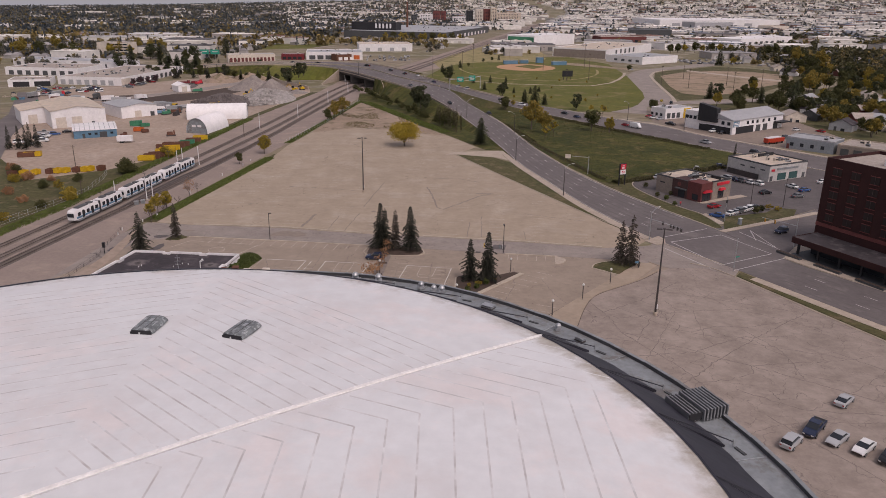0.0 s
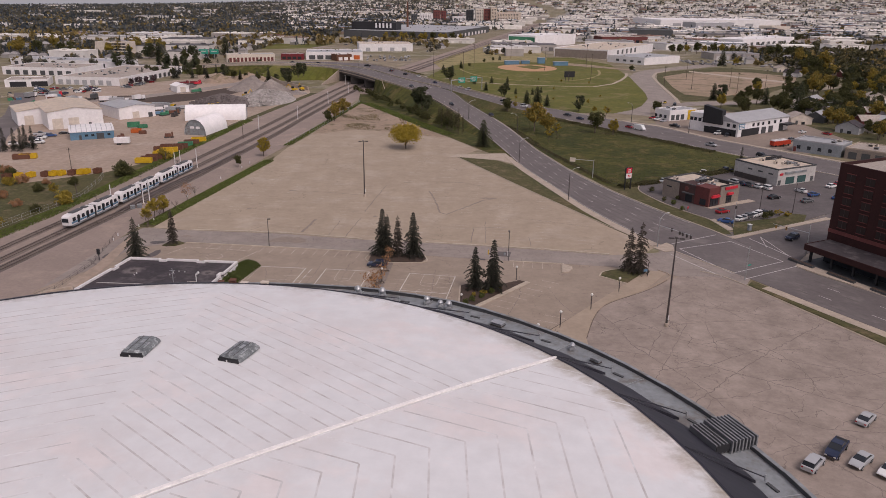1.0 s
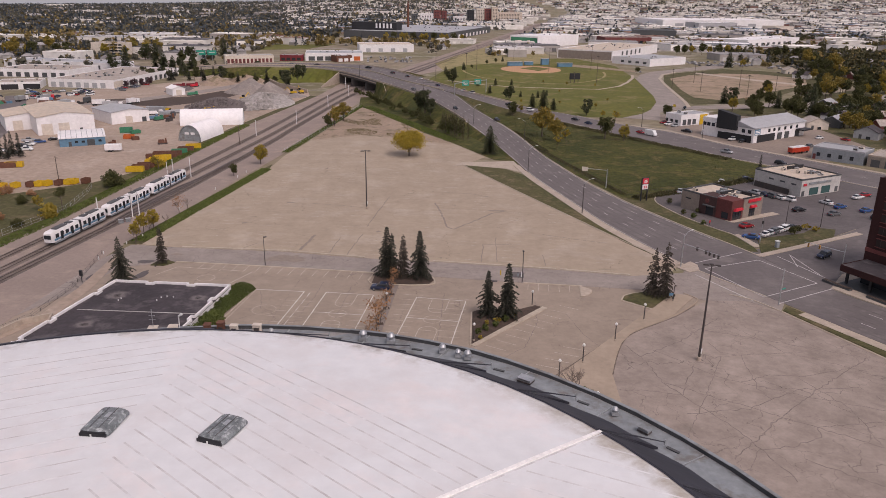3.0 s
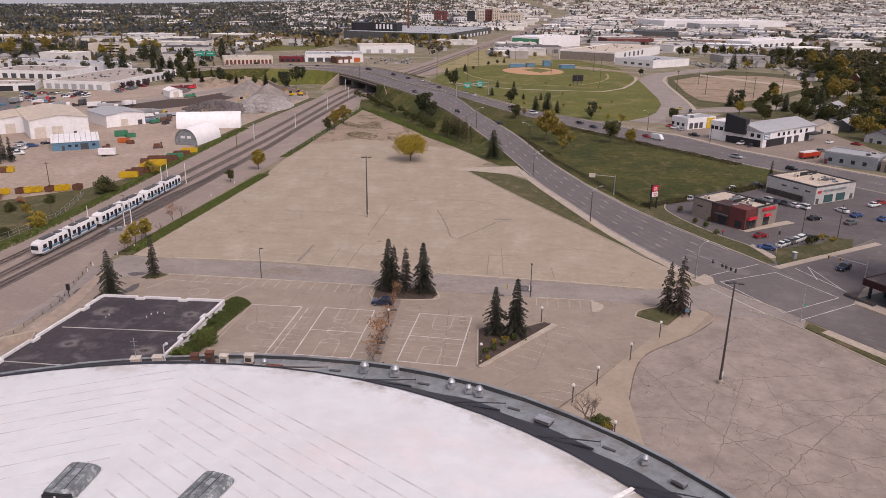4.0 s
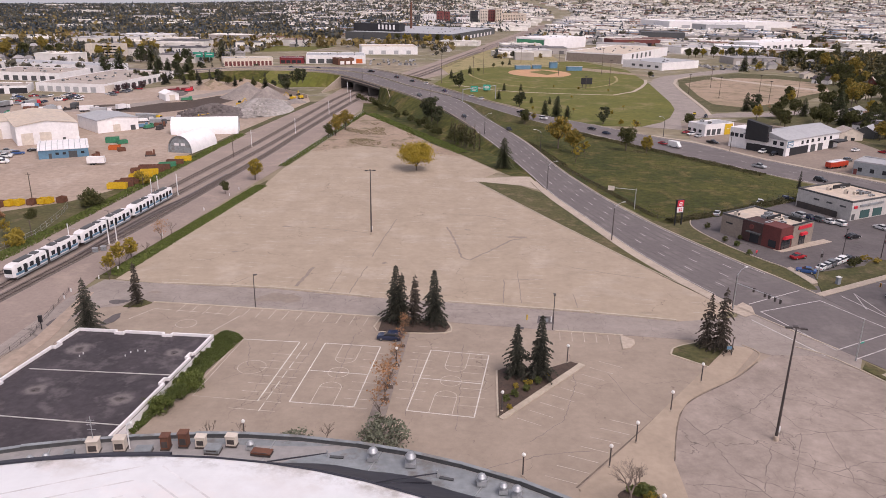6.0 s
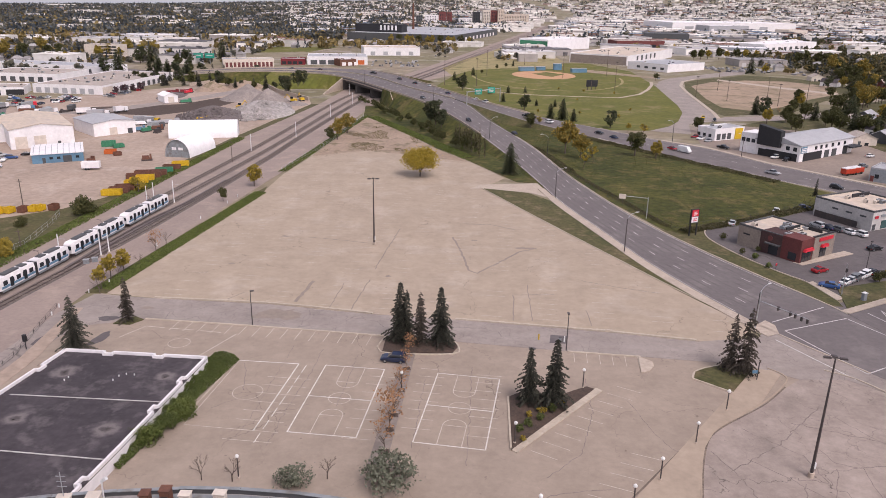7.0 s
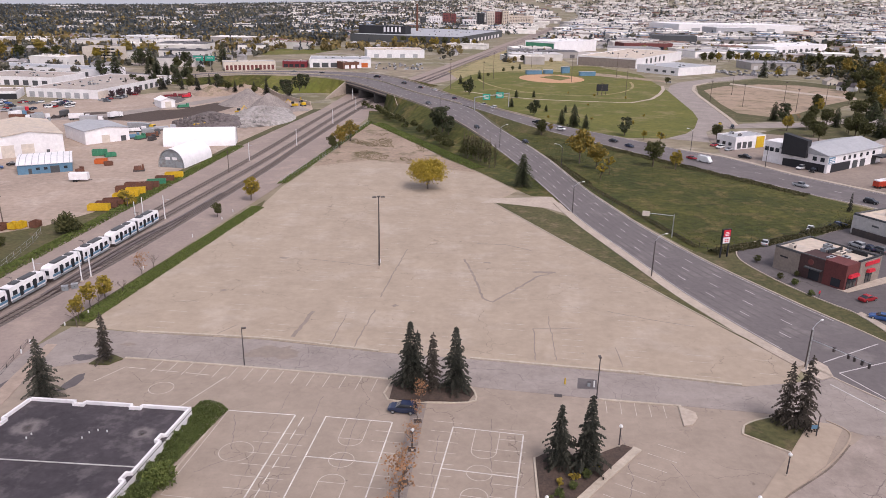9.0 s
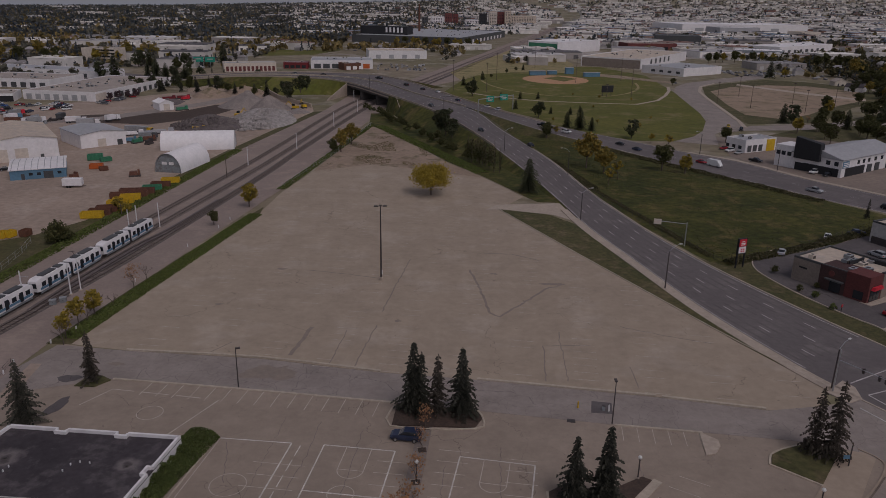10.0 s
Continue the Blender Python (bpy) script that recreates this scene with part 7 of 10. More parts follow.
# tall autumn and dark trees behind the vacant lot
for k, (x, y, c, s) in enumerate(((340, 628, "g", 1.7), (350, 634, "o", 1.9), (357, 646, "g", 1.6), (346, 650, "g", 1.5), (334, 640, "g", 1.4), (363, 708, "o", 1.7), (372, 716, "g", 1.6), (376, 805, "g", 1.6), (386, 812, "g", 1.7), (397, 806, "g", 1.5), (409, 812, "g", 1.6), (297, 699, "y", 1.1), (283, 697, "p", 1.3), (232, 429, "p", 1.2), (240, 440, "p", 1.1), (248, 452, "g", 1.2), (262, 468, "o", 1.4), (272, 480, "g", 1.2), (285, 470, "g", 1.2), (262, 440, "r", 1.2), (276, 455, "g", 1.2), (233, 400, "r", 1.3), (246, 410, "g", 1.1), (258, 422, "g", 1.2), (292, 500, "g", 1.2), (302, 492, "y", 1.1), (352, 589, "g", 1.4), (364, 596, "g", 1.3))):
    me = {"g": LEAF["green"], "y": LEAF["yellow"], "o": LEAF["gold"], "p": PINE, "r": LEAF["rust"]}[c]
    plant("garden_tree", me[k % len(me)], x, y, 0, s, 59 * k, {"g": "tall dense green tree among the houses", "y": "tall yellowing tree among the houses", "o": "tall golden tree behind the vacant lot", "p": "tall dark conifer among the houses", "r": "russet tree among the houses"}[c], "tree", "garden trees")

# dark trees among the houses to the east
rng = np.random.default_rng(8)
spots = [(185, 441, "p"), (190, 441, "p"), (199, 442, "r"), (192, 414, "g"), (206, 424, "g"), (178, 408, "y"), (214, 366, "g")]
while len(spots) < 120:
    x, y = rng.uniform(165, 430), rng.uniform(300, 640)
    if x > 0.30 * y + 62 and (x < 0.60 * y + 40) and not (y > 455 and x < 0.75 * (y - 440) + 185 and x < 345):
        if (x < 212 and y < 372) or (y > 385 and x < 300 and rng.random() < 0.75):
            continue
        spots.append((x, y, "gggggyggop"[int(rng.integers(0, 10))]))
for k, (x, y, c) in enumerate(spots):
    me = {"g": LEAF["green"], "y": LEAF["yellow"], "o": LEAF["gold"], "p": PINE, "r": LEAF["rust"]}[c]
    plant("garden_tree", me[k % len(me)], x, y, 0, rng.uniform(0.8, 1.2), rng.uniform(0, 360), {"g": "dense green tree among the houses", "y": "yellowing tree among the houses", "o": "golden tree among the houses", "p": "dark conifer among the houses", "r": "russet tree among the houses"}[c], "tree", "garden trees")


for k in range(48):
    x, y = 205 + rng.uniform(0, 95), 330 + rng.uniform(0, 90)
    me = (LEAF["green"][k % 3], LEAF["green"][(k + 1) % 3], PINE[0], LEAF["gold"][k % 2], PINE[1])[k % 5]
    plant("garden_tree", me, x, y, 0, rng.uniform(0.7, 1.1), 71 * k, ("dense green tree among the houses", "dense green tree among the houses", "dark conifer among the houses", "golden tree among the houses", "dark conifer among the houses")[k % 5], "tree", "garden trees")


def leafbed(name, poly_line, width, h, count, size, mat, label, seed):
    """A long planted strip of leaves along a line."""
    rng = np.random.default_rng(seed)
    a, b = Vector((*poly_line[0], 0)), Vector((*poly_line[1], 0))
    n = Vector((-(b - a).y, (b - a).x, 0)).normalized()
    t, s = rng.uniform(0, 1, count), rng.uniform(-0.5, 0.5, count)
    lump = 0.65 + 0.35 * np.sin(t * 31 + 2) * np.sin(t * 57)
    top = h * np.sqrt(np.clip(1 - (2 * s) ** 2, 0, 1)) * lump
    z = top * rng.uniform(0.5, 1.05, count) + 0.1
    pts = np.stack([a.x + (b.x - a.x) * t + n.x * s * width, a.y + (b.y - a.y) * t + n.y * s * width, z], 1)
    m = Mesh().quads(pts, size, rng, up=1.0)
    return tagged(part(name, m, M[mat]), label, "hedge", kind="stuff")


leafbed("hedge_south", ((-35.4, 128.6), (-43.4, 96)), 5.2, 1.9, 42000, 0.145, "hedgegreen", "thick green hedge beside the low building", 1)
leafbed("weeds_west", ((-71.4, 160), (-57, 246)), 4.2, 0.42, 16000, 0.22, "weed", "long weedy grass strip beside the railway", 2)
leafbed("weeds_fence", ((-56, 276), (-38.5, 412)), 3.0, 0.7, 6000, 0.3, "weed", "weeds along the railway fence", 3)
leafbed("weeds_railway", ((-103, 176), (-88.5, 342)), 4.5, 0.6, 14000, 0.26, "weed", "green weeds along the railway verge", 6)
leafbed("weeds_railway_south", ((-112, 120), (-103, 176)), 5.0, 0.5, 5000, 0.26, "weed", "green weeds along the railway verge", 7)
leafbed("weeds_bank_foot", ((-34, 408), (14, 306)), 6.0, 0.8, 7000, 0.34, "weed", "green weeds at the foot of the embankment", 8)
leafbed("weeds_wedge", ((71.5, 209), (104, 226)), 3.4, 1.3, 5000, 0.3, "tallweed", "tall dark weeds along the fence", 5)
leafbed("weeds_wedge_east", ((104, 227), (143, 249)), 3.4, 1.6, 6000, 0.3, "tallweed", "tall dark weeds along the fence", 16)
leafbed("weeds_road_side", ((69, 214), (52, 282)), 2.2, 0.6, 3500, 0.26, "tallweed", "tall weeds along the road fence", 17)
leafbed("weeds_meadow_top", ((60, 372), (126, 272)), 5.0, 0.9, 7000, 0.34, "tallweed", "tall dark grass below the upper road", 19)
leafbed("weeds_road_bend", ((52, 282), (43, 330)), 4.0, 1.4, 4000, 0.36, "tallweed", "tall weeds below the road", 18)
for k, (x, y) in enumerate(((-36.8, 108.1), (-37.3, 106.0), (-39.0, 101.5), (-38.6, 103.4), (-36.1, 109.5))):
    plant("hedge_bush", (leafy_meshes(197, 1.2, 1.5, "weed", 1500, 0.085, 0.2, 0.0, 1, 34, 2, 0.03), leafy_meshes(198, 2.4, 2.6, "hedgegreen", 2200, 0.13, 0.2, 0.0, 1, 40, 2, 0.05))[k % 2], x, y, 0.2, (2.5, 1.1)[k % 2], 70 * k, ("bright yellow-green bush in the hedge", "dark green bush in the hedge")[k % 2], "bush", "hedge bushes")
rng = np.random.default_rng(12)


def tufts(name, poly_fn, n, size, mat, label, seed):
    rng = np.random.default_rng(seed)
    pts = []
    while len(pts) < n:
        p = poly_fn(rng)
        if p:
            pts.append(p)
    m = Mesh().quads(np.array(pts), size, rng, up=2.0)
    return tagged(part(name, m, M[mat]), label, "grass", kind="stuff")


tufts("meadow_tufts", lambda r: (lambda y, f: (np.interp(y, (205, 241, 276, 326, 380), (72, 59, 52.5, 43, 30)) + f * (np.interp(y, (205, 250, 272, 319, 353, 384), (75, 140, 127, 95, 74, 48)) - np.interp(y, (205, 241, 276, 326, 380), (72, 59, 52.5, 43, 30))), y, 0.07))(r.uniform(215, 375), r.uniform(0.05, 0.95)), 16000, 0.24, "tuft", "uneven tufts of meadow grass", 14)
tufts("dirt_weeds", lambda r: (lambda x, y: (x, y, 0.1) if (-47 + abs(y - 330) * 0.02 < x < -8) and 318 < y < 372 - x * 0.3 and noise.noise(Vector((x * 0.09, y * 0.05, 3))) > 0.12 else None)(r.uniform(-48, 0), r.uniform(318, 390)), 2600, 0.3, "dryweed", "dry weeds on the bare earth", 15)


# ---- poles, lamps, signs ----
def flood_pole(x, y, h, rz):
    ob = thing("floodlight_pole", "tall dark steel lot light pole with two heads", "light pole", (x, y, 0.03), rz, "lot light poles")
    part("base", Mesh().lathe(0, 0, [(0.42, 0), (0.42, 0.75), (0.36, 0.8)], 14), M["concrete"], ob, "concrete pole base")
    part("shaft", Mesh().tube((0, 0, 0.8), (0, 0, h), 0.23, 0.11, 10), M["darksteel"], ob)
    part("panel_box", Mesh().box(0.24, 0, 1.5, 0.2, 0.35, 0.9), M["whitesteel"], ob, "white electrical box")
    part("arm", Mesh().tube((-0.9, 0, h), (0.9, 0, h), 0.06, n=6), M["darksteel"], ob)
    for s in (-1, 1):
        part("lamp_head", Mesh().box(s * 1.0, 0, h - 0.08, 1.0, 0.45, 0.24, 0, 0.85), M["darksteel"], ob)
        part("lamp_head", Mesh().box(s * 0.15, 0.5, h - 0.06, 0.4, 0.7, 0.2, 0, 0.85), M["darksteel"], ob)


flood_pole(-14.6, 193.6, 17.9, 8)
flood_pole(54.8, 96.2, 18.4, -12)


def lot_lamp(x, y, h, rz, globe=False):
    if globe:
        ob = thing("globe_lamp", "short dark post lamp with a white globe", "lamp post", (x, y, 0.1), rz, "globe lamps")
        part("post", Mesh().tube((0, 0, 0), (0, 0, h - 0.35), 0.10, 0.09, 8), M["darksteel"], ob)
        part("footing", Mesh().lathe(0, 0, [(0.22, 0), (0.2, 0.25), (0.1, 0.3)], 10), M["concrete"], ob)
        part("globe", Mesh().lathe(0, 0, [(0.08, h - 0.4), (0.26, h - 0.25), (0.28, h - 0.05), (0.16, h + 0.12), (0.02, h + 0.18)], 12), M["lampglass"], ob, "white glass globe", smooth=True)
    else:
        ob = thing("lot_lamp", "dark slim lamp post at the drive", "lamp post", (x, y, 0.1), rz, "drive lamps")
        part("post", Mesh().tube((0, 0, 0), (0, 0, h), 0.11, 0.07, 8), M["darksteel"], ob)
        part("head", Mesh().box(0.35, 0, h - 0.1, 0.8, 0.4, 0.2), M["darksteel"], ob)


for x, y in ((49.3, 113.4), (41.3, 103.9), (33.5, 94.9), (28.3, 88.9), (32.6, 78.2), (27.3, 119.8), (14.3, 103.2), (15.9, 86.6), (-3.2, 117.9), (-24, 94)):
    lot_lamp(x, y, 3.6, 0, True)
lot_lamp(-34.2, 143.0, 7.2, 20)
lot_lamp(26.7, 133.8, 7.4, 90)
lot_lamp(-0.6, 136.4, 8.0, 90)
lot_lamp(106.9, 178.2, 8.0, 40)
lot_lamp(117.7, 179.5, 9.0, 60)
ob = thing("utility_box", "pale grey utility box on the corner grass", "utility box", (96.8, 160.4, 0.2), 20)
part("cabinet", Mesh().box(0, 0, 0, 0.9, 0.8, 1.6, 0, 0.94), M["bluegrey"], ob)
part("cap", Mesh().box(0, 0, 1.7, 1.05, 0.95, 0.12), M["whitesteel"], ob)
ob = thing("drive_sign", "small red and white sign at the restaurant drive", "sign", (85.8, 180.2, 0.08), 40)
part("post", Mesh().box(0, 0, 0, 0.1, 0.1, 0.9), M["darksteel"], ob)
part("board", Mesh().box(0, 0, 0.8, 0.7, 0.12, 0.6), M["signred"], ob)


def street_lamp(x, y, h, rz, z=0.1):
    ob = thing("street_lamp", "street lamp with a curved pale arm", "street lamp", (x, y, z), rz, "street lamps")
    part("shaft", Mesh().tube((0, 0, 0), (0, 0, h * 0.86), 0.15, 0.1, 8), M["darksteel"], ob)
    part("arm", Mesh().tube((0, 0, h * 0.86), (1.3, 0, h * 0.97), 0.06, n=6).tube((1.3, 0, h * 0.97), (2.6, 0, h), 0.05, n=6), M["steel"], ob)
    part("head", Mesh().box(2.9, 0, h - 0.08, 0.8, 0.3, 0.15), M["whitesteel"], ob)


for x, y, h, r, z in ((67, 146.2, 8.6, 35, 0.1), (50.9, 191.3, 10.5, 20, 0.1), (40.5, 245, 10, 10, 0.1), (24, 335, 10, 10, 2.5), (-2, 410, 10, 15, 6), (-48, 495, 10, 30, 8), (45, 300, 10, 190, 1.5), (110, 350, 10, 200, 0.1), (130, 318, 10, 205, 0.1)):
    street_lamp(x, y, h, r, z)


def signal(x, y, h, rz, arm, heads, mat="darksteel"):
    ob = thing("traffic_signal", "traffic signal pole with hanging heads", "traffic signal", (x, y, 0.1), rz, "traffic signals")
    part("pole", Mesh().tube((0, 0, 0), (0, 0, h), 0.14, 0.09, 8), M["steel"], ob)
    if arm:
        part("mast_arm", Mesh().tube((0, 0, 6.0), (arm, 0, 6.6), 0.08, 0.05, 6), M["steel"], ob)
    for a in heads:
        hd = part("signal_head", Mesh().box(a, 0.1, 5.6, 0.34, 0.28, 0.9), M[mat], ob)
        for z in (5.7, 5.98, 6.26):
            part("visor", Mesh().tube((a, 0.25, z + 0.1), (a, 0.42, z + 0.1), 0.11, n=8), M["black"], hd)
    return ob


signal(66.6, 145.0, 8.0, -64.1, 11.3, (4.4, 7.2, 8.3, 9.7, 11.0))
signal(80.6, 122.1, 8.3, 20, 0, ())
signal(93.5, 163.5, 7.5, 225, 0, (0.3,))
signal(103, 139.8, 8, 140, 9.0, (5.5, 8.0), "amber")
ob = thing("street_sign", "small green street sign on a post", "sign", (80.7, 121.9, 3.6), 30)
part("blade", Mesh().box(0.6, 0, 0, 1.1, 0.05, 0.3), M["signgreen"], ob)

# catenary poles by the railway
for k, (x, y) in enumerate(((-88.6, 176.5), (-81.2, 181.6), (-80.3, 184.2), (-85.6, 223.6), (-85.2, 228), (-80.2, 231), (-76.5, 312.7), (-64, 345), (-57, 405), (-51, 455), (-58.5, 500))):
    ob = thing("catenary_pole", "white steel railway catenary pole", "pole", (x, y, 0.08), 0, "catenary poles")
    part("shaft", Mesh().tube((0, 0, 0), (0, 0, 7.3), 0.16, 0.13, 8), M["whitesteel"], ob)
    part("footing", Mesh().box(0, 0, -0.1, 0.7, 0.7, 0.35), M["concrete"], ob)
    if k in (0, 5, 6, 7, 8):
        part("bracket", Mesh().tube((0, 0, 6.2), (1.8, 0, 6.0), 0.04, n=5), M["steel"], ob)
for x, y in ((-82.4, 176.2), (-80.9, 177.6), (-84.2, 225), (-82.8, 229.6)):
    ob = thing("switch_cabinet", "grey railway switch cabinet beside the tracks", "cabinet", (x, y, 0.08), 20, "switch cabinets")
    part("body", Mesh().box(0, 0, 0, 1.3, 0.9, 1.0), M["deck"], ob)
    part("lid", Mesh().box(0, 0, 1.0, 1.4, 1.0, 0.1), M["steel"], ob)
    part("handle", Mesh().box(0, -0.48, 0.5, 0.2, 0.06, 0.1), M["darksteel"], ob)
for x, y, h in ((-122.8, 223, 9), (-78.5, 291, 8.5), (-104, 187, 5), (-96, 243, 3.5)):
    ob = thing("utility_pole", "weathered timber utility pole", "pole", (x, y, 0), 0, "utility poles")
    part("shaft", Mesh().tube((0, 0, 0), (0, 0, h), 0.16, 0.11, 8), M["bark"], ob)
    part("crossarm", Mesh().box(0, 0, h - 0.7, 1.6, 0.1, 0.12), M["bark"], ob)
for x, y, h in ((4.1, 567.3, 21), (27.7, 564, 20), (39.7, 643.8, 21), (83, 755, 20), (142.4, 652, 22), (127.5, 552, 20), (102, 632, 20), (108.6, 543, 9), (176, 520, 14), (190, 500, 14), (215, 480, 14), (225, 520, 14), (245, 505, 14), (205, 560, 14), (290, 500, 13)):
    ob = thing("field_light_pole", "tall pole at the field", "pole", (x, y, 0), 0, "field poles")
    part("shaft", Mesh().tube((0, 0, 0), (0, 0, h), 0.2, 0.11, 8), M["bark"], ob)
    part("light_bar", Mesh().box(0, 0, h - 0.5, 1.8, 0.2, 0.35), M["darksteel"], ob)


def gantry():
    a, b = Vector((16.2, 420, 6.0)), Vector((36, 441, 5.3))
    ob = thing("sign_gantry", "steel road gantry with two green signs", "sign gantry")
    for p in (a, b):
        part("post", Mesh().tube(p, (p.x, p.y, 13.2), 0.25, n=8), M["steel"], ob)
    part("beam", Mesh().tube((a.x, a.y, 12.9), (b.x, b.y, 12.9), 0.22, n=8), M["steel"], ob)
    for f in (0.33, 0.72):
        p = a.lerp(b, f)
        part("sign_panel", Mesh().box(p.x, p.y - 0.5, 10.9, 4.2, 0.2, 3.2, 12), M["signgreen"], ob, "green direction sign panel")
        for z, w in ((13.0, 2.6), (12.2, 3.0), (11.5, 2.2)):
            part("legend_bar", Mesh().box(p.x, p.y - 0.64, z, w, 0.06, 0.32, 12), M["paint"], ob)


gantry()
ob = thing("highway_sign", "pair of green highway signs on posts", "sign", (-217.0, 705.9, 0), 0)
for dx in (-5.2, 5.2):
    part("sign_panel", Mesh().box(dx, 0, 5.2, 8.6, 0.3, 4.4), M["signgreen"], ob, "green direction sign panel")
    part("post", Mesh().box(dx, 0.4, 0, 0.4, 0.4, 9.4), M["steel"], ob)
    part("legend_bar", Mesh().box(dx, -0.2, 7.4, 5.4, 0.1, 0.7), M["paint"], ob)
ob = thing("overhead_sign", "sign board on a long arm beside the road", "sign", (64.8, 222.6, 0.1), 0)
part("post", Mesh().tube((0, 0, 0), (0, 0, 6.6), 0.16, 0.12, 8), M["steel"], ob)
part("arm", Mesh().tube((0, 0, 6.2), (-6.6, 2.2, 6.3), 0.09, n=6), M["steel"], ob)
part("board", Mesh().box(-7.2, 2.4, 5.4, 2.0, 0.25, 1.4, -18), M["cream"], ob)


def pylon_sign():
    ob = thing("pylon_sign", "tall restaurant pylon sign, red over white panels", "sign", (73.4, 206.2, 0.08), 22)
    for s in (-1.15, 1.15):
        part("post", Mesh().box(s, 0, 0, 0.3, 0.3, 7.4), M["black"], ob)
    part("frame", Mesh().box(0, 0.05, 3.7, 2.6, 0.5, 4.0), M["black"], ob)
    part("upper_panel", Mesh().box(0, -0.25, 5.7, 2.15, 0.12, 1.8), M["signred"], ob, "red panel")
    part("lower_panel", Mesh().box(0, -0.25, 3.95, 2.15, 0.12, 1.6), M["white"], ob, "white reader panel")
    for z, w in ((6.8, 0.9), (6.35, 1.3), (6.0, 1.1)):
        part("legend_bar", Mesh().box(0, -0.34, z, w, 0.05, 0.2), M["white"], ob)
    for dx, z in ((-0.3, 4.8), (0.35, 4.8), (-0.3, 4.3), (0.35, 4.3)):
        part("legend_bar", Mesh().box(dx, -0.34, z, 0.42, 0.05, 0.3), M["signred"], ob)


pylon_sign()


def fence(pts, h, step, mat, label, name="chain_fence", rails=True, mesh_fill=False):
    ob = thing(name, label, "fence", group="fences")
    for a, b in zip(pts, pts[1:]):
        a, b = Vector((*a, 0)), Vector((*b, 0))
        n = max(1, int((b - a).length / step))
        for i in range(n):
            p = a.lerp(b, i / n)
            part("post", Mesh().tube((p.x, p.y, -0.1), (p.x, p.y, h), 0.05, n=5), M[mat], ob)
        for z in (h - 0.05, h * 0.5, 0.15):
            part("rail", Mesh().tube((a.x, a.y, z), (b.x, b.y, z), 0.025, n=4), M[mat], ob)


fence([(46, 287), (56.5, 254), (64, 229), (70.5, 210), (104.5, 226.5), (128, 245), (146, 246)], 2.0, 3.0, "darksteel", "dark chain-link fence round the meadow")
fence([(-56.4, 277), (-47, 332), (-38.5, 412)], 1.8, 3.5, "steel", "grey chain-link fence by the railway")
fence([(-108.5, 216), (-106.4, 208), (-103.5, 188), (-112, 150)], 1.8, 3.5, "steel", "grey chain-link fence by the verge")
fence([(-76.5, 150), (-73.2, 128), (-74, 112), (-80, 98)], 1.1, 3.0, "darksteel", "low dark railing by the path", "railing")
ob = thing("signal_box", "dark railway signal post by the path", "signal", (-72.6, 131, 0.08), 0)
part("post", Mesh().tube((0, 0, 0), (0, 0, 2.6), 0.09, n=8), M["black"], ob)
part("lamp_box", Mesh().box(0, 0, 1.6, 0.6, 0.5, 1.3), M["black"], ob)
for k, (x, y) in enumerate(((-70.5, 190), (-67, 215), (-64, 232), (-71.6, 164), (-73.5, 158), (-76, 150), (-75.5, 146), (-63, 240))):
    ob = thing("marker_post", "small white marker post", "marker", (x, y, 0.08), 0, "marker posts")
    part("stake", Mesh().box(0, 0, 0, 0.2, 0.2, 0.8), M["whitesteel"], ob)
struct("drive_patch", Mesh().prism([(24.0, 136.9), (27.4, 136.6), (27.9, 140.0), (24.7, 140.5)], 0.0, 0.09), M["lotasphalt"], "dark square patch in the drive", "road patch")
struct("drain_grate", Mesh().box(20.4, 134.4, 0.0, 1.3, 0.9, 0.1, -8), M["darksteel"], "dark drain grate at the drive's edge", "drain")
for x, y, mt, lab in ((22.1, 138.3, "yellow", "yellow bollard in the drive"), (26.9, 137.4, "whitesteel", "white bollard in the drive")):
    ob = thing("bollard", lab, "bollard", (x, y, 0.07))
    part("post", Mesh().tube((0, 0, 0), (0, 0, 1.15), 0.13, n=10), M[mt], ob)
    part("cap", Mesh().tube((0, 0, 1.15), (0, 0, 1.22), 0.13, 0.06, 10), M[mt], ob)
ob = thing("ticket_box", "low grey metal box beside a bollard", "box", (26.1, 137.7, 0.09), -8)
part("body", Mesh().box(0, 0, 0, 0.5, 0.4, 0.8, 0, 0.95), M["deck"], ob)
part("lid", Mesh().box(0, 0, 0.8, 0.56, 0.46, 0.06), M["darksteel"], ob)
ob = thing("bus_sign", "dark sign post with a blue plate", "sign", (58.3, 123.6, 0.16), 0)
part("post", Mesh().tube((0, 0, 0), (0, 0, 3.4), 0.09, n=8), M["darksteel"], ob)
part("plate", Mesh().box(-0.5, 0, 1.2, 0.9, 0.08, 0.6), M["blue"], ob)


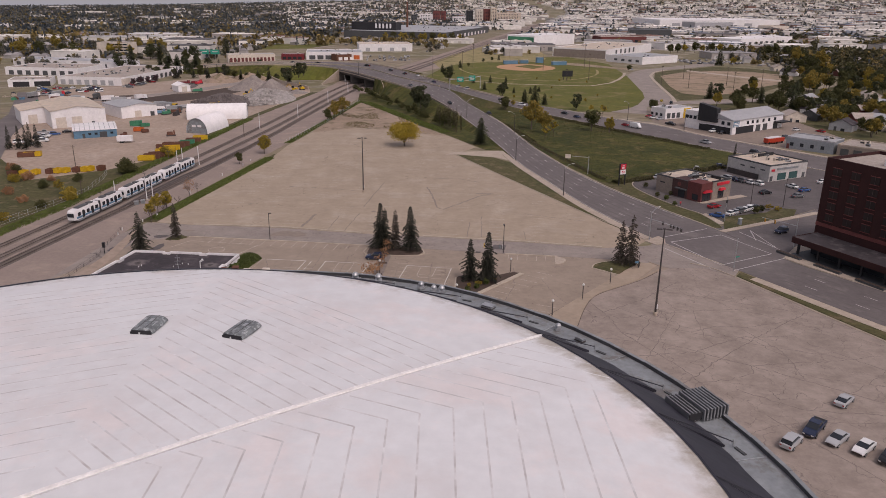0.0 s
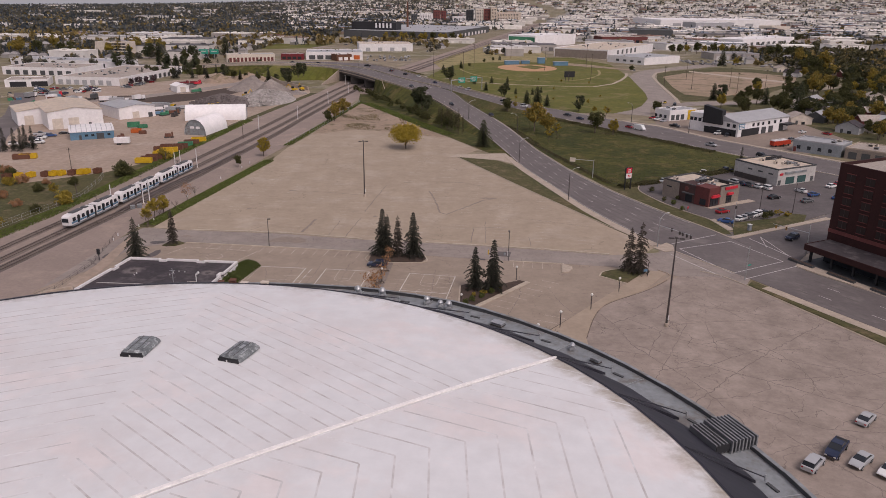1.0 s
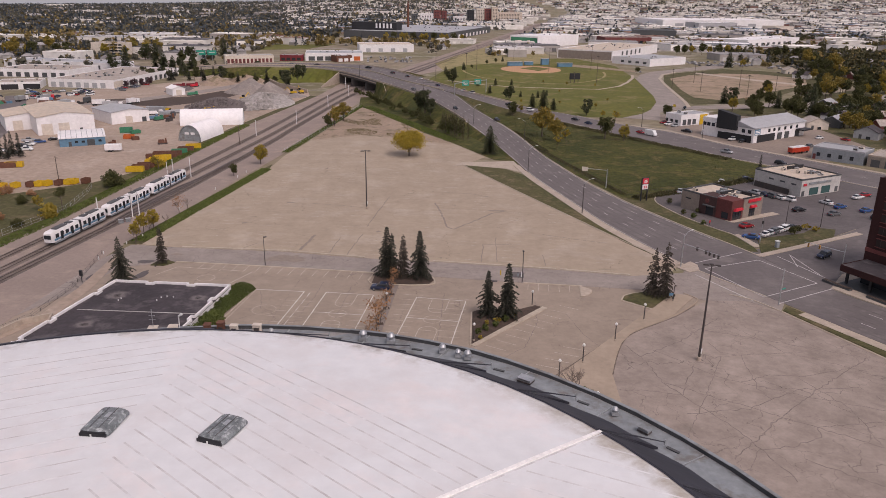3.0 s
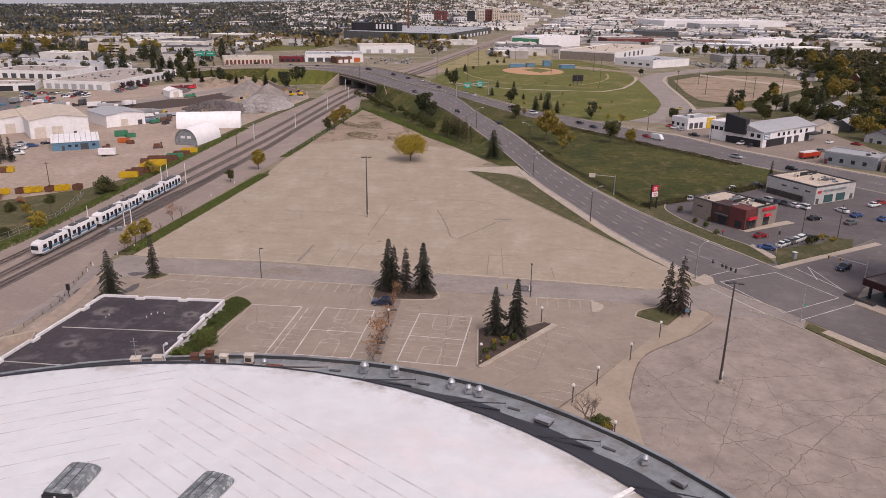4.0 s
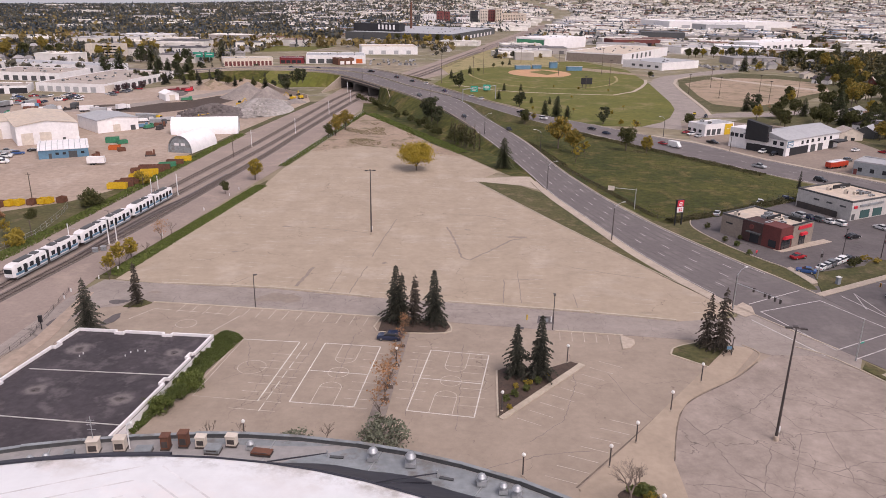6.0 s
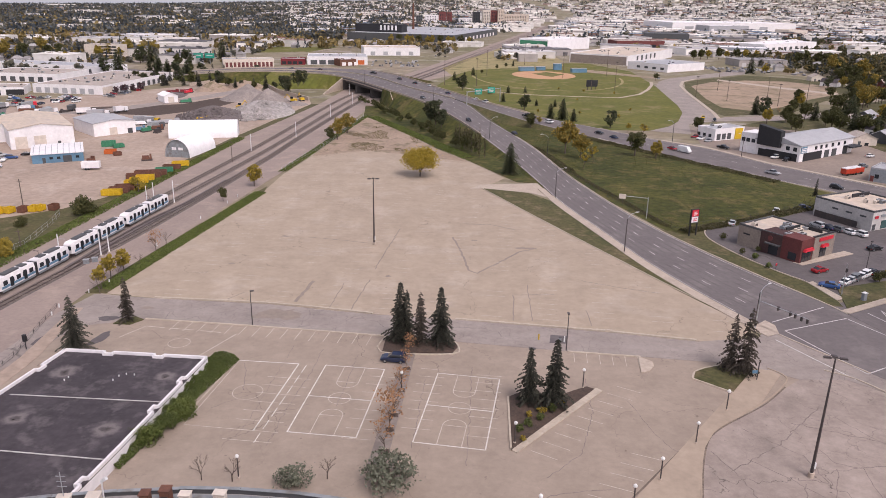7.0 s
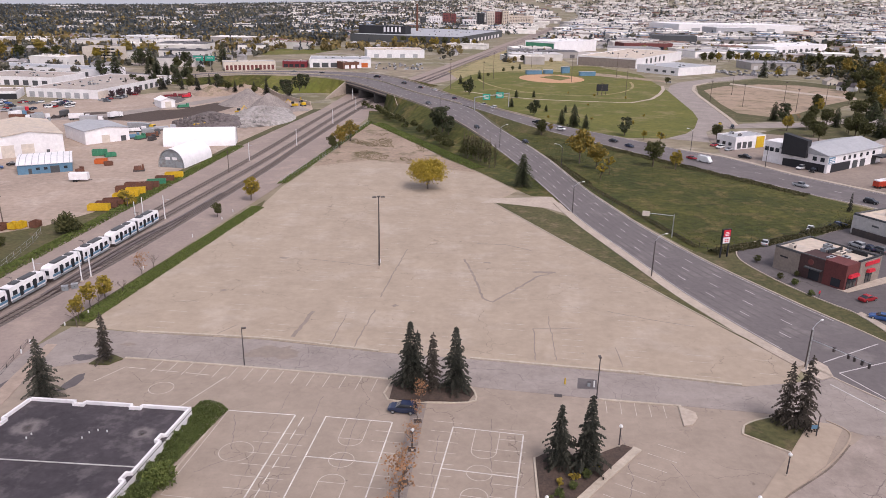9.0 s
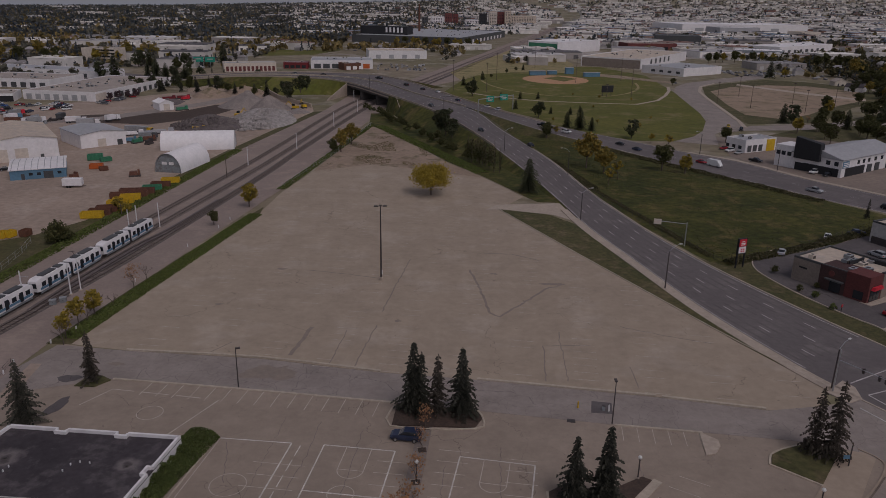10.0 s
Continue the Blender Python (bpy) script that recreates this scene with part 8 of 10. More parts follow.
# ---- buildings ----
def block(name, label, at, rz, sx, sy, h, wall, roof="gravelroof", cap="concrete", group="", windows=(), parapet=0.5, units=0, category="building", seed=1):
    """A flat-roofed building whose near corner lies at the given place: sx along its front, sy deep. windows: (side, start, step, count, z, w, h, material)."""
    ob = thing(name, label, category, (*at, 0), rz, group)
    part("wall", Mesh().box(sx / 2, sy / 2, -0.2, sx, sy, h + 0.2), M[wall], ob)
    part("roof", Mesh().box(sx / 2, sy / 2, h, sx - 0.5, sy - 0.5, 0.06), M[roof], ob)
    for cx, cy, lx, ly in ((sx / 2, 0.15, sx, 0.32), (sx / 2, sy - 0.15, sx, 0.32), (0.15, sy / 2, 0.32, sy - 0.66), (sx - 0.15, sy / 2, 0.32, sy - 0.66)):
        part("parapet", Mesh().box(cx, cy, h + 0.002, lx, ly, parapet), M[cap], ob)
    for side, start, step, count, z, w, wh, mt in windows:
        for i in range(count):
            a = start + step * i
            m = Mesh()
            if side == "front":
                m.box(a, -0.01, z, w, 0.1, wh)
            elif side == "back":
                m.box(a, sy + 0.01, z, w, 0.1, wh)
            elif side == "left":
                m.box(-0.01, a, z, 0.1, w, wh)
            else:
                m.box(sx + 0.01, a, z, 0.1, w, wh)
            part("window" if mt == "glass" else "panel", m, M[mt], ob)
    rng = np.random.default_rng(seed)
    for i in range(units):
        x, y = rng.uniform(0.15, 0.85) * sx, rng.uniform(0.15, 0.85) * sy
        a, b, c = rng.uniform(1.0, 2.4), rng.uniform(0.9, 1.6), rng.uniform(0.5, 1.2)
        u = part("roof_unit", Mesh().box(x, y, h + 0.05, a, b, c), M[("steel", "cream", "deck")[i % 3]], ob)
        part("unit_grille", Mesh().box(x, y - b / 2 - 0.02, h + 0.2, a * 0.7, 0.05, c * 0.6), M["darksteel"], u)
        part("unit_fan", Mesh().lathe(x, y, [(b * 0.3, h + 0.05 + c), (b * 0.3, h + 0.15 + c)], 10), M["darksteel"], u)
    return ob


# restaurant: tan rear half, maroon middle, red corner
R = block("restaurant", "small restaurant with tan, maroon and red walls", (93.3, 184.3), 33, 14.6, 18.2, 5.5, "taupe", "tanroof", "charcoal", windows=(("left", 15.6, 3.0, 1, 3.4, 2.0, 0.4, "black"),), units=9, seed=3)
part("corner_tower", Mesh().box(2.55, 2.55, 0.0, 5.3, 5.3, 6.1), M["redbrick"], R, "red brick corner volume")
part("brick_wing", Mesh().box(3.0, 8.35, 0.0, 6.2, 6.2, 5.8), M["darkbrick"], R, "dark maroon brick wing")
part("stone_front", Mesh().box(10.0, 0.1, 0.0, 9.2, 0.5, 5.9), M["taupe"], R)
part("sign_band", Mesh().box(10.4, -0.25, 4.7, 6.0, 0.25, 0.9), M["signred"], R, "red sign letters as a plain band")
for x in (1.25, 2.6, 3.95):
    part("window", Mesh().box(x, -0.12, 0.3, 1.2, 0.16, 2.6), M["glass"], R)
part("window", Mesh().box(-0.12, 2.0, 0.5, 0.16, 2.2, 1.9), M["glass"], R)
part("window", Mesh().box(-0.12, 7.4, 0.3, 0.16, 2.6, 2.4), M["glass"], R)
part("recess_canopy", Mesh().box(-0.5, 7.6, 2.9, 1.0, 4.2, 0.3), M["charcoal"], R, "grey canopy over the side window")
for x in (9.0, 10.4):
    part("window", Mesh().box(x, -0.2, 0.4, 1.2, 0.16, 2.3), M["glass"], R)
for x, w in ((2.6, 4.0), (9.7, 2.9)):
    part("awning", Mesh().box(x, -0.6, 3.1, w, 0.8, 0.7, 0, 0.8), M["signred"], R, "red awning")
part("roof_edge", Mesh().box(10.0, 0.3, 5.9, 9.3, 0.5, 0.35), M["black"], R, "dark roof edge")
part("round_sign", Mesh().tube((-0.22, 8.6, 4.4), (-0.05, 8.6, 4.4), 0.7, n=16), M["maroon"], R)
part("roof_screen", Mesh().box(8.5, 8, 5.5, 6.0, 0.3, 1.0), M["black"], R)
part("roof_screen", Mesh().box(12, 4.5, 5.5, 0.3, 5, 1.0), M["black"], R)

S = block("shop_building", "white flat-roofed shop with dark roof edge", (127.2, 213.0), 27, 19.6, 19.0, 5.6, "offwhite", "tanroof", "charcoal", windows=(("front", 6.5, 6.0, 2, 0.3, 4.4, 2.5, "tealglass"), ("front", 1.2, 16.8, 2, 0.2, 1.4, 1.8, "charcoal"), ("left", 3, 4.5, 3, 3.6, 2.0, 0.5, "charcoal")), units=8, seed=5)
part("sign_band", Mesh().box(9, -0.15, 4.0, 11, 0.2, 0.7), M["deck"], S)
part("red_sign", Mesh().box(1.6, -0.16, 3.7, 1.5, 0.2, 0.8), M["signred"], S)
part("screen_wall", Mesh().box(-0.7, 11, 0, 0.3, 14, 2.0), M["darksteel"], S)
part("roof_screen", Mesh().box(14, 14, 5.6, 8, 0.4, 1.2), M["black"], S)

# black and white workshop with a tower
W = thing("workshop", "black and white workshop with a grey gable roof", "building", (149.8, 308.3, 0), 35)
part("wall", Mesh().box(21, 10, -0.2, 42, 20, 7.2), M["white"], W)
m = Mesh()
m.add([(-0.5, -0.5, 6.9), (42.5, -0.5, 6.9), (42.5, 10, 9.6), (-0.5, 10, 9.6), (42.5, 20.5, 6.9), (-0.5, 20.5, 6.9), (-0.5, -0.5, 6.6), (42.5, -0.5, 6.6), (42.5, 20.5, 6.6), (-0.5, 20.5, 6.6)], [(0, 1, 2, 3), (3, 2, 4, 5), (0, 3, 5, 9, 6), (1, 7, 8, 4, 2), (0, 6, 7, 1), (5, 4, 8, 9), (6, 9, 8, 7)])
part("roof", m, M["greyroof"], W)
part("gable", Mesh().add([(-0.02, 0, 6.9), (-0.02, 10, 9.5), (-0.02, 20, 6.9)], [(0, 1, 2)]), M["white"], W)
part("tower", Mesh().add([(-1.6, 8.4, 4.8), (1.2, 8.4, 4.8), (1.2, 18.8, 4.8), (-1.6, 18.8, 4.8), (-1.6, 8.4, 11.6), (1.2, 8.4, 11.6), (1.2, 18.8, 13.2), (-1.6, 18.8, 13.2)], [(0, 3, 2, 1), (4, 5, 6, 7), (0, 1, 5, 4), (1, 2, 6, 5), (2, 3, 7, 6), (3, 0, 4, 7)]), M["black"], W, "black slanted tower slab")
part("wing", Mesh().box(5.0, 23.8, -0.2, 10, 7.4, 9.0), M["white"], W)
part("dark_base", Mesh().box(-0.08, 8, 0, 0.2, 14, 3.2), M["black"], W)
part("dark_base", Mesh().box(10, -0.08, 0, 14, 0.2, 3.4), M["black"], W)
for a in (2.2, 5.4):
    part("window", Mesh().box(-0.06, a, 4.2, 0.14, 1.6, 1.6), M["glass"], W)
for a in (12, 16, 20, 25, 30, 35):
    part("window", Mesh().box(a, -0.06, 4.2, 1.6, 0.14, 1.5), M["glass"], W)
for a in (21.5, 24, 26.2):
    part("window", Mesh().box(-0.06, a, 4.8, 0.14, 1.7, 1.6), M["glass"], W)
for a in (4.5, 16.5):
    part("garage_door", Mesh().box(-0.1, a, 0, 0.2, 4.0, 3.0), M["black"], W)
for a in (21, 27, 36):
    part("garage_door", Mesh().box(a, -0.1, 0, 3.5, 0.2, 3.2), M["charcoal"], W)
part("sign_panel", Mesh().box(2.6, -0.15, 3.6, 4.4, 0.16, 2.6), M["blue"], W)
for z in (3.9, 4.6, 5.3):
    part("legend_bar", Mesh().box(2.6, -0.26, z, 3.6, 0.06, 0.35), M["white"], W)
part("entry_canopy", Mesh().box(38, -2.2, 3.2, 8, 4, 0.6), M["black"], W)

G = block("garage_building", "low white garage with a yellow end wall", (131, 354), 27, 19, 11, 5.2, "white", "greyroof", "white", windows=(("front", 2.5, 3.4, 3, 0.4, 2.4, 2.8, "charcoal"), ("left", 3, 3.5, 3, 1.4, 1.8, 1.5, "glass")), units=3, seed=8)
part("yellow_wall", Mesh().box(15.5, -0.1, 0.0, 5.0, 0.3, 5.2), M["yellow"], G)
block("long_grey_building", "long pale grey metal building", (161.6, 277.0), -44, 19.5, 13, 4.8, "bluegrey", "greyroof", "greyroof", windows=(("front", 2.5, 4.2, 4, 1.4, 1.4, 1.5, "glass"), ("front", 1.0, 20, 1, 0.0, 1.2, 2.2, "maroon")), units=2, seed=9)
block("low_warehouse", "low tan warehouse with a flat roof", (176.5, 262.5), -44, 26, 18, 4.2, "taupe", "gravelroof", "concrete", windows=(("front", 3, 5, 5, 0.2, 3.2, 2.8, "charcoal"),), units=6, seed=10)
block("low_warehouse", "low grey warehouse with a flat roof", (196, 256), -40, 40, 24, 4.8, "greyroof", "gravelroof", "concrete", windows=(("front", 3, 6, 6, 0.2, 3.2, 2.8, "charcoal"),), units=8, seed=11)


def hotel():
    ob = thing("hotel", "dark red brick hotel with a low entrance canopy", "hotel", (107.7, 139.9, 0), -64)
    L, D, H = 52, 20, 23.4
    part("wall", Mesh().box(L / 2, D / 2, 0, L, D, H), M["brick"], ob)
    part("roof", Mesh().box(L / 2, D / 2, H, L - 0.8, D - 0.8, 0.05), M["gravelroof"], ob)
    for cx, cy, lx, ly in ((L / 2, 0.2, L, 0.42), (L / 2, D - 0.2, L, 0.42), (0.2, D / 2, 0.42, D - 0.86), (L - 0.2, D / 2, 0.42, D - 0.86)):
        part("parapet", Mesh().box(cx, cy, H + 0.002, lx, ly, 0.8), M["brick"], ob)
    for r in range(5):
        for i in range(10):
            x, z = 3.4 + 5.0 * i, 8.3 + 2.95 * r
            w = part("window", Mesh().box(x, -0.02, z, 2.3, 0.16, 1.8), M["darkpane"], ob)
            part("sill", Mesh().box(x, -0.1, z - 0.16, 2.5, 0.3, 0.14), M["maroon"], w)
            part("lintel", Mesh().box(x, -0.06, z + 1.82, 2.5, 0.2, 0.16), M["maroon"], w)
            part("mullion", Mesh().box(x, -0.12, z, 0.08, 0.1, 1.8), M["darksteel"], w)
        for i in range(3):
            part("window", Mesh().box(-0.02, 4 + 5.5 * i, 8.3 + 2.95 * r, 0.16, 2.0, 1.8), M["darkpane"], ob)
    part("band", Mesh().box(L / 2, -0.08, 6.6, L, 0.2, 0.9), M["maroon"], ob)
    part("canopy", Mesh().box(L / 2 + 0.5, -4.6, 4.2, L - 1, 9.0, 0.5), M["tarroof"], ob, "flat dark canopy roof")
    part("canopy_fascia", Mesh().box(L / 2 + 0.5, -9.15, 3.3, L - 0.8, 0.2, 1.5), M["brick"], ob)
    part("canopy_fascia", Mesh().box(0.9, -4.6, 3.3, 0.2, 9.0, 1.5), M["brick"], ob)
    # charcoal sheet on the pavement: the canopy's shade as a colour
    part("forecourt", Mesh().box(L / 2 + 0.5, -4.9, 0.1, L - 1, 9.2, 0.1), M["charcoal"], ob)
    part("lobby_glazing", Mesh().box(L / 2 + 1, -4.0, 0, L - 4, 0.2, 4.1), M["glass"], ob)
    # columns are black, with the shade under the canopy in their colour
    for i in range(9):
        part("column", Mesh().box(2.0 + 5.8 * i, -7.6, 0, 0.5, 0.5, 4.2), M["black"], ob)
    for x, y in ((12, 8), (22, 12), (30, 7), (40, 11)):
        u = part("roof_unit", Mesh().box(x, y, H + 0.04, 3.2, 2.4, 1.8), M["white"], ob)
        part("mast", Mesh().tube((x + 2.6, y, H), (x + 2.6, y, H + 5), 0.09, n=6), M["steel"], u)
        part("dish", Mesh().tube((x + 2.6, y - 0.2, H + 2.6), (x + 2.6, y - 0.5, H + 2.7), 0.5, 0.1, 10), M["white"], u)


hotel()
for k in range(4):
    ob = thing("planter_box", "long dark planter before the hotel", "planter", (0, 0, 0), 0, "hotel planters")
    ob.matrix_world = pose(107.7, 139.9, 0.15, 0, 0, -64) @ pose(2 + 11 * k, -10.8, 0)
    part("trough", Mesh().box(0, 0, 0, 7, 1.0, 0.5), M["charcoal"], ob)
    part("soil", Mesh().box(0, 0, 0.5, 6.8, 0.8, 0.06), M["mulch"], ob)


# ---- yard ----
def gabled(name, label, at, rz, sx, sy, eave, ridge, wall, roof, along="x", doors=(), category="building", group=""):
    ob = thing(name, label, category, (*at, 0), rz, group)
    part("wall", Mesh().box(sx / 2, sy / 2, -0.2, sx, sy, eave + 0.2), M[wall], ob)
    o = 0.35
    if along == "x":
        v = [(-o, -o, eave), (sx + o, -o, eave), (sx + o, sy / 2, ridge), (-o, sy / 2, ridge), (sx + o, sy + o, eave), (-o, sy + o, eave)]
        g = [(0, 0, eave), (0, sy / 2, ridge - 0.05), (0, sy, eave), (sx, 0, eave), (sx, sy / 2, ridge - 0.05), (sx, sy, eave)]
    else:
        v = [(-o, sy + o, eave), (-o, -o, eave), (sx / 2, -o, ridge), (sx / 2, sy + o, ridge), (sx + o, -o, eave), (sx + o, sy + o, eave)]
        g = [(0, 0, eave), (sx / 2, 0, ridge - 0.05), (sx, 0, eave), (0, sy, eave), (sx / 2, sy, ridge - 0.05), (sx, sy, eave)]
    low = [(x, y, z - 0.2) for x, y, z in v]
    part("roof", Mesh().add(v + low, [(0, 1, 2, 3), (3, 2, 4, 5), (6, 9, 8, 7), (9, 11, 10, 8), (0, 6, 7, 1), (5, 4, 10, 11), (1, 7, 8, 2), (2, 8, 10, 4), (0, 3, 9, 6), (3, 5, 11, 9)]), M[roof], ob)
    part("gable", Mesh().add(g[:3], [(0, 1, 2)]), M[wall], ob)
    part("gable", Mesh().add(g[3:], [(0, 1, 2)]), M[wall], ob)
    for x, w, h, mt in doors:
        part("door", Mesh().box(x, -0.06, 0, w, 0.14, h), M[mt], ob)
    return ob


gabled("storage_hall", "large white hall with a tan roof", (-173.4, 307.6), 35, 24, 42, 8.2, 10.0, "white", "tanroof", "y", ((4, 4.5, 5, "cream"), (11, 4.5, 5, "cream"), (18, 1.2, 2.2, "charcoal")))
gabled("storage_hall", "white side hall with a tan roof", (-193.5, 318), 35, 19, 24, 6.8, 8.0, "white", "tanroof", "y", ((5, 4, 4.5, "cream"), (13, 4, 4.5, "cream")))
B = gabled("blue_building", "low blue building with a pale metal roof", (-151.3, 282.1), 26, 17.6, 21, 3.6, 4.4, "blue", "white", "x", ((4, 1.1, 2.1, "charcoal"), (12, 3, 2.6, "charcoal")))
for i in range(9):
    m = Mesh()
    for y0, z0, y1, z1 in ((-0.35, 3.61, 10.5, 4.41), (10.5, 4.41, 21.35, 3.61)):
        m.add([(0.5 + 2.05 * i, y0, z0), (0.72 + 2.05 * i, y0, z0), (0.72 + 2.05 * i, y1, z1), (0.5 + 2.05 * i, y1, z1), (0.61 + 2.05 * i, y0, z0 + 0.12), (0.61 + 2.05 * i, y1, z1 + 0.12)], [(0, 4, 5, 3), (4, 1, 2, 5), (0, 1, 4), (3, 5, 2)])
    part("roof_rib", m, M["greyroof"], B)
for a in (6.5, 9, 15.5):
    part("window", Mesh().box(a, -0.06, 1.4, 1.2, 0.12, 0.9), M["glass"], B)
gabled("white_shed", "white gabled shed in the yard", (-153.4, 338.9), 45, 18.9, 24, 5.9, 7.1, "fabric", "greyroof", "y", ((8.6, 3.4, 3.4, "cream"), (16.2, 2.2, 2.4, "charcoal")))


def arch_shelter(name, label, at, rz, w, length, h, mat="fabric", point=0.0, open_end=True):
    """An arched fabric shelter: front arch at the place, running back along its y."""
    ob = thing(name, label, "shelter", (*at, 0), rz)
    n = 16
    prof = []
    for i in range(n + 1):
        a = math.pi * i / n
        r = 1 + point * (1 - abs(math.cos(a))) * 0.12
        prof.append((-math.cos(a) * w / 2, math.sin(a) ** 0.85 * h * r))
    m = Mesh()
    ribs = max(2, int(length / 3))
    for j in range(ribs + 1):
        y = length * j / ribs
        m.v += [(x, y, z) for x, z in prof]
    for j in range(ribs):
        for i in range(n):
            a = j * (n + 1) + i
            m.f.append((a, a + 1, a + n + 2, a + n + 1))
    part("cover", m, M[mat], ob, smooth=True)
    for y, mt in ((0.4, "deck" if open_end else mat), (length - 0.1, mat)):
        part("end_wall", Mesh().add([(x * 0.97, y, z * 0.97) for x, z in prof], [tuple(range(n + 1))]), M[mt], ob)
    for j in range(0, ribs + 1, 2):
        y = length * j / ribs
        q = Mesh()
        for (x0, z0), (x1, z1) in zip(prof, prof[1:]):
            q.tube((x0 * 0.985, y, z0 * 0.985), (x1 * 0.985, y, z1 * 0.985), 0.07, n=5, cap=False)
        part("rib", q, M["steel"], ob)
    return ob


D = arch_shelter("dome_shelter", "arched white fabric shelter with a grey end", (-102.2, 298.2), -10, 10.6, 22, 7.2)
for x in (-1.4, 1.4):
    part("vent_panel", Mesh().box(x, 0.3, 3.0, 1.8, 0.15, 1.0), M["white"], D)
arch_shelter("long_shelter", "long white fabric shelter in the yard", (-120.8, 343.2), -79, 11, 30, 6.6, point=1.0)
gabled("small_tent", "small white gabled tent at the piles", (-161.5, 449), 38, 8, 12, 4.0, 5.8, "fabric", "fabric", "y", ((4, 3.4, 3.5, "cream"),), "shelter")
L = block("industrial_hall", "long low white industrial hall with a brown flat roof", (-259, 487), -8, 48, 92, 5.2, "white", "gravelroof", "white", windows=(("front", 4, 6, 7, 0.2, 3.6, 3.4, "greyroof"), ("right", 14, 7, 11, 0.2, 3.6, 3.2, "charcoal")), units=22, seed=20)
part("tan_panel", Mesh().box(48.05, 5.5, 0, 0.3, 11, 4.6), M["cream"], L, "tan painted wall panel")
block("industrial_hall", "long low pale hall beyond the yard", (-330, 548), -6, 60, 40, 5.5, "white", "gravelroof", "white", windows=(("front", 5, 7, 8, 0.2, 4, 3.4, "charcoal"),), units=10, seed=21)
# flat black panels on the front carry the dark shade of open bays
block("industrial_hall", "low white loading shed with black panels for shaded bays", (-283, 467), 18, 26, 22, 4.4, "white", "gravelroof", "white", windows=(("front", 8, 13, 2, 0.1, 10, 3.4, "black"),), units=3, seed=22)
block("industrial_hall", "long white roadside hall", (-370, 632), -14, 110, 26, 5, "white", "greyroof", "white", windows=(("front", 6, 8, 12, 0.2, 4, 3, "charcoal"),), units=8, seed=23)
block("office_block", "pale four-storey office with dark window bands", (-346, 748), -6, 34, 18, 12.5, "cream", "gravelroof", "cream", windows=tuple(("front", 13, 4.4, 5, 1.6 + 2.9 * k, 4.0, 1.5, "glass") for k in range(4)), units=3, seed=24)


def pile(name, label, x, y, rx, ry, h, mat, seed, rocks=0, sharp=1.0):
    rng = np.random.default_rng(seed)
    n, rings = 28, 9
    m = Mesh()
    m.v.append((0, 0, h))
    for k in range(1, rings + 1):
        f = k / rings
        for i in range(n):
            a = 2 * math.pi * i / n
            wob = 1 + 0.22 * noise.noise(Vector((math.cos(a) * 1.4, math.sin(a) * 1.4, seed + f)))
            z = h * (1 - f) ** sharp * (1 + 0.30 * noise.noise(Vector((math.cos(a) * f * 2.5, math.sin(a) * f * 2.5, seed * 3.1))))
            m.v.append((math.cos(a) * rx * f * wob, math.sin(a) * ry * f * wob, max(z, 0) + 0.06 if k < rings else -0.1))
    for i in range(n):
        m.f.append((0, 1 + i, 1 + (i + 1) % n))
        for k in range(rings - 1):
            a, b = 1 + k * n, 1 + (k + 1) * n
            m.f.append((a + i, b + i, b + (i + 1) % n, a + (i + 1) % n))
    if rocks:
        for _ in range(rocks):
            a, f = rng.uniform(0, 6.28), rng.uniform(0, 1) ** 0.6
            s = rng.uniform(0.3, 1.1)
            z = h * (1 - f) ** sharp
            m.box(math.cos(a) * rx * f * 0.98, math.sin(a) * ry * f * 0.98, z - s * 0.1, s * 1.3, s, s * 0.7, rng.uniform(0, 90), rng.uniform(0.5, 0.9))
    ob = new(name, m.data(name, M[mat]))
    ob.matrix_world = pose(x, y, 0)
    return tagged(ob, label, "pile", group="yard piles")


pile("gravel_mound", "tall grey gravel pile", -118, 470, 17, 13, 9.5, "gravel", 1)
pile("gravel_mound", "lower grey gravel pile beside another", -103, 464, 13, 11, 8.0, "gravel", 2)
pile("rubble_mound", "wide pile of broken concrete rubble", -98, 420, 17, 34, 6.0, "rubble", 3, 900, 0.7)
pile("asphalt_mound", "low dark pile of broken asphalt", -117, 399, 21, 16, 5.6, "darkpile", 4, 420, 0.7)
pile("earth_mound", "brown earth mound in the yard", -152, 515, 14, 12, 6.0, "baredirt", 5)
pile("earth_mound", "broad brown earth mound in the yard", -136, 535, 18, 12, 5.0, "baredirt", 6)
pile("asphalt_mound", "low dark earth ridge", -168, 480, 9, 16, 3.0, "darkpile", 7)
pile("gravel_mound", "small pale gravel heap", -85, 452, 7, 8, 2.5, "gravel", 8)
ob = thing("yard_wall", "low concrete block wall round the piles", "wall")
for a, b in (((-80, 470), (-106, 505)), ((-106, 505), (-128, 552)), ((-128, 552), (-158, 570)), ((-158, 570), (-174, 532))):
    m = Mesh()
    strip(m, a, b, 0.8, 0, 2.4)
    part("wall_block", m, M["concrete"], ob)


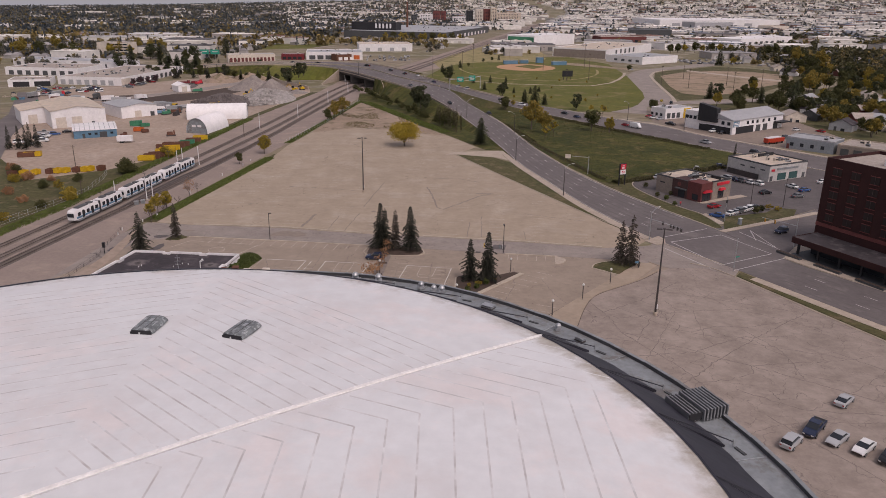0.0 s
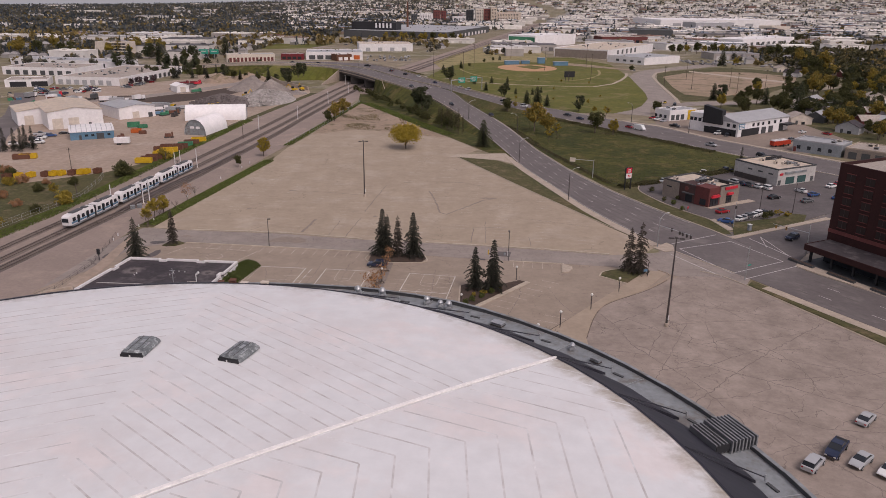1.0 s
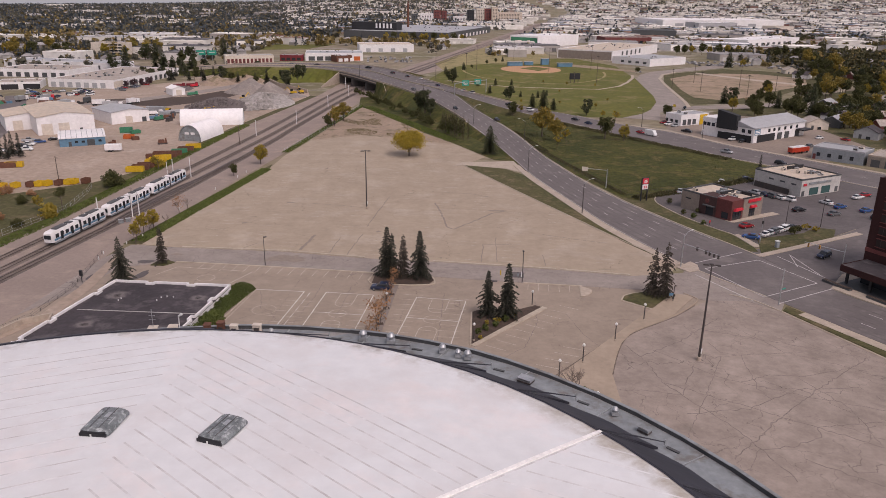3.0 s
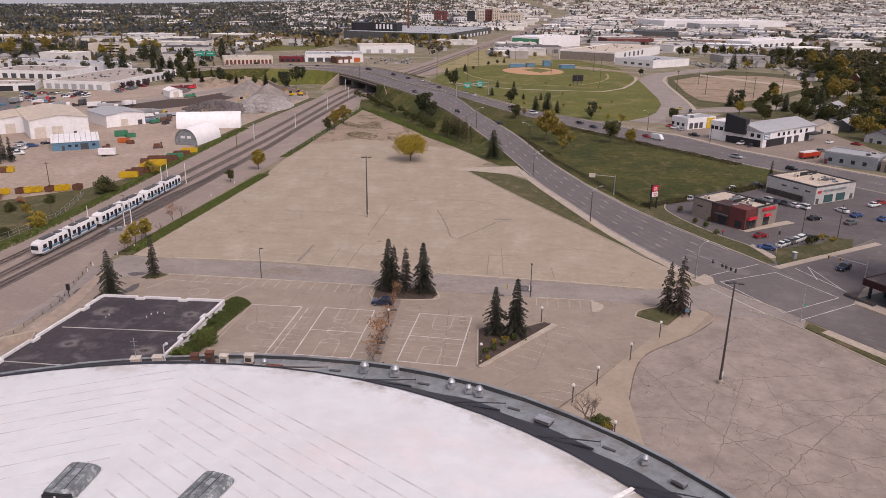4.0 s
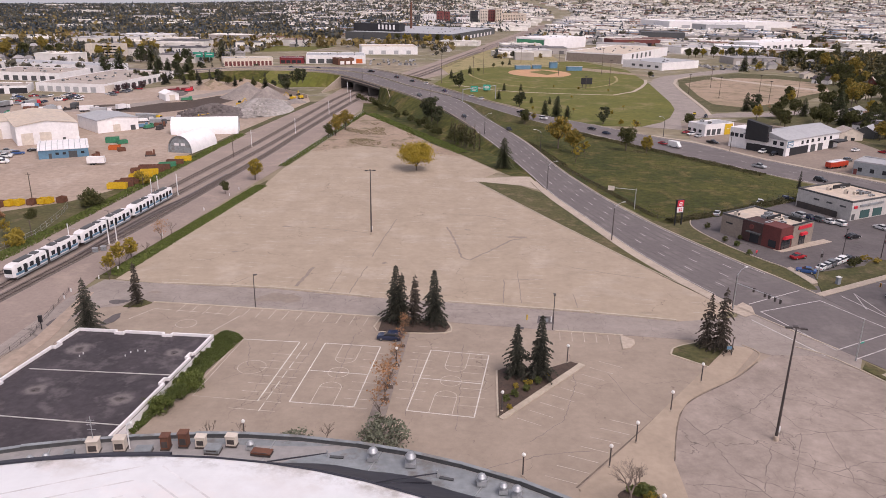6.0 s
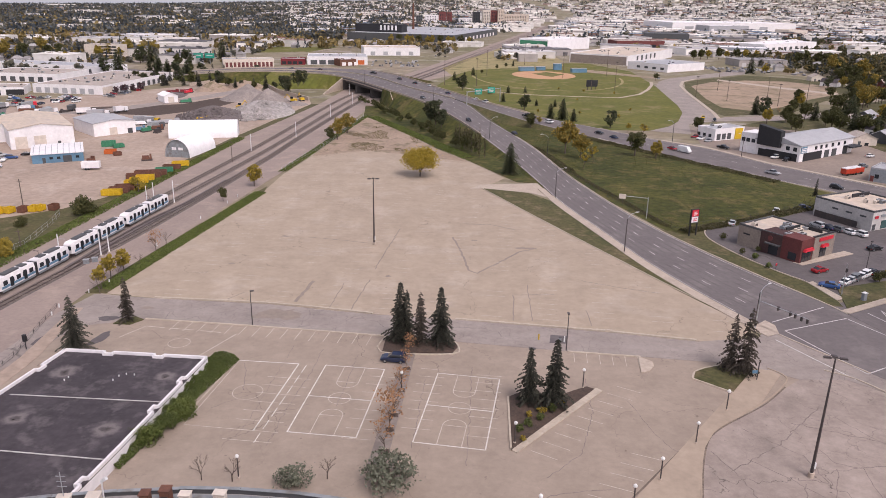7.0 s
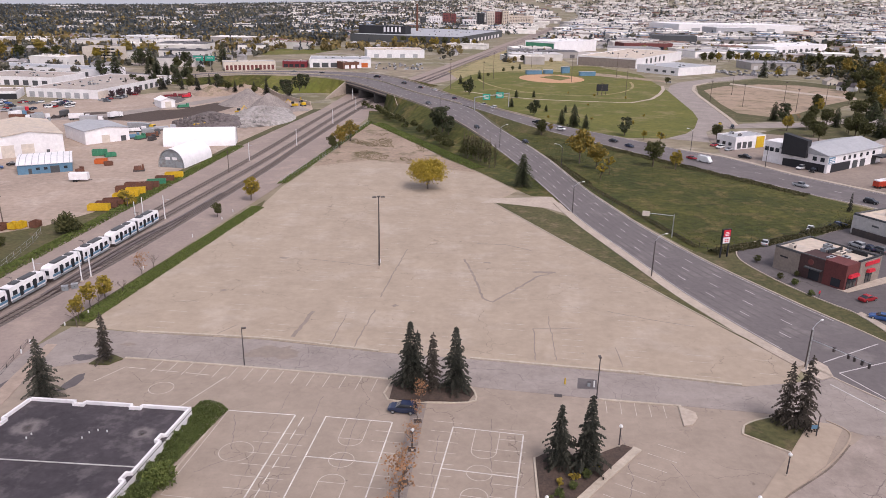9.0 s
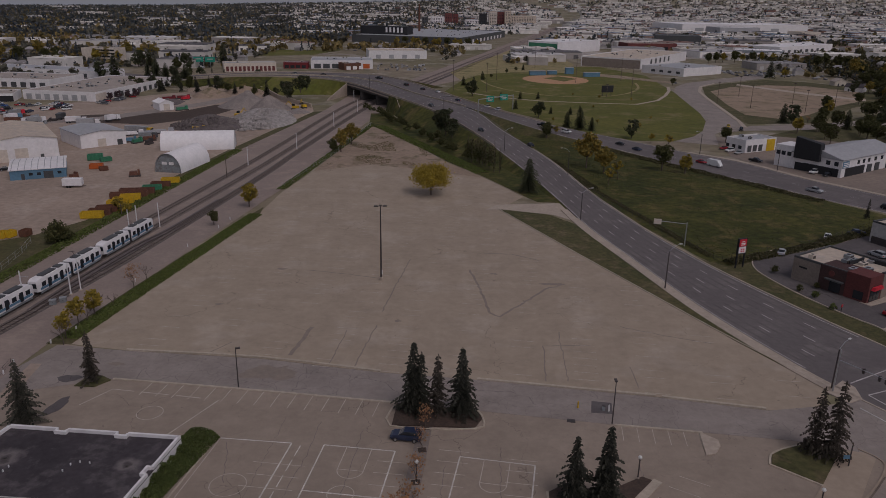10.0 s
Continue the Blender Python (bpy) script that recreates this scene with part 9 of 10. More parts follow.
def bin_box(x, y, rz, sx, sy, h, mat, label, group="yard bins"):
    ob = thing("waste_bin", label, "container", (x, y, 0.05), rz, group)
    for cx, cy, lx, ly in ((0, -sy / 2, sx, 0.12), (0, sy / 2, sx, 0.12), (-sx / 2, 0, 0.12, sy), (sx / 2, 0, 0.12, sy)):
        part("side", Mesh().box(cx, cy, 0.2, lx, ly, h), M[mat], ob)
    part("floor", Mesh().box(0, 0, 0.1, sx, sy, 0.12), M["rust"], ob)
    part("load", Mesh().box(0, 0, 0.22, sx - 0.2, sy - 0.2, h * 0.55), M["rust"], ob)
    for s in (-1, 1):
        part("runner", Mesh().box(0, s * sy * 0.3, 0, sx, 0.2, 0.2), M["darksteel"], ob)
    for i in range(4):
        part("stake", Mesh().box(-sx / 2 + sx * (i + 0.5) / 4, -sy / 2 - 0.1, 0.2, 0.12, 0.12, h), M[mat], ob)


for k, (x, y) in enumerate(((-133, 214.6), (-128.7, 216.1), (-126.4, 217), (-124, 217.8), (-120.6, 218.8), (-118, 219.9), (-116.5, 220.6), (-113, 221.8), (-136.5, 213.2), (-140, 212))):
    mt = ("yellow", "rust", "yellow", "yellow", "rust", "yellow", "yellow", "rust", "yellow", "rust")[k]
    bin_box(x, y, 75 + 5 * (k % 3), 2.6, 2.0, 1.6, mt, ("open yellow waste bin with rusty inside" if mt == "yellow" else "open rusty waste bin") + " in the yard")
for k, (x, y) in enumerate(((-103.2, 239.5), (-102.4, 243), (-101.8, 246.5), (-101.2, 252.5), (-100.9, 256), (-100.3, 260), (-99.6, 264), (-98.9, 268), (-98, 272), (-97, 277), (-95.8, 283), (-104.5, 262), (-103.5, 267), (-150, 245), (-152, 244))):
    mt = ("yellow", "rust", "rust", "yellow", "yellow", "yellow", "rust", "rust", "green", "rust", "yellow", "rust", "rust", "yellow", "rust")[k]
    bin_box(x, y, 8 + 4 * (k % 3), 6.0, 2.4, 1.7, mt, {"yellow": "long yellow roll-off container by the railway", "rust": "long rusty roll-off container by the railway", "green": "long green roll-off container by the railway"}[mt])
bin_box(-138, 318, 20, 5.5, 2.6, 2.2, "green", "dark green container in the yard")
bin_box(-133, 316, 40, 4.0, 2.4, 1.4, "green", "light green container in the yard")
bin_box(-131, 303.5, 15, 4.5, 3.0, 1.5, "orange", "orange scrap frame in the yard")
bin_box(-127, 300.5, 30, 3.0, 2.5, 1.2, "rust", "rusty scrap frame in the yard")
ob = thing("white_trailer", "white box trailer in the yard", "trailer", (-125.9, 275, 0), 8)
part("box", Mesh().box(0, 0, 0.8, 6.2, 2.4, 2.3), M["white"], ob)
for x in (-1.6, -0.7):
    for s in (-1, 1):
        part("wheel", Mesh().tube((x, s * 1.0, 0.42), (x, s * 1.25, 0.42), 0.42, n=12), M["tyre"], ob)
part("hitch", Mesh().tube((3.1, 0, 0.6), (4.2, 0, 0.55), 0.08, n=6), M["darksteel"], ob)
for k, (x, y, r, mt, l) in enumerate(((-140, 356, 30, "blue", 6), (-136, 354, 60, "green", 5), (-133, 360, 20, "rust", 6), (-130, 352, 80, "darksteel", 4), (-126, 366, 10, "steel", 7), (-121, 352, 45, "black", 4), (-117, 354, 15, "black", 3.5), (-146, 372, 20, "white", 12), (-135, 378, 25, "greyroof", 14), (-120, 388, 10, "yellow", 7), (-112, 292, 20, "rust", 4), (-149, 300, 30, "green", 4), (-147, 305, 10, "steel", 6), (-131, 286, 70, "rust", 3), (-150, 452, 40, "green", 7), (-173, 495, 40, "redpaint", 9), (-166, 501, 35, "redpaint", 9), (-163, 496, 60, "signred", 6))):
    ob = thing("stored_equipment", "stored yard equipment of mixed steel", "equipment", (x, y, 0.04), r, "yard equipment")
    part("frame", Mesh().box(0, 0, 0, l, 2.2, 0.6), M["darksteel"], ob)
    part("body", Mesh().box(-l * 0.1, 0, 0.6, l * 0.7, 2.0, 1.3, 0, 0.85), M[mt], ob)
    part("cab", Mesh().box(l * 0.36, 0, 0.6, l * 0.2, 1.9, 1.9, 0, 0.8), M[mt], ob)


def excavator(x, y, rz):
    ob = thing("excavator", "yellow excavator on the rubble", "excavator", (x, y, 0.05), rz, "yard machines")
    for s in (-1, 1):
        part("track", Mesh().box(0, s * 1.1, 0, 3.8, 0.6, 0.9, 0, 0.9), M["darksteel"], ob)
    part("house", Mesh().box(-0.4, 0, 0.9, 3.2, 2.4, 1.3), M["yellow"], ob)
    part("cab", Mesh().box(0.6, 0.7, 2.2, 1.4, 1.1, 1.2), M["glass"], ob)
    part("boom", Mesh().tube((1.2, 0, 1.8), (4.2, 0, 4.6), 0.25, 0.2, 6), M["yellow"], ob)
    part("stick", Mesh().tube((4.2, 0, 4.6), (6.2, 0, 2.2), 0.18, 0.14, 6), M["yellow"], ob)
    part("bucket", Mesh().box(6.2, 0, 1.4, 0.9, 1.0, 0.9, 0, 0.8), M["darksteel"], ob)


excavator(-88, 462, 160)
excavator(-84, 468, 120)
excavator(-112, 430, 60)


# ---- houses to the east ----
hrng = np.random.default_rng(17)
for k, (x, y) in enumerate(((214, 377), (193, 348), (212, 352), (205, 326), (226, 341), (240, 336), (243, 356), (222, 322), (236, 312), (262, 350), (258, 375), (276, 395), (302, 605), (312, 640), (255, 330), (270, 320), (300, 420), (320, 450), (340, 480), (285, 440), (360, 520), (330, 560), (350, 600), (235, 392), (250, 405), (222, 405), (240, 418), (262, 392), (246, 372), (228, 366), (283, 372))):
    hm = ("white", "cream", "charcoal", "greyroof", "maroon", "tanroof")[k % 6]
    gabled("house", ("white", "cream", "dark grey", "grey", "red-brown", "tan")[k % 6] + " gabled house among trees", (x, y), -44 + (k % 3) * 45, hrng.uniform(9, 13), hrng.uniform(8, 10), 3.4, 6.0, hm, ("tarroof", "gravelroof", "greyroof")[k % 3], "xy"[k % 2], ((3, 1.2, 2.1, "charcoal"), (6.5, 1.8, 1.4, "glass")), "house", "houses")

# ---- far landmark buildings ----
def mass(name, label, at, rz, sx, sy, h, wall, roof="greyroof", win=(), units=0, seed=1):
    return block(name, label, at, rz, sx, sy, h, wall, roof, wall, "far buildings", win, 0.6, units, "building", seed)


mass("dark_depot", "huge dark depot with a pale flat roof", (-140, 1142), -17, 165, 270, 10, "charcoal", "greyroof", (("right", 20, 22, 11, 0.5, 9, 5, "white"),), 34, 31)
mass("depot_tower", "black depot rooftop block", (-132, 1180), -17, 75, 24, 21, "black", "charcoal", (("front", 42, 6, 5, 13, 3, 7, "white"),))
mass("white_mall", "white commercial building with a pale roof", (-124, 716), 8, 56, 40, 7, "white", "greyroof", (("front", 6, 8, 3, 0.3, 6, 4, "charcoal"), ("front", 34, 8, 3, 0.3, 6, 4, "orange")), 8, 32)
mass("white_mall", "long white commercial building", (-84, 838), 10, 62, 40, 8, "white", "tanroof", (("front", 10, 14, 4, 0.3, 5, 4, "greyroof"),), 4, 33)
mass("red_front_shop", "low shop with a red front", (-148, 712), 6, 22, 16, 5, "redpaint", "greyroof", (("front", 3, 5, 4, 0.5, 3.6, 2.6, "glass"),), 2, 34)
mass("rust_front_shop", "low shop with a rust-orange front", (-92, 704), 30, 16, 14, 5.5, "rust", "greyroof", (("front", 4, 6, 3, 0.5, 4, 3, "white"),), 2, 35)
mass("transit_shed", "long low transit station with a slanted roof", (-190, 672), 20, 44, 16, 7, "cream", "greyroof", (("front", 3, 3.5, 12, 0.5, 2.2, 4, "maroon"),), 2, 36)
mass("field_warehouse", "long white warehouse with a tan roof beside the field", (134, 797), -33, 62, 150, 9, "white", "tanroof", (("front", 31, 62, 1, 0.1, 60, 8.2, "taupe"), ("right", 30, 14, 5, 3, 5, 5, "charcoal")), 18, 37)
mass("field_warehouse", "low white warehouse beside the field", (207, 696), 37, 56, 46, 6.5, "white", "greyroof", (("left", 6, 9, 4, 2, 4, 2, "charcoal"),), 4, 38)
mass("green_end_hall", "white hall with a green end wall", (133, 960), 45, 90, 46, 13, "white", "white", (("left", 23, 30, 1, 0.5, 44, 11, "green"),), 4, 39)
for k, (x, y, w, d, h, mt) in enumerate(((70, 1770, 16, 16, 30, "black"), (92, 1785, 18, 16, 34, "cream"), (112, 1800, 16, 16, 33, "maroon"), (128, 1790, 14, 16, 36, "tanroof"), (150, 1880, 60, 18, 24, "tanroof"), (10, 1820, 12, 14, 27, "maroon"), (-8, 1815, 16, 16, 28, "maroon"), (-40, 1840, 30, 20, 20, "white"), (-62, 1830, 14, 18, 18, "charcoal"), (40, 1850, 50, 20, 14, "white"), (-20, 1900, 40, 25, 12, "cream"))):
    mass("far_tower", {"black": "dark", "cream": "cream", "maroon": "brown brick", "tanroof": "tan brick", "orange": "orange brick", "white": "white", "charcoal": "grey"}[mt] + " mid-rise block on the skyline", (x, y), 6, w, d, h, mt, "gravelroof", tuple(("front", 3, 4, max(2, int(w / 4.4)), 3 + 3.2 * r, 2.0, 1.6, "glass") for r in range(int(h / 3.6))), 1, 40 + k)
ob = thing("chimney_stack", "tall slim brick chimney", "chimney", (-48, 1290, 0))
part("stack", Mesh().tube((0, 0, 0), (0, 0, 52), 2.0, 1.4, 12), M["rust"], ob)

mass("works_hall", "huge white works hall far off", (506, 1700), 10, 300, 150, 16, "white", "white", (("front", 40, 60, 4, 1, 20, 8, "greyroof"),), 10, 61)
mass("works_hall", "tall pale grey works block", (560, 1620), 10, 90, 60, 13, "greyroof", "white", (("front", 8, 14, 6, 3, 6, 4, "white"),), 4, 62)
mass("dark_store", "long charcoal flat-roofed store", (316, 1200), -12, 66, 60, 13, "charcoal", "charcoal", (("front", 33, 60, 1, 4, 58, 1.6, "greyroof"),), 4, 63)
mass("brick_store", "long red-brown brick store", (237, 1040), 8, 68, 36, 9, "maroon", "gravelroof", (("front", 8, 9, 7, 1, 5, 4, "glass"),), 5, 64)
mass("blue_grey_hall", "low blue-grey hall with a pale roof", (352, 972), -20, 56, 46, 7, "bluegrey", "white", (("front", 5, 8, 6, 1, 5, 3.5, "charcoal"),), 6, 65)
mass("long_white_store", "long white store with a pale roof", (424, 1010), 40, 150, 44, 9, "white", "white", (("front", 10, 16, 8, 1, 7, 4, "charcoal"),), 6, 66)
mass("cream_store", "cream block among the works", (660, 1470), 14, 42, 40, 12, "cream", "tanroof", (("front", 5, 8, 5, 2, 4, 3, "glass"),), 3, 67)
for k, (x, y) in enumerate(((292, 862), (302, 868), (314, 866), (325, 872), (336, 870), (348, 878), (280, 850), (362, 880))):
    plant("yard_tree", LEAF[("green", "yellow")[k % 2]][k % 2], x, y, 0, 1.3 + 0.1 * (k % 3), 47 * k, "yellow-green tree beside the far stores", "tree", "store trees")

# ball field
struct("infield", Mesh().prism([(89 + 27 * math.cos(radians(a)) * (1 if -20 < a < 200 else 1), 655 + 34 * math.sin(radians(a))) for a in range(0, 360, 12)], 0, 0.10), M["infield"], "orange clay infield", "ball field")
struct("infield_grass", Mesh().prism([(94, 640), (108, 662), (95, 682), (80, 664)], 0, 0.13), M["field"], "grass diamond in the infield", "ball field")
for x, y, w, h in ((78, 690, 14, 3.5), (124, 684, 14, 3.5), (92, 700, 8, 3), (108, 705, 7, 5.5)):
    ob = thing("dugout", "blue painted dugout or backstop at the infield", "dugout", (x, y, 0), 12, "dugouts")
    part("wall", Mesh().box(0, 0, 0, w, 4, h), M["blue"], ob)
    part("roof", Mesh().box(0, 0, h, w + 0.6, 4.6, 0.25), M["steel"], ob)
ob = thing("scoreboard", "dark scoreboard on posts", "scoreboard", (110.2, 549.6, 0), 12)
part("board", Mesh().box(0, 0, 2.6, 8.5, 0.5, 4.6), M["black"], ob)
for s in (-3, 0, 3):
    part("post", Mesh().box(s, 0.3, 0, 0.3, 0.3, 3), M["darksteel"], ob)
path_line = [Vector((x, y, 0.09)) for x, y in ((14, 556), (36, 532), (60, 518), (92, 512), (121, 509), (140, 530), (153, 558), (164, 588), (170, 612))]
struct("field_path", ribbon(beside(path_line, 1.2), beside(path_line, -1.2), 0.25), M["concrete"], "pale path round the ball field", "path")
fence_line = [Vector((89 + 62 * math.cos(radians(a)), 650 + 108 * math.sin(radians(a)), 0.1)) for a in range(182, 361, 9)]
struct("warning_track", ribbon(beside(fence_line, 1.0), beside(fence_line, -1.0), 0.25), M["straw"], "dry track along the outfield fence", "path")
slab("field_track", [(128, 690), (180, 640), (184, 650), (150, 700), (120, 720)], 0.09, M["baredirt"], "bare earth track behind the infield", "path")


# ---- vehicles ----
def loft(stations):
    """Stations of (x, half width, z low, z high, tuck): a closed skin with tucked upper edges."""
    m = Mesh()
    for x, w, z0, z1, k in stations:
        zm = z0 + (z1 - z0) * 0.62
        m.v += [(x, -w * 0.94, z0), (x, w * 0.94, z0), (x, w, zm), (x, w * k, z1), (x, -w * k, z1), (x, -w, zm)]
    for i in range(len(stations) - 1):
        a, b = 6 * i, 6 * i + 6
        for j in range(6):
            m.f.append((a + j, b + j, b + (j + 1) % 6, a + (j + 1) % 6))
    n = 6 * (len(stations) - 1)
    m.f += [(0, 1, 2, 3, 4, 5), (n + 5, n + 4, n + 3, n + 2, n + 1, n)]
    return m


KINDS = {
    "sedan": (4.6, [(-2.3, 0.80, 0.35, 0.85, 0.9), (-2.1, 0.88, 0.28, 0.98, 0.92), (-1.0, 0.91, 0.25, 1.0, 0.94), (0.8, 0.91, 0.25, 0.98, 0.94), (1.8, 0.88, 0.28, 0.86, 0.9), (2.25, 0.78, 0.35, 0.68, 0.85)], [(-1.75, 0.76, 0.95, 1.0, 0.95), (-1.05, 0.76, 0.95, 1.40, 0.85), (0.1, 0.76, 0.95, 1.43, 0.85), (0.95, 0.78, 0.95, 1.0, 0.95)], (-1.05, 0.15, 1.41)),
    "suv": (4.7, [(-2.35, 0.86, 0.4, 1.0, 0.95), (-2.2, 0.93, 0.32, 1.1, 0.95), (-1.0, 0.95, 0.3, 1.1, 0.95), (0.9, 0.95, 0.3, 1.08, 0.95), (1.9, 0.92, 0.33, 1.0, 0.92), (2.3, 0.84, 0.4, 0.8, 0.88)], [(-2.2, 0.80, 1.05, 1.1, 0.95), (-1.9, 0.80, 1.05, 1.66, 0.86), (0.2, 0.80, 1.05, 1.70, 0.86), (1.05, 0.82, 1.05, 1.1, 0.95)], (-1.9, 0.25, 1.67)),
    "pickup": (5.6, [(-2.8, 0.92, 0.45, 1.05, 0.97), (-2.7, 0.97, 0.4, 1.12, 0.97), (-0.8, 0.97, 0.38, 1.12, 0.97), (1.2, 0.97, 0.38, 1.12, 0.96), (2.3, 0.95, 0.4, 1.08, 0.93), (2.75, 0.86, 0.45, 0.85, 0.9)], [(-0.85, 0.84, 1.08, 1.14, 0.96), (-0.7, 0.84, 1.08, 1.78, 0.88), (0.6, 0.84, 1.08, 1.80, 0.88), (1.35, 0.86, 1.08, 1.14, 0.96)], (-0.7, 0.65, 1.78)),
    "van": (6.2, [(-3.1, 1.0, 0.5, 2.6, 0.97), (-3.0, 1.05, 0.4, 2.7, 0.95), (1.6, 1.05, 0.4, 2.7, 0.95), (2.2, 1.02, 0.4, 1.9, 0.93), (3.0, 0.92, 0.45, 1.1, 0.9)], [(1.55, 0.98, 1.5, 2.3, 0.9), (2.0, 0.98, 1.3, 2.1, 0.9), (2.35, 0.96, 1.2, 1.7, 0.9)], (-2.9, 1.6, 2.68)),
}
PAINTS = {"white": (0.72, 0.72, 0.71), "black": (0.015, 0.015, 0.018), "silver": (0.42, 0.43, 0.44), "grey": (0.13, 0.135, 0.14), "red": (0.33, 0.02, 0.025), "blue": (0.035, 0.09, 0.24), "navy": (0.025, 0.035, 0.07), "yellow": (0.6, 0.4, 0.02), "green": (0.03, 0.12, 0.06)}
CARS = {}


def car(kind, colour, x, y, rz, z=0.07, label="", group="parked cars"):
    """rz: the way its nose points, in degrees from +x."""
    key = (kind, colour)
    word = {"sedan": "car", "suv": "sport utility car", "pickup": "pickup truck", "van": "box van"}[kind]
    lab = label or f"{colour} {word} on the asphalt"
    if key in CARS:
        ob = copy_thing(CARS[key], pose(x, y, z, 0, 0, rz))
        return tagged(ob, lab, "car" if kind != "van" else "van", group)
    L, body, cabin, roof = KINDS[kind]
    ob = thing({"sedan": "car", "suv": "car", "pickup": "pickup_truck", "van": "van"}[kind], lab, "car" if kind != "van" else "van", (x, y, z), rz, group)
    pm = paintcol("paint_" + colour, PAINTS[colour])
    part("body", loft(body), pm, ob)
    part("glazing", loft(cabin), M["glass"], ob, "dark window glass")
    a, b, h = roof
    w = cabin[1][1] * cabin[1][4] if kind != "van" else 0.95
    part("roof_panel", Mesh().box((a + b) / 2, 0, h - 0.01, b - a, 2 * w + 0.04, 0.07), pm, ob)
    r = 0.34 if kind != "van" else 0.42
    for wx in (-0.30 * L, 0.31 * L):
        for s in (-1, 1):
            t = part("wheel", Mesh().tube((wx, s * (body[2][1] - 0.2), r), (wx, s * (body[2][1] + 0.02), r), r, n=14), M["tyre"], ob)
            part("rim", Mesh().tube((wx, s * (body[2][1] + 0.01), r), (wx, s * (body[2][1] + 0.04), r), r * 0.6, n=10), M["steel"], t)
    nose, tail = body[-1][0], body[0][0]
    for s in (-1, 1):
        part("headlight", Mesh().box(nose - 0.08, s * 0.6, body[-1][3] - 0.22, 0.2, 0.35, 0.16), M["lampglass"], ob)
        part("taillight", Mesh().box(tail + 0.03, s * 0.66, body[0][3] - 0.25, 0.12, 0.26, 0.18), M["redlight"], ob)
    part("bumper", Mesh().box(nose - 0.05, 0, 0.38, 0.2, 1.5, 0.2), M["darksteel"], ob)
    if kind == "pickup":
        part("bed", Mesh().box(-1.75, 0, 1.1, 1.8, 1.6, 0.04), M["black"], ob)
    CARS[key] = ob
    return ob


# cars on the near grey lot
for kind, c, x, y, r in (("suv", "silver", 62.0, 50.3, 224), ("pickup", "navy", 67.0, 53.8, 46), ("sedan", "silver", 69.1, 51.1, 38), ("sedan", "white", 71.8, 48.9, 38), ("sedan", "silver", 75.8, 62.0, 222), ("suv", "black", 74.2, 46.6, 42)):
    car(kind, c, x, y, r + 180, 0.065, "", "cars on the grey lot")
car("suv", "navy", -5.2, 128.6, 172, 0.04, "dark blue sport utility car beside the tree island", "cars on the courts lot")
# restaurant and shop lots
for kind, c, x, y, r in (("sedan", "red", 95.8, 178.4, 25), ("sedan", "blue", 93.0, 168.2, 150), ("sedan", "white", 98.2, 170.6, 40), ("sedan", "silver", 100.2, 172.0, 40), ("suv", "grey", 102.2, 173.4, 40), ("sedan", "white", 104.2, 174.8, 40), ("suv", "white", 106.2, 176.2, 40), ("sedan", "black", 108.2, 177.4, 40), ("pickup", "navy", 117.4, 234.9, 200), ("sedan", "silver", 88.9, 217.6, 60), ("sedan", "black", 119.1, 196, 20), ("suv", "white", 121.6, 208.6, 110), ("sedan", "white", 119.4, 210.6, 110), ("suv", "grey", 117.4, 212.8, 110), ("sedan", "navy", 115.6, 214.8, 110), ("suv", "silver", 113.6, 216.8, 110), ("sedan", "white", 132, 205, 110), ("sedan", "blue", 134, 200, 25), ("sedan", "blue", 140, 196, 25), ("suv", "black", 139, 188, 25), ("sedan", "white", 146, 212, 25), ("sedan", "grey", 128, 192, 25), ("sedan", "white", 108, 232, 60), ("sedan", "red", 150, 215, 25)):
    car(kind, c, x, y, r, 0.075, "", "cars at the restaurant")
# workshop yard
for kind, c, x, y, r in (("pickup", "white", 143.5, 315.5, 215), ("pickup", "black", 146.5, 311, 215), ("pickup", "black", 128.5, 335.5, 310), ("sedan", "silver", 127.5, 352, 215), ("suv", "white", 125.5, 357, 215), ("van", "white", 137.5, 330, 320), ("sedan", "red", 124.5, 362, 215), ("suv", "grey", 172, 300, 30), ("sedan", "red", 197, 318, 120), ("sedan", "white", 187, 322, 30)):
    car(kind, c, x, y, r, 0.065, "", "cars at the workshop")
# moving traffic, at rest
for kind, c, x, y, r, z in (("suv", "black", 15.8, 372.6, 285, 4.3), ("sedan", "grey", -8.5, 435, 298, 7.0), ("sedan", "navy", 5.8, 458, 115, 6.9), ("sedan", "white", 21.9, 440, 120, 6.1), ("suv", "white", 27, 432, 122, 5.7), ("sedan", "black", -15.5, 500, 118, 8.0), ("suv", "black", -26.9, 520.2, 118, 8.3), ("sedan", "white", -5.9, 490, 116, 7.7), ("pickup", "black", -47.8, 555.6, 150, 8.42), ("sedan", "black", -90, 575, 165, 8.42), ("sedan", "grey", -112, 582, 172, 8.3), ("suv", "white", 57.5, 386, 320, 2.2), ("pickup", "black", 47, 395, 318, 3.7), ("sedan", "black", 79, 365.4, 317, 0.6), ("sedan", "navy", 84, 355, 307, 0.3), ("van", "white", 108, 325, 303, 0.1), ("sedan", "red", 104.5, 331, 303, 0.1), ("pickup", "silver", 129.5, 285.5, 305, 0.1), ("suv", "black", 143, 263.5, 308, 0.1), ("suv", "navy", 105.5, 153, 215, 0.1), ("suv", "black", 152, 414, 250, 0.1), ("sedan", "yellow", 149, 424, 250, 0.1), ("sedan", "silver", 182.9, 637, 260, 0.1), ("sedan", "black", 36, 345, 285, 3.2)):
    car(kind, c, x, y, r, z, "", "cars on the road")
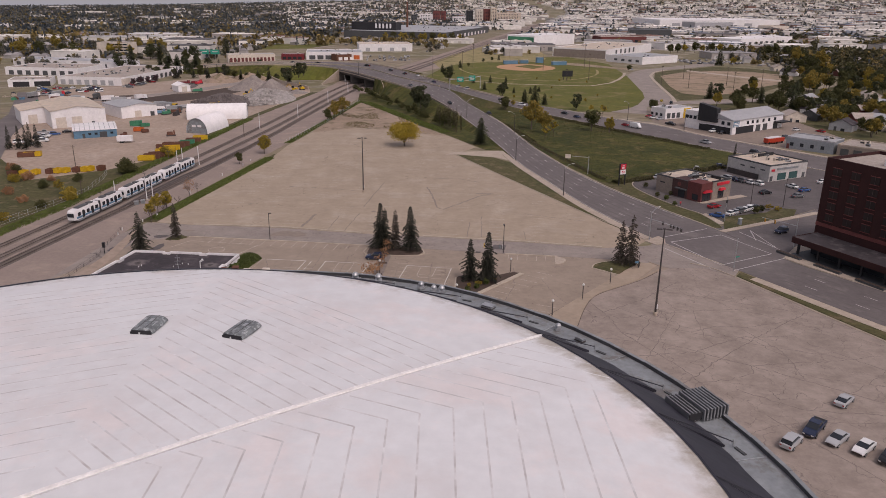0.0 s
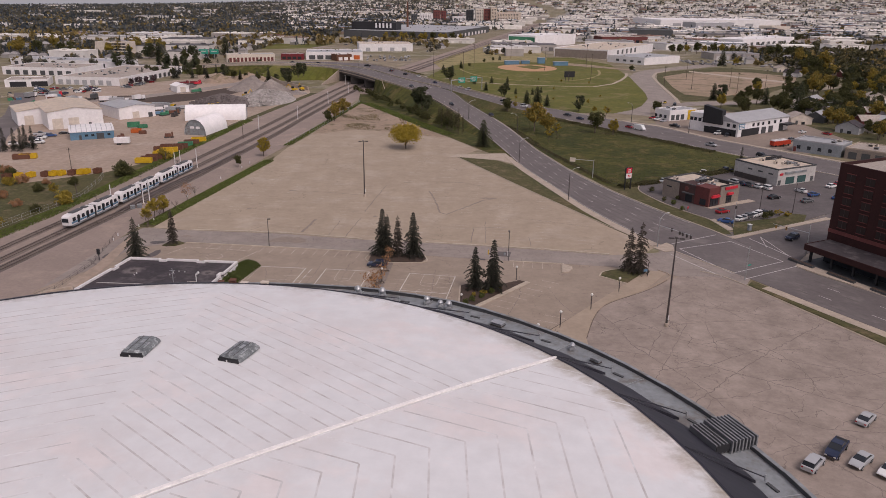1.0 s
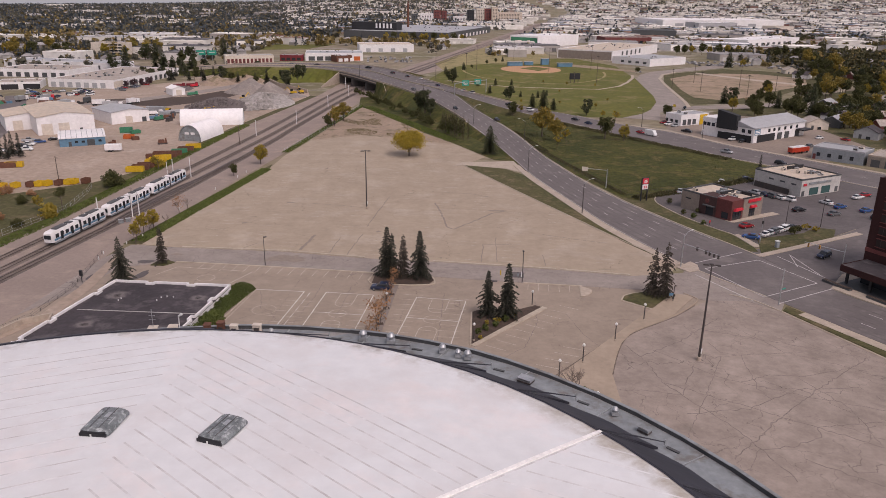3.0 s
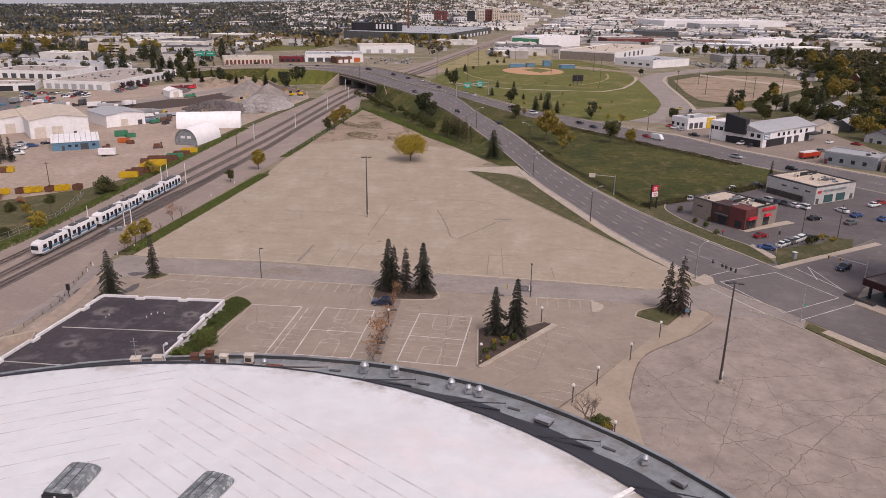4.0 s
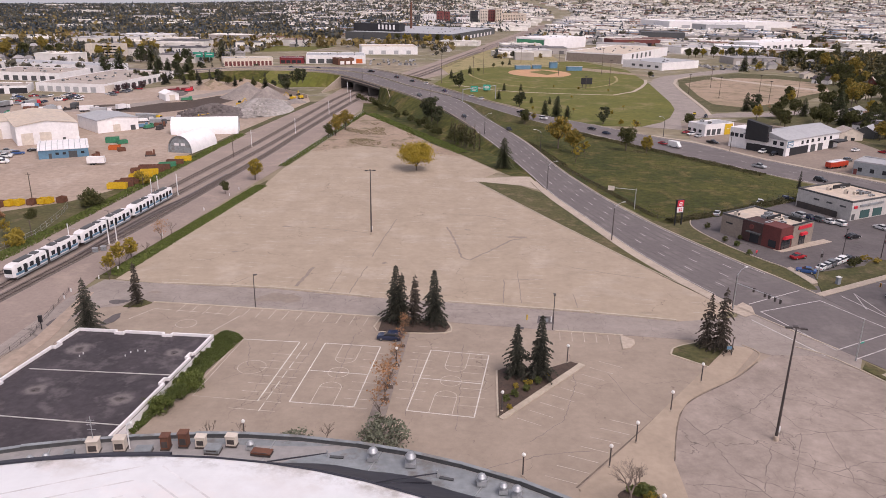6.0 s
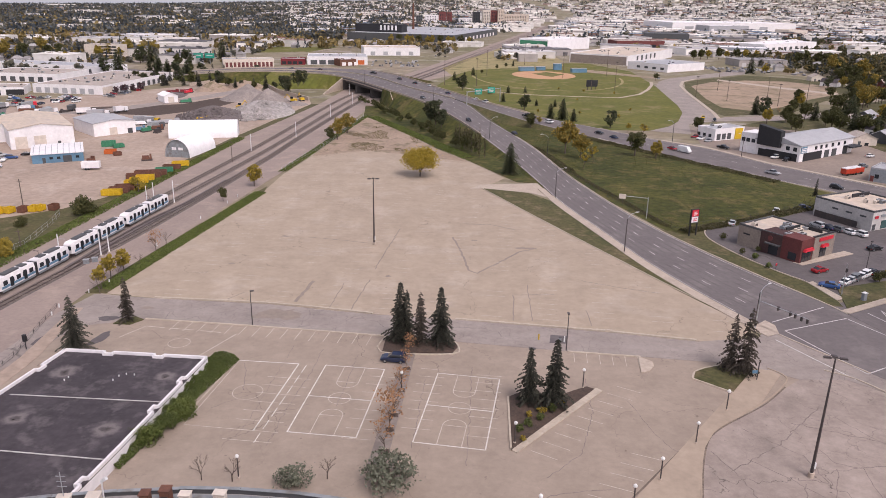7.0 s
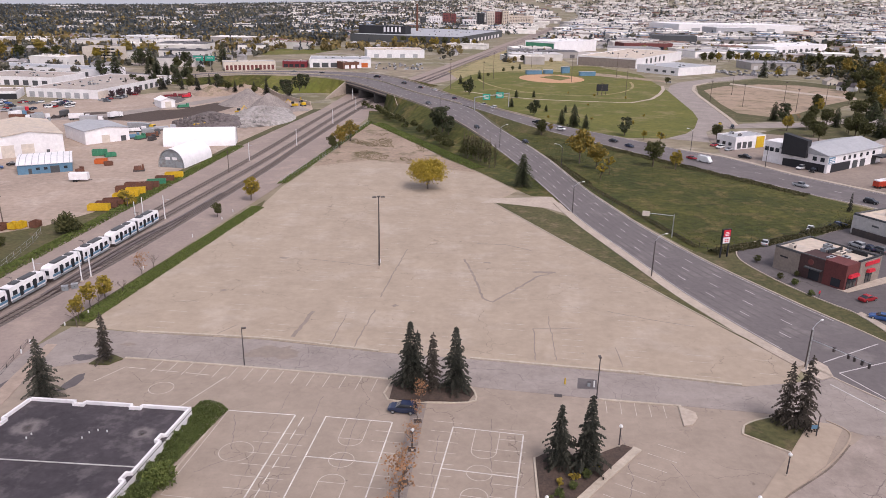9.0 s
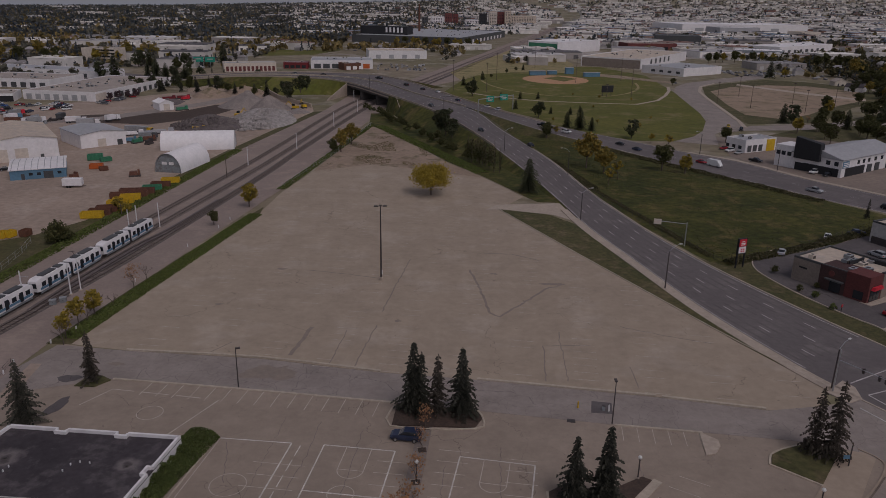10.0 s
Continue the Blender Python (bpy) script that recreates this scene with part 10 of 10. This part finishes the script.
# yard and industrial lots
crng = np.random.default_rng(23)
cols = ["white", "white", "silver", "grey", "black", "red", "blue", "navy", "white"]
for k in range(52):
    if k < 10:
        x, y, r = -166 + crng.uniform(-5, 6), 268 + 3.3 * k, 20 + crng.uniform(-8, 8)
    elif k < 40:
        x, y, r = -250 + crng.uniform(-10, 38), 442 + crng.uniform(-16, 28), crng.uniform(0, 360)
    else:
        x, y, r = -204 + 1.0 * (k - 40) * 0.35 + crng.uniform(-3, 3), 470 + 3.6 * (k - 40), 10 + crng.uniform(-10, 10)
    car(("sedan", "suv", "pickup")[k % 3], cols[int(crng.integers(0, len(cols)))], x, y, r, 0.06, "", "cars in the industrial lots")
M["truckred"] = material("service_red", (0.48, 0.055, 0.025), (0.42, 0.05, 0.025), rough=0.4)
for x, y in ((159.4, 286.6), (162.6, 288.6)):
    ob = thing("service_truck", "red and white service truck in the gravel yard", "truck", (x, y, 0.06), 24, "service trucks")
    part("body", Mesh().box(-0.8, 0, 0.7, 5.2, 2.4, 1.9), M["truckred"], ob)
    part("cab", Mesh().box(2.8, 0, 0.7, 1.9, 2.3, 1.8, 0, 0.92), M["truckred"], ob)
    part("windscreen", Mesh().box(3.72, 0, 1.5, 0.1, 2.0, 0.8), M["glass"], ob)
    part("top_rack", Mesh().box(-0.8, 0, 2.6, 5.0, 2.2, 0.35), M["white"], ob)
    for wx in (-2.2, 2.4):
        for s in (-1, 1):
            part("wheel", Mesh().tube((wx, s * 0.95, 0.5), (wx, s * 1.22, 0.5), 0.5, n=12), M["tyre"], ob)


def rail_car(p, q, lead):
    d = q - p
    rz = math.degrees(math.atan2(d.y, d.x))
    c = (p + q) / 2
    ob = thing("light_rail_car", "white light rail car with blue stripe and dark windows", "train", (c.x, c.y, 0.3), rz, "light rail train")
    L, W = 24.0, 2.65
    half = [(-L / 2, 1.1, 0.9, 3.2, 0.85), (-L / 2 + 0.9, W / 2, 0.75, 3.55, 0.82), (-0.5, W / 2, 0.75, 3.6, 0.82)]
    part("body", loft(half), M["white"], ob)
    part("body", loft([(0.5, W / 2, 0.75, 3.6, 0.82), (L / 2 - 0.9, W / 2, 0.75, 3.55, 0.82), (L / 2, 1.1, 0.9, 3.2, 0.85)]), M["white"], ob)
    part("bellows", Mesh().box(0, 0, 0.8, 1.02, W - 0.3, 2.6), M["black"], ob)
    for s in (-1, 1):
        for a, b in ((-L / 2 + 0.8, -0.6), (0.6, L / 2 - 0.8)):
            part("stripe", Mesh().box((a + b) / 2, s * (W / 2 + 0.005), 1.15, b - a, 0.06, 0.5), M["blue"], ob, "blue side stripe")
            part("skirt", Mesh().box((a + b) / 2, s * (W / 2 - 0.05), 0.35, b - a, 0.1, 0.42), M["deck"], ob)
            for i in range(5):
                x = a + 1.2 + (b - a - 1.6) * i / 4.4
                part("window", Mesh().box(x, s * (W / 2 + 0.01), 1.75, 1.25, 0.08, 1.0), M["glass"], ob)
            for x in (a + 3.1, a + 7.4):
                part("door", Mesh().box(x, s * (W / 2 + 0.015), 0.9, 1.0, 0.05, 2.1), M["glass"], ob)
    for e in (-1, 1):
        part("windscreen", Mesh().box(e * (L / 2 - 0.06), 0, 1.75, 0.25, 1.9, 1.05), M["glass"], ob)
        part("headlight", Mesh().box(e * (L / 2 + 0.01), 0.7, 1.1, 0.12, 0.3, 0.2), M["lampglass"], ob)
        part("bogie", Mesh().box(e * 8, 0, 0.0, 2.6, 1.9, 0.75), M["darksteel"], ob)
    part("bogie", Mesh().box(0, 0, 0.0, 2.4, 1.9, 0.75), M["darksteel"], ob)
    for x, l in ((-7, 4.5), (-3, 1.6), (3.5, 2.0), (7.5, 4.0)):
        part("roof_gear", Mesh().box(x, 0, 3.58, l, 1.5, 0.3), M["charcoal"], ob)
    part("pantograph", Mesh().tube((2.2, 0, 3.7), (3.2, 0, 4.6), 0.05, n=5).tube((3.2, 0, 4.6), (2.4, 0, 5.3), 0.05, n=5).tube((2.4, -0.8, 5.3), (2.4, 0.8, 5.3), 0.05, n=5), M["darksteel"], ob)


TRAIN_Y = 155.0
bl = glide(RAIL_B, 24)


def on_track(y):
    for a, b in zip(bl, bl[1:]):
        if a.y <= y <= b.y:
            return a.lerp(b, (y - a.y) / (b.y - a.y))


for k in range(3):
    rail_car(on_track(TRAIN_Y + 24.9 * k), on_track(TRAIN_Y + 24.9 * k + 23.9), k == 0)


# ---- trucks and clutter of the yard ----
def truck(x, y, rz, cab, box, l, label):
    ob = thing("truck", label, "truck", (x, y, 0.06), rz, "yard trucks")
    part("chassis", Mesh().box(0, 0, 0.6, l, 1.0, 0.35), M["darksteel"], ob)
    part("cab", Mesh().box(l / 2 - 1.1, 0, 0.7, 2.2, 2.3, 2.1, 0, 0.92), M[cab], ob)
    part("windscreen", Mesh().box(l / 2 - 0.05, 0, 1.8, 0.12, 1.9, 0.8), M["glass"], ob)
    part("load", Mesh().box(-1.3, 0, 0.95, l - 2.9, 2.4, 2.3), M[box], ob)
    for wx in (l / 2 - 1.2, -l / 2 + 1.0, -l / 2 + 2.2):
        for s in (-1, 1):
            part("wheel", Mesh().tube((wx, s * 0.85, 0.5), (wx, s * 1.2, 0.5), 0.5, n=12), M["black"], ob)


for k, (x, y, r, cab, box, l, lab) in enumerate(((-187, 404, 20, "white", "white", 10, "white box truck in the yard"), (-178, 398, 15, "white", "greyroof", 11, "white tipper truck in the yard"), (-200, 415, 100, "charcoal", "charcoal", 9, "dark box truck in the yard"), (-206, 402, 40, "white", "steel", 9, "white flatbed truck in the yard"), (-160, 372, 5, "white", "white", 12, "white trailer truck by the shed"), (-147.5, 380, 8, "blue", "steel", 9, "blue truck beside the pale shed"), (-135, 364, 30, "charcoal", "steel", 8, "dark truck beside the pale shed"), (-228, 424, 75, "red" if "red" in M else "signred", "steel", 9, "red truck in the yard"), (-222, 410, 65, "blue", "white", 9, "blue and white truck in the yard"), (-240, 418, 80, "white", "steel", 9, "white service truck in the yard"), (-142, 378, -15, "yellow", "steel", 8, "yellow loader truck in the yard"), (-214, 398, 10, "white", "rust", 10, "white and rusty truck in the yard"), (-172, 412, 60, "white", "white", 8, "white truck near the earth bank"))):
    truck(x, y, r, cab, box, l, lab)
yrng = np.random.default_rng(71)
for k in range(26):
    x, y = (yrng.uniform(-262, -196), yrng.uniform(384, 424)) if k < 17 else (yrng.uniform(-172, -140), yrng.uniform(318, 372))
    u, v = (x + 153.4 + y - 338.9) * 0.707, (y - 338.9 - x - 153.4) * 0.707
    if k >= 17 and (-3 < u < 22 and -3 < v < 27 or x < -148):
        continue
    mt, lab = (("rust", "rusty heap of scrap metal"), ("darksteel", "dark heap of scrap and pipes"), ("blue", "blue metal bin of scrap"), ("green", "green metal bin of scrap"), ("concrete", "pale heap of rubble"), ("white", "white crate in the yard"), ("steel", "grey steel rack in the yard"))[int(yrng.integers(0, 7))]
    ob = thing("scrap_heap", lab, "scrap", (x, y, 0.05), yrng.uniform(0, 180), "yard scrap")
    for j in range(6):
        part("scrap_piece", Mesh().box(yrng.uniform(-2, 2), yrng.uniform(-1.2, 1.2), 0, yrng.uniform(0.5, 2.6), yrng.uniform(0.3, 1.4), yrng.uniform(0.4, 1.7), yrng.uniform(0, 90), 0.85), M[mt], ob)


# ---- far city ----
frng = np.random.default_rng(31)


def corridor(x, y):
    """Places kept free of trees and roofs: railway, roads, field and lots."""
    rail = np.interp(y, (480, 634, 897, 1211, 2300, 2600), (-45, -12, 46, 116, 357, 420))
    free = np.abs(x - rail) < 26 + 0.004 * y
    free |= (x > -20) & (x < 205) & (y < 800)
    free |= (y < 700) & (x < -80) & (x > -255 - (y - 440) * 0.15)
    free |= (y < 640) & (x > -270) & (x < 330)
    free |= (x > -150) & (x < 130) & (y > 1060) & (y < 1420)
    free |= (x > -230) & (x < -10) & (y > 590) & (y < 700)
    free |= (x > 110) & (x < 220) & (y > 930) & (y < 1070)
    free |= (x > -365) & (x < -300) & (y > 735) & (y < 775)
    free |= (x > -200) & (x < -10) & (y > 660) & (y < 930)
    free |= (x > 120) & (x < 320) & (y > 640) & (y < 940)
    free |= np.abs(y - (640 - (x + 300) * 0.25)) < 20 * (x < -200)
    free |= (x > -300) & (x < -230) & (y > 790) & (y < 850)
    free |= (x > 490) & (x < 830) & (y > 1580) & (y < 1920)
    free |= (x > 300) & (x < 400) & (y > 1150) & (y < 1280)
    free |= (x > 225) & (x < 320) & (y > 1000) & (y < 1100)
    free |= (x > 340) & (x < 430) & (y > 920) & (y < 1030)
    free |= (x > 400) & (x < 580) & (np.abs(y - 1030 - 0.84 * (x - 424)) < 60)
    free |= (x > 645) & (x < 720) & (y > 1440) & (y < 1540)
    return free


def city_spots(n, y0, y1, xr, keep):
    """Plan places, spread evenly over the picture rather than the land."""
    u = frng.uniform(0, 1, n)
    y = 1 / (1 / y0 + u * (1 / y1 - 1 / y0))
    if y1 > 3000:
        y = np.where(frng.uniform(0, 1, n) < 0.45, frng.uniform(max(y0, 1700), y1, n), y)
    x = frng.uniform(xr[0], xr[1], n) * (y + 60)
    ok = ~corridor(x, y) & (np.hypot(x, y) < 4450) & keep(x, y, frng.uniform(0, 1, n))
    return x[ok], y[ok]


def far_trees(name, n, y0, y1, xr, keep, mat, h, w, quads, label, cone=False, leaf=0.3):
    x, y = city_spots(n, y0, y1, xr, keep)
    k = len(x)
    z = land_z(x, y)
    hh = h * frng.uniform(0.6, 1.25, k)
    ww = w * frng.uniform(0.7, 1.25, k)
    idx = np.repeat(np.arange(k), quads)
    q = len(idx)
    p = frng.normal(size=(q, 3))
    p /= np.linalg.norm(p, axis=1)[:, None]
    p *= frng.uniform(0.45, 1, q)[:, None]
    if cone:
        t = frng.uniform(0.02, 1, q)
        r = (1 - t) * 0.9
        a = frng.uniform(0, 6.28, q)
        c = np.stack([x[idx] + np.cos(a) * r * ww[idx] / 2, y[idx] + np.sin(a) * r * ww[idx] / 2, z[idx] + t * hh[idx]], 1)
    else:
        c = np.stack([x[idx] + p[:, 0] * ww[idx] / 2, y[idx] + p[:, 1] * ww[idx] / 2, z[idx] + hh[idx] * (0.58 + 0.42 * p[:, 2])], 1)
    m = Mesh().quads(c, ww[idx] * leaf, frng, up=0.6)
    return tagged(part(name, m, M[mat]), label, "trees", kind="stuff")


left = lambda x, y, r: (x < -0.02 * y) | (r < 0.35)
industry = lambda x, y: (x > 0.08 * y) & (y > 640) & (y < 2400)
keep_trees = lambda x, y, r: np.where(industry(x, y), r < 0.22, np.where(x < 0.02 * y, r < 0.95, r < 0.36))
keep_sparse = lambda x, y, r: np.where((x < -0.3 * y) & (y > 700), r < 0.9, r < 0.4)
X = (-0.78, 0.78)
far_trees("near_city_trees", 2700, 600, 1100, X, keep_sparse, "hazetree", 7, 6, 44, "green and brown trees of the city")
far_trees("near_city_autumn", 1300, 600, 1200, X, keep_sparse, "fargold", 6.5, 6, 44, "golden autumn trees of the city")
far_trees("near_city_conifers", 1500, 640, 1200, X, keep_sparse, "hazeconifer", 9, 4, 36, "dark conifers of the city", True)
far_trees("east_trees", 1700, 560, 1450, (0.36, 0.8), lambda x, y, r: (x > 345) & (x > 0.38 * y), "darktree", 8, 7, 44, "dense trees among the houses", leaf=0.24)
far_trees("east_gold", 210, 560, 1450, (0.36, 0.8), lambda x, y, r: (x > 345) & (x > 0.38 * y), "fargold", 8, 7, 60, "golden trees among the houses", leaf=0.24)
far_trees("city_trees", 15000, 1100, 4450, X, keep_trees, "hazetree", 8, 8.5, 10, "dark trees across the far city", leaf=0.5)
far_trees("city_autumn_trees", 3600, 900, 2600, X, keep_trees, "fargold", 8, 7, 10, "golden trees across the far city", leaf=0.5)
far_trees("city_conifers", 15000, 1100, 4450, X, keep_trees, "hazeconifer", 11, 6, 9, "dark conifers across the far city", True, leaf=0.46)


def far_houses(name, n, y0, y1, keep, size, height, walls, roofs, label, flat=False):
    x, y = city_spots(n, y0, y1, X, keep)
    wm, rm = Mesh(), Mesh()
    for a, b in zip(x, y):
        z = float(land_z(np.array([a]), np.array([b]))[0])
        sx, sy = frng.uniform(*size), frng.uniform(*size) * 0.75
        h = frng.uniform(*height)
        rot = frng.choice([0, 8, -8, 90, 30])
        wm.box(a, b, z - 1, sx, sy, h + 1, rot)
        if flat:
            rm.box(a, b, z + h, sx + 0.4, sy + 0.4, 0.5, rot)
            for _ in range(2):
                rm.box(a + frng.uniform(-0.3, 0.3) * sx, b + frng.uniform(-0.3, 0.3) * sy, z + h + 0.5, sx * 0.08 + 1, sy * 0.08 + 1, 1.2, rot)
        else:
            rm.box(a, b, z + h, sx + 0.8, sy + 0.8, h * 0.6, rot, 0.35)
    tagged(part(name + "_walls", wm, M[walls]), label + ", walls", "houses", kind="stuff")
    tagged(part(name + "_roofs", rm, M[roofs]), label + ", roofs", "houses", kind="stuff")


far_houses("far_houses", 5200, 640, 3900, lambda x, y, r: np.where(industry(x, y), r < 0.06, r < 0.55), (7, 11), (3.0, 4.4), "farwall", "farroof", "far houses among trees")


def far_sheds(name, cells, roofs, size, height, label, seed, dense=0.5, else_dense=0.12):
    """Flat sheds on a loose grid in bearing and distance, so that none overlap."""
    g = np.random.default_rng(seed)
    wm, rm = Mesh(), Mesh()
    for b in np.arange(-0.74, 0.74, cells):
        y = 650.0
        while y < 3600:
            y += y * cells * g.uniform(0.5, 1.1) + 16
            x = (b + g.uniform(-0.3, 0.3) * cells) * (y + 60)
            busy = bool(industry(np.array([x]), np.array([y]))[0])
            if g.random() > (dense if busy else else_dense) or bool(corridor(np.array([x]), np.array([y]))[0]) or math.hypot(x, y) > 4200 or (x > 330 and y < 900) or (x > 0.44 * y and y < 1400 and g.random() < 0.7):
                continue
            lim = 0.8 * cells * (y + 60)
            sx, sy = min(g.uniform(*size), lim), min(g.uniform(*size) * 0.7, 0.45 * lim + 8)
            h, rot = g.uniform(*height), g.choice([0, 6, -10, 20])
            z = float(land_z(x, y))
            wm.box(x, y, z - 1, sx, sy, h + 1, rot)
            rm.box(x, y, z + h, sx + 0.4, sy + 0.4, 0.5, rot)
            for _ in range(3):
                rm.box(x + g.uniform(-0.35, 0.35) * sx, y + g.uniform(-0.3, 0.3) * sy, z + h + 0.5, 1.5 + sx * 0.05, 1.5 + sy * 0.05, 1.3, rot)
            if g.random() < 0.5:
                for q in np.arange(-0.4, 0.41, 0.2):
                    rm.box(x + q * sx * math.cos(radians(rot)) + sy / 2 * math.sin(radians(rot)), y + q * sx * math.sin(radians(rot)) - sy / 2 * math.cos(radians(rot)), z, sx * 0.08, 0.6, h * 0.6, rot)
    tagged(part(name + "_walls", wm, M["shedwall"]), label + ", walls", "buildings", kind="stuff")
    tagged(part(name + "_roofs", rm, M[roofs]), label + ", roofs", "buildings", kind="stuff")


far_sheds("pale_sheds", 0.06, "farpale", (30, 110), (5, 9), "far commercial sheds with pale roofs", 1, 0.8)
far_sheds("pale_works", 0.042, "farpale", (18, 60), (4, 8), "far pale-roofed works and stores", 11, 0.62, 0.03)
bright = lambda x, y, r: np.where(x > 0.04 * y, r < 0.75, (x > -0.2 * y) & (r < 0.4))
far_houses("far_stores", 5200, 1500, 4300, bright, (14, 46), (4, 7), "farpale", "farpale", "far pale stores on the rise", True)
far_houses("far_works", 1500, 1200, 3600, bright, (14, 36), (4, 8), "fartan", "farblue", "far coloured works on the rise", True)
far_sheds("grey_sheds", 0.075, "farwhite", (25, 90), (5, 9), "far commercial sheds with grey roofs", 2)
far_sheds("dark_sheds", 0.085, "fardark", (20, 70), (6, 10), "far sheds with dark roofs", 3)
far_sheds("brown_sheds", 0.09, "fartan", (18, 50), (5, 9), "far sheds with brown roofs", 4)
far_sheds("blue_sheds", 0.13, "farblue", (16, 45), (5, 8), "far sheds with blue-grey roofs", 5)

# pale overcast sky low over the horizon, far behind the land
m = Mesh()
for i in range(25):
    a = radians(30 + 120 * i / 24)
    m.v += [(4800 * math.cos(a), 4800 * math.sin(a), -160), (4800 * math.cos(a), 4800 * math.sin(a), 240)]
m.f += [(2 * i, 2 * i + 2, 2 * i + 3, 2 * i + 1) for i in range(24)]
struct("sky_backdrop", m, M["palesky"], "pale overcast sky at the horizon", "sky")

# far parked vehicles among the sheds
x, y = city_spots(1500, 640, 1800, X, lambda x, y, r: np.where(x > 0.05 * y, r < 0.9, r < 0.35))
m = Mesh()
for a, b in zip(x, y):
    rot = frng.choice([0, 90, 12])
    m.box(a, b, 0.2, 4.6, 1.9, 0.9, rot)
    m.box(a, b, 1.1, 2.6, 1.7, 0.6, rot, 0.8)
tagged(part("far_vehicles", m, M["farcar"]), "far parked vehicles of mixed colours", "cars", kind="stuff")
m = Mesh()
for k in range(90):
    if k < 50:
        a, b = 258 + frng.uniform(0, 56), 712 + frng.choice([0, 7, 20, 27, 40]) + frng.uniform(-1, 1)
    else:
        a, b = -66 + frng.uniform(0, 46), 712 + frng.choice([0, 9, 26, 34, 52]) + frng.uniform(-1, 1)
    rot = 95 + frng.uniform(-6, 6)
    m.box(a, b, 0.2, 4.4, 1.8, 0.9, rot)
    m.box(a, b, 1.1, 2.4, 1.6, 0.55, rot, 0.8)
tagged(part("warehouse_vehicles", m, M["farcar"]), "parked vehicles beside the far warehouses", "cars", kind="stuff")
# pale streets across the far city
for k in range(8):
    yy = 760 + 120 * k + 6 * k * k
    slab("far_street", [(-0.8 * yy, yy + 40), (-60 - 0.05 * yy, yy), (-60 - 0.05 * yy, yy + 9 + k), (-0.8 * yy, yy + 52 + k)], 0.05, M["drive"], "far city street", "road", -0.2)
for k in range(6):
    yy = 900 + 170 * k
    slab("far_lot", [(0.13 * yy, yy), (0.62 * yy, yy + 30), (0.62 * yy, yy + 130), (0.12 * yy, yy + 90)], 0.045 + 0.002 * k, M["paleyard"], "far paved works yard", "yard", -0.2)
